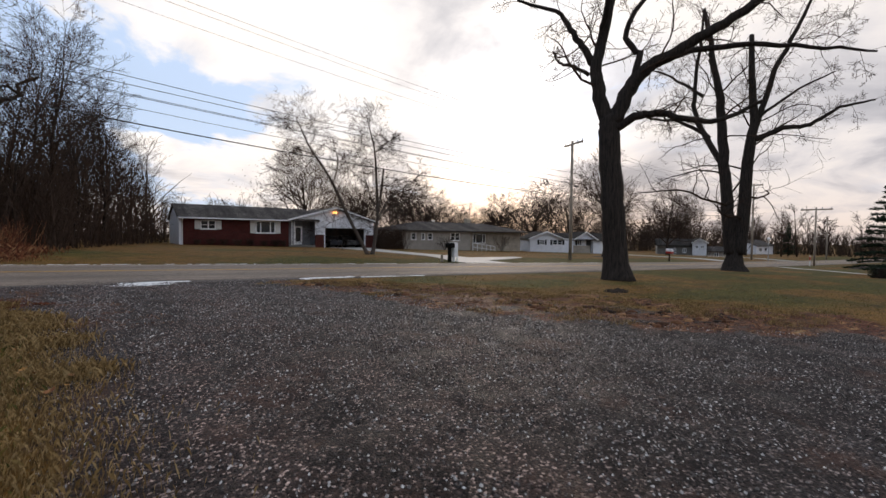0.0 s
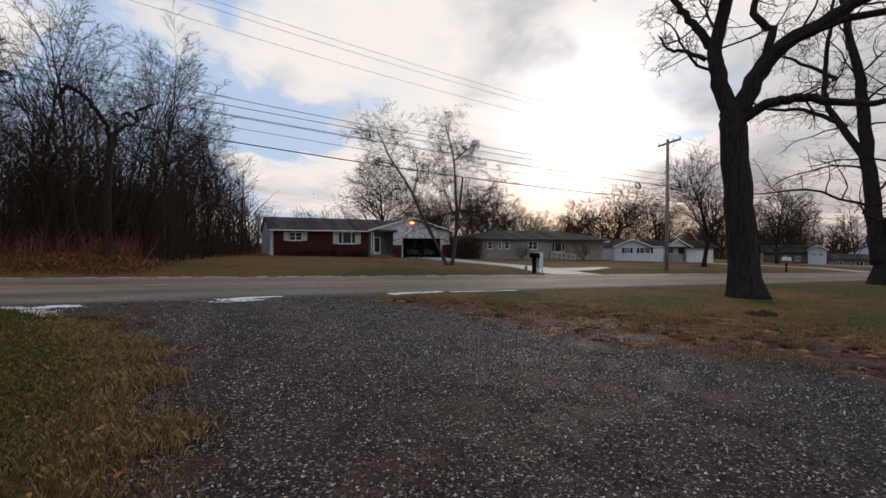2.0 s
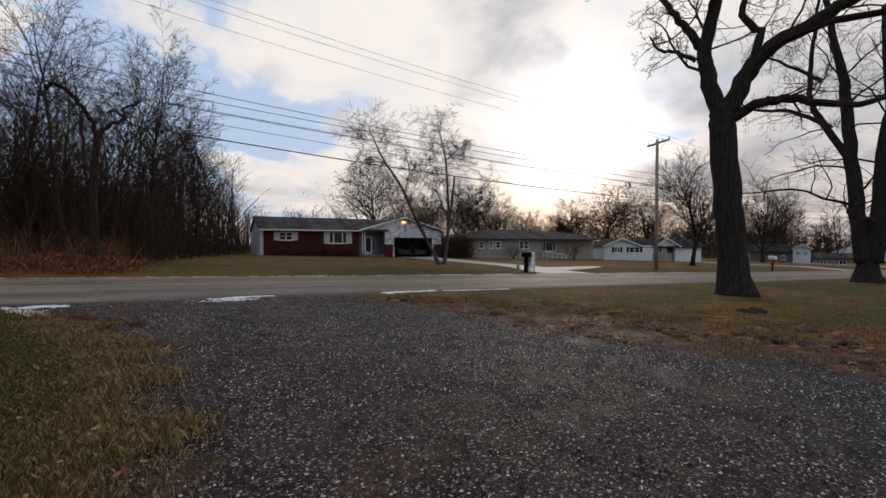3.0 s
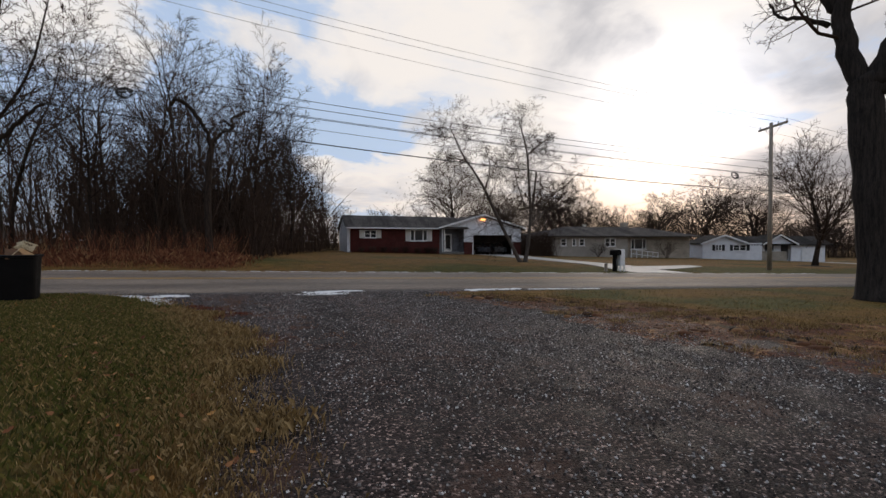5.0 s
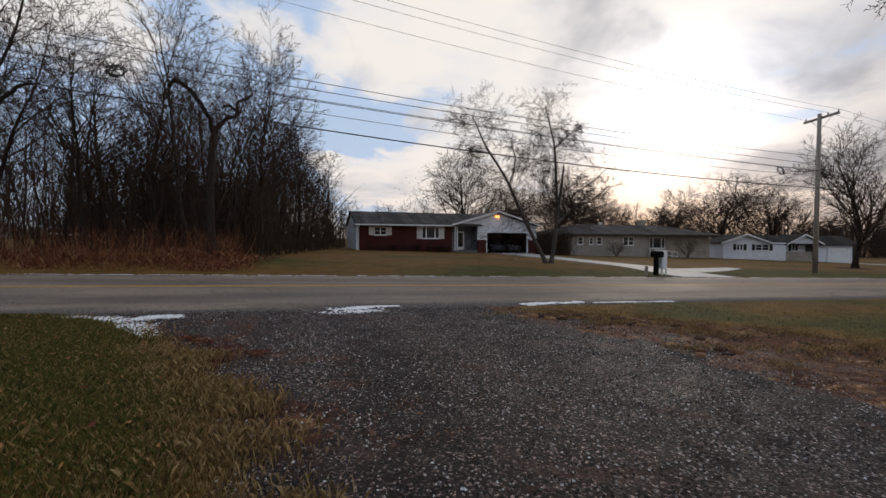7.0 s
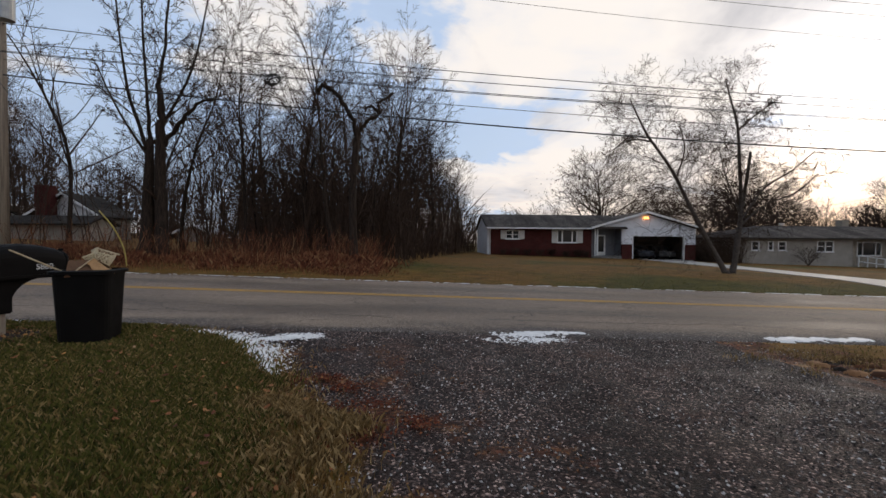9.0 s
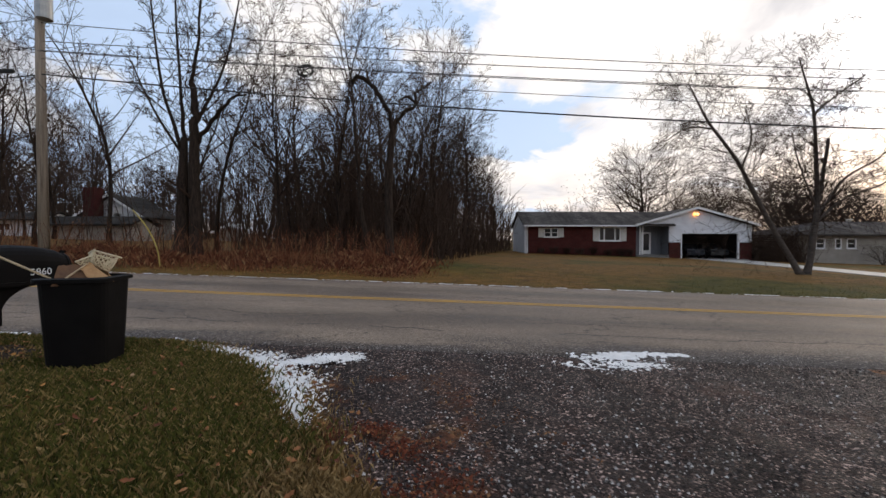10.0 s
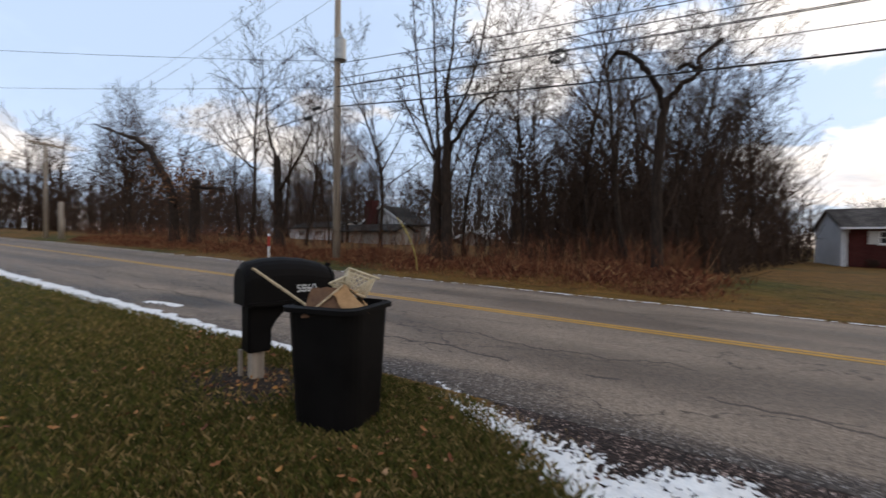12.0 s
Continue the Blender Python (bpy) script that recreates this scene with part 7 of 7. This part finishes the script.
def stick(name, label, a, b, w, t, material):
    a, b = Vector(a), Vector(b)
    bm = bmesh.new()
    L = (b - a).length
    bbox(bm, -w, w, -t, t, 0, L, 0.002)
    q = (b - a).to_track_quat("Z", "Y").to_matrix().to_4x4()
    bmesh.ops.transform(bm, matrix=Matrix.Translation(a) @ q, verts=bm.verts)
    return tagged(part(name, bm, material), label, "stick")


stick("wooden_slat", "long pale wooden slat leaning out of the bin", (BX + 0.05, BY - 0.1, BZ + 0.7), (BX - 0.68, BY - 0.22, BZ + 1.06), 0.012, 0.006, RAW_WOOD)
stick("wooden_slat", "thin broken stick standing in the bin", MOUTH @ Vector((-0.18, -0.23, -0.03)), MOUTH @ Vector((0.02, -0.05, 0.13)), 0.008, 0.005, RAW_WOOD)


def far_mailboxes():
    z0 = gz(15.2, 8.6)
    ob = thing("mailbox", (15.2, 8.6, z0), "black mailbox on a dark post beside a white one", "mailbox", "far mailboxes")
    bm = bmesh.new()
    arch = [(-0.14, 0.0), (-0.14, 0.2)] + [(-0.14 * math.cos(a), 0.2 + 0.12 * math.sin(a)) for a in np.linspace(0.2, math.pi - 0.2, 7)] + [(0.14, 0.2), (0.14, 0.0)]
    prism(bm, arch, -0.35, 0.25)
    bmesh.ops.transform(bm, matrix=Matrix.Translation((0, 0, 0.9)), verts=bm.verts)
    part("body", bm, BLACK_PLASTIC, ob)
    box_part("post", ob, BLACK_PLASTIC, -0.08, 0.08, -0.1, 0.1, -0.1, 0.9, 0.01)
    ob = thing("mailbox", (15.62, 8.75, z0), "white mailbox stand with panel sides", "mailbox", "far mailboxes")
    bm = bmesh.new()
    bbox(bm, -0.17, 0.17, -0.3, 0.3, 0.3, 1.22, 0.03)
    part("body", bm, WHITE_TRIM, ob)
    for sx in (-0.13, 0.13):
        for sy in (-0.25, 0.25):
            box_part("leg", ob, WHITE_TRIM, sx - 0.03, sx + 0.03, sy - 0.03, sy + 0.03, -0.1, 0.3)
    ob = thing("marker_post", (14.6, 8.6, z0), "short round brown wooden post", "post")
    bm = bmesh.new()
    cone(bm, 0.09, 0.085, -0.1, 0.45, 12)
    part("post", bm, POLE_WOOD, ob)
    z1 = gz(45.3, 8.6)
    ob = thing("mailbox", (45.3, 8.6, z1), "red and white mailbox on a dark post", "mailbox", "far mailboxes")
    bm = bmesh.new()
    prism(bm, [(x * 1.5, z) for x, z in arch], -0.3, 0.3)
    bmesh.ops.transform(bm, matrix=Matrix.Translation((0, 0, 1.05)), verts=bm.verts)
    part("roof", bm, WHITE_TRIM, ob)
    box_part("front", ob, RED_PAINT, -0.23, 0.23, -0.32, 0.28, 0.85, 1.06, 0.01)
    box_part("post", ob, BARK, -0.06, 0.06, -0.06, 0.06, -0.1, 0.85)


far_mailboxes()


def reflector_stake(x, y, h, label):
    ob = thing("marker_stake", (x, y, gz(x, y)), label, "marker stake")
    bm = bmesh.new()
    cone(bm, 0.045, 0.045, -0.1, h * 0.55, 8)
    part("stake", bm, WHITE_TRIM, ob)
    bm = bmesh.new()
    cone(bm, 0.05, 0.05, h * 0.55, h * 0.92, 8)
    part("sleeve", bm, RED_PAINT, ob, "red plastic sleeve")
    bm = bmesh.new()
    cone(bm, 0.05, 0.04, h * 0.92, h, 8)
    part("cap", bm, WHITE_TRIM, ob, "white cap")


def street_lamp(x, y, h):
    ob = thing("street_lamp", (x, y, gz(x, y)), "thin pale street lamp with a white globe", "street lamp")
    bm = bmesh.new()
    cone(bm, 0.07, 0.05, -0.1, h, 10)
    part("pole", bm, GALV, ob)
    bm = bmesh.new()
    bmesh.ops.create_uvsphere(bm, u_segments=14, v_segments=9, radius=0.24)
    bmesh.ops.transform(bm, matrix=Matrix.Translation((0, 0, h + 0.18)), verts=bm.verts)
    part("globe", bm, WHITE_TRIM, ob, smooth=True)


street_lamp(78.7, 8.6, 3.2)
reflector_stake(-20.0, 8.3, 1.15, "white roadside marker stake with a red sleeve")
reflector_stake(56.2, -0.8, 1.1, "red roadside marker by a wooden pole")

# fallen snowy log in the wood
stick("fallen_log", "snow-dusted fallen log inside the wood", (-23.5, 40, gz(-23.5, 40) + 0.55), (-18.5, 40, gz(-18.5, 40) + 0.35), 0.09, 0.09, SNOW)
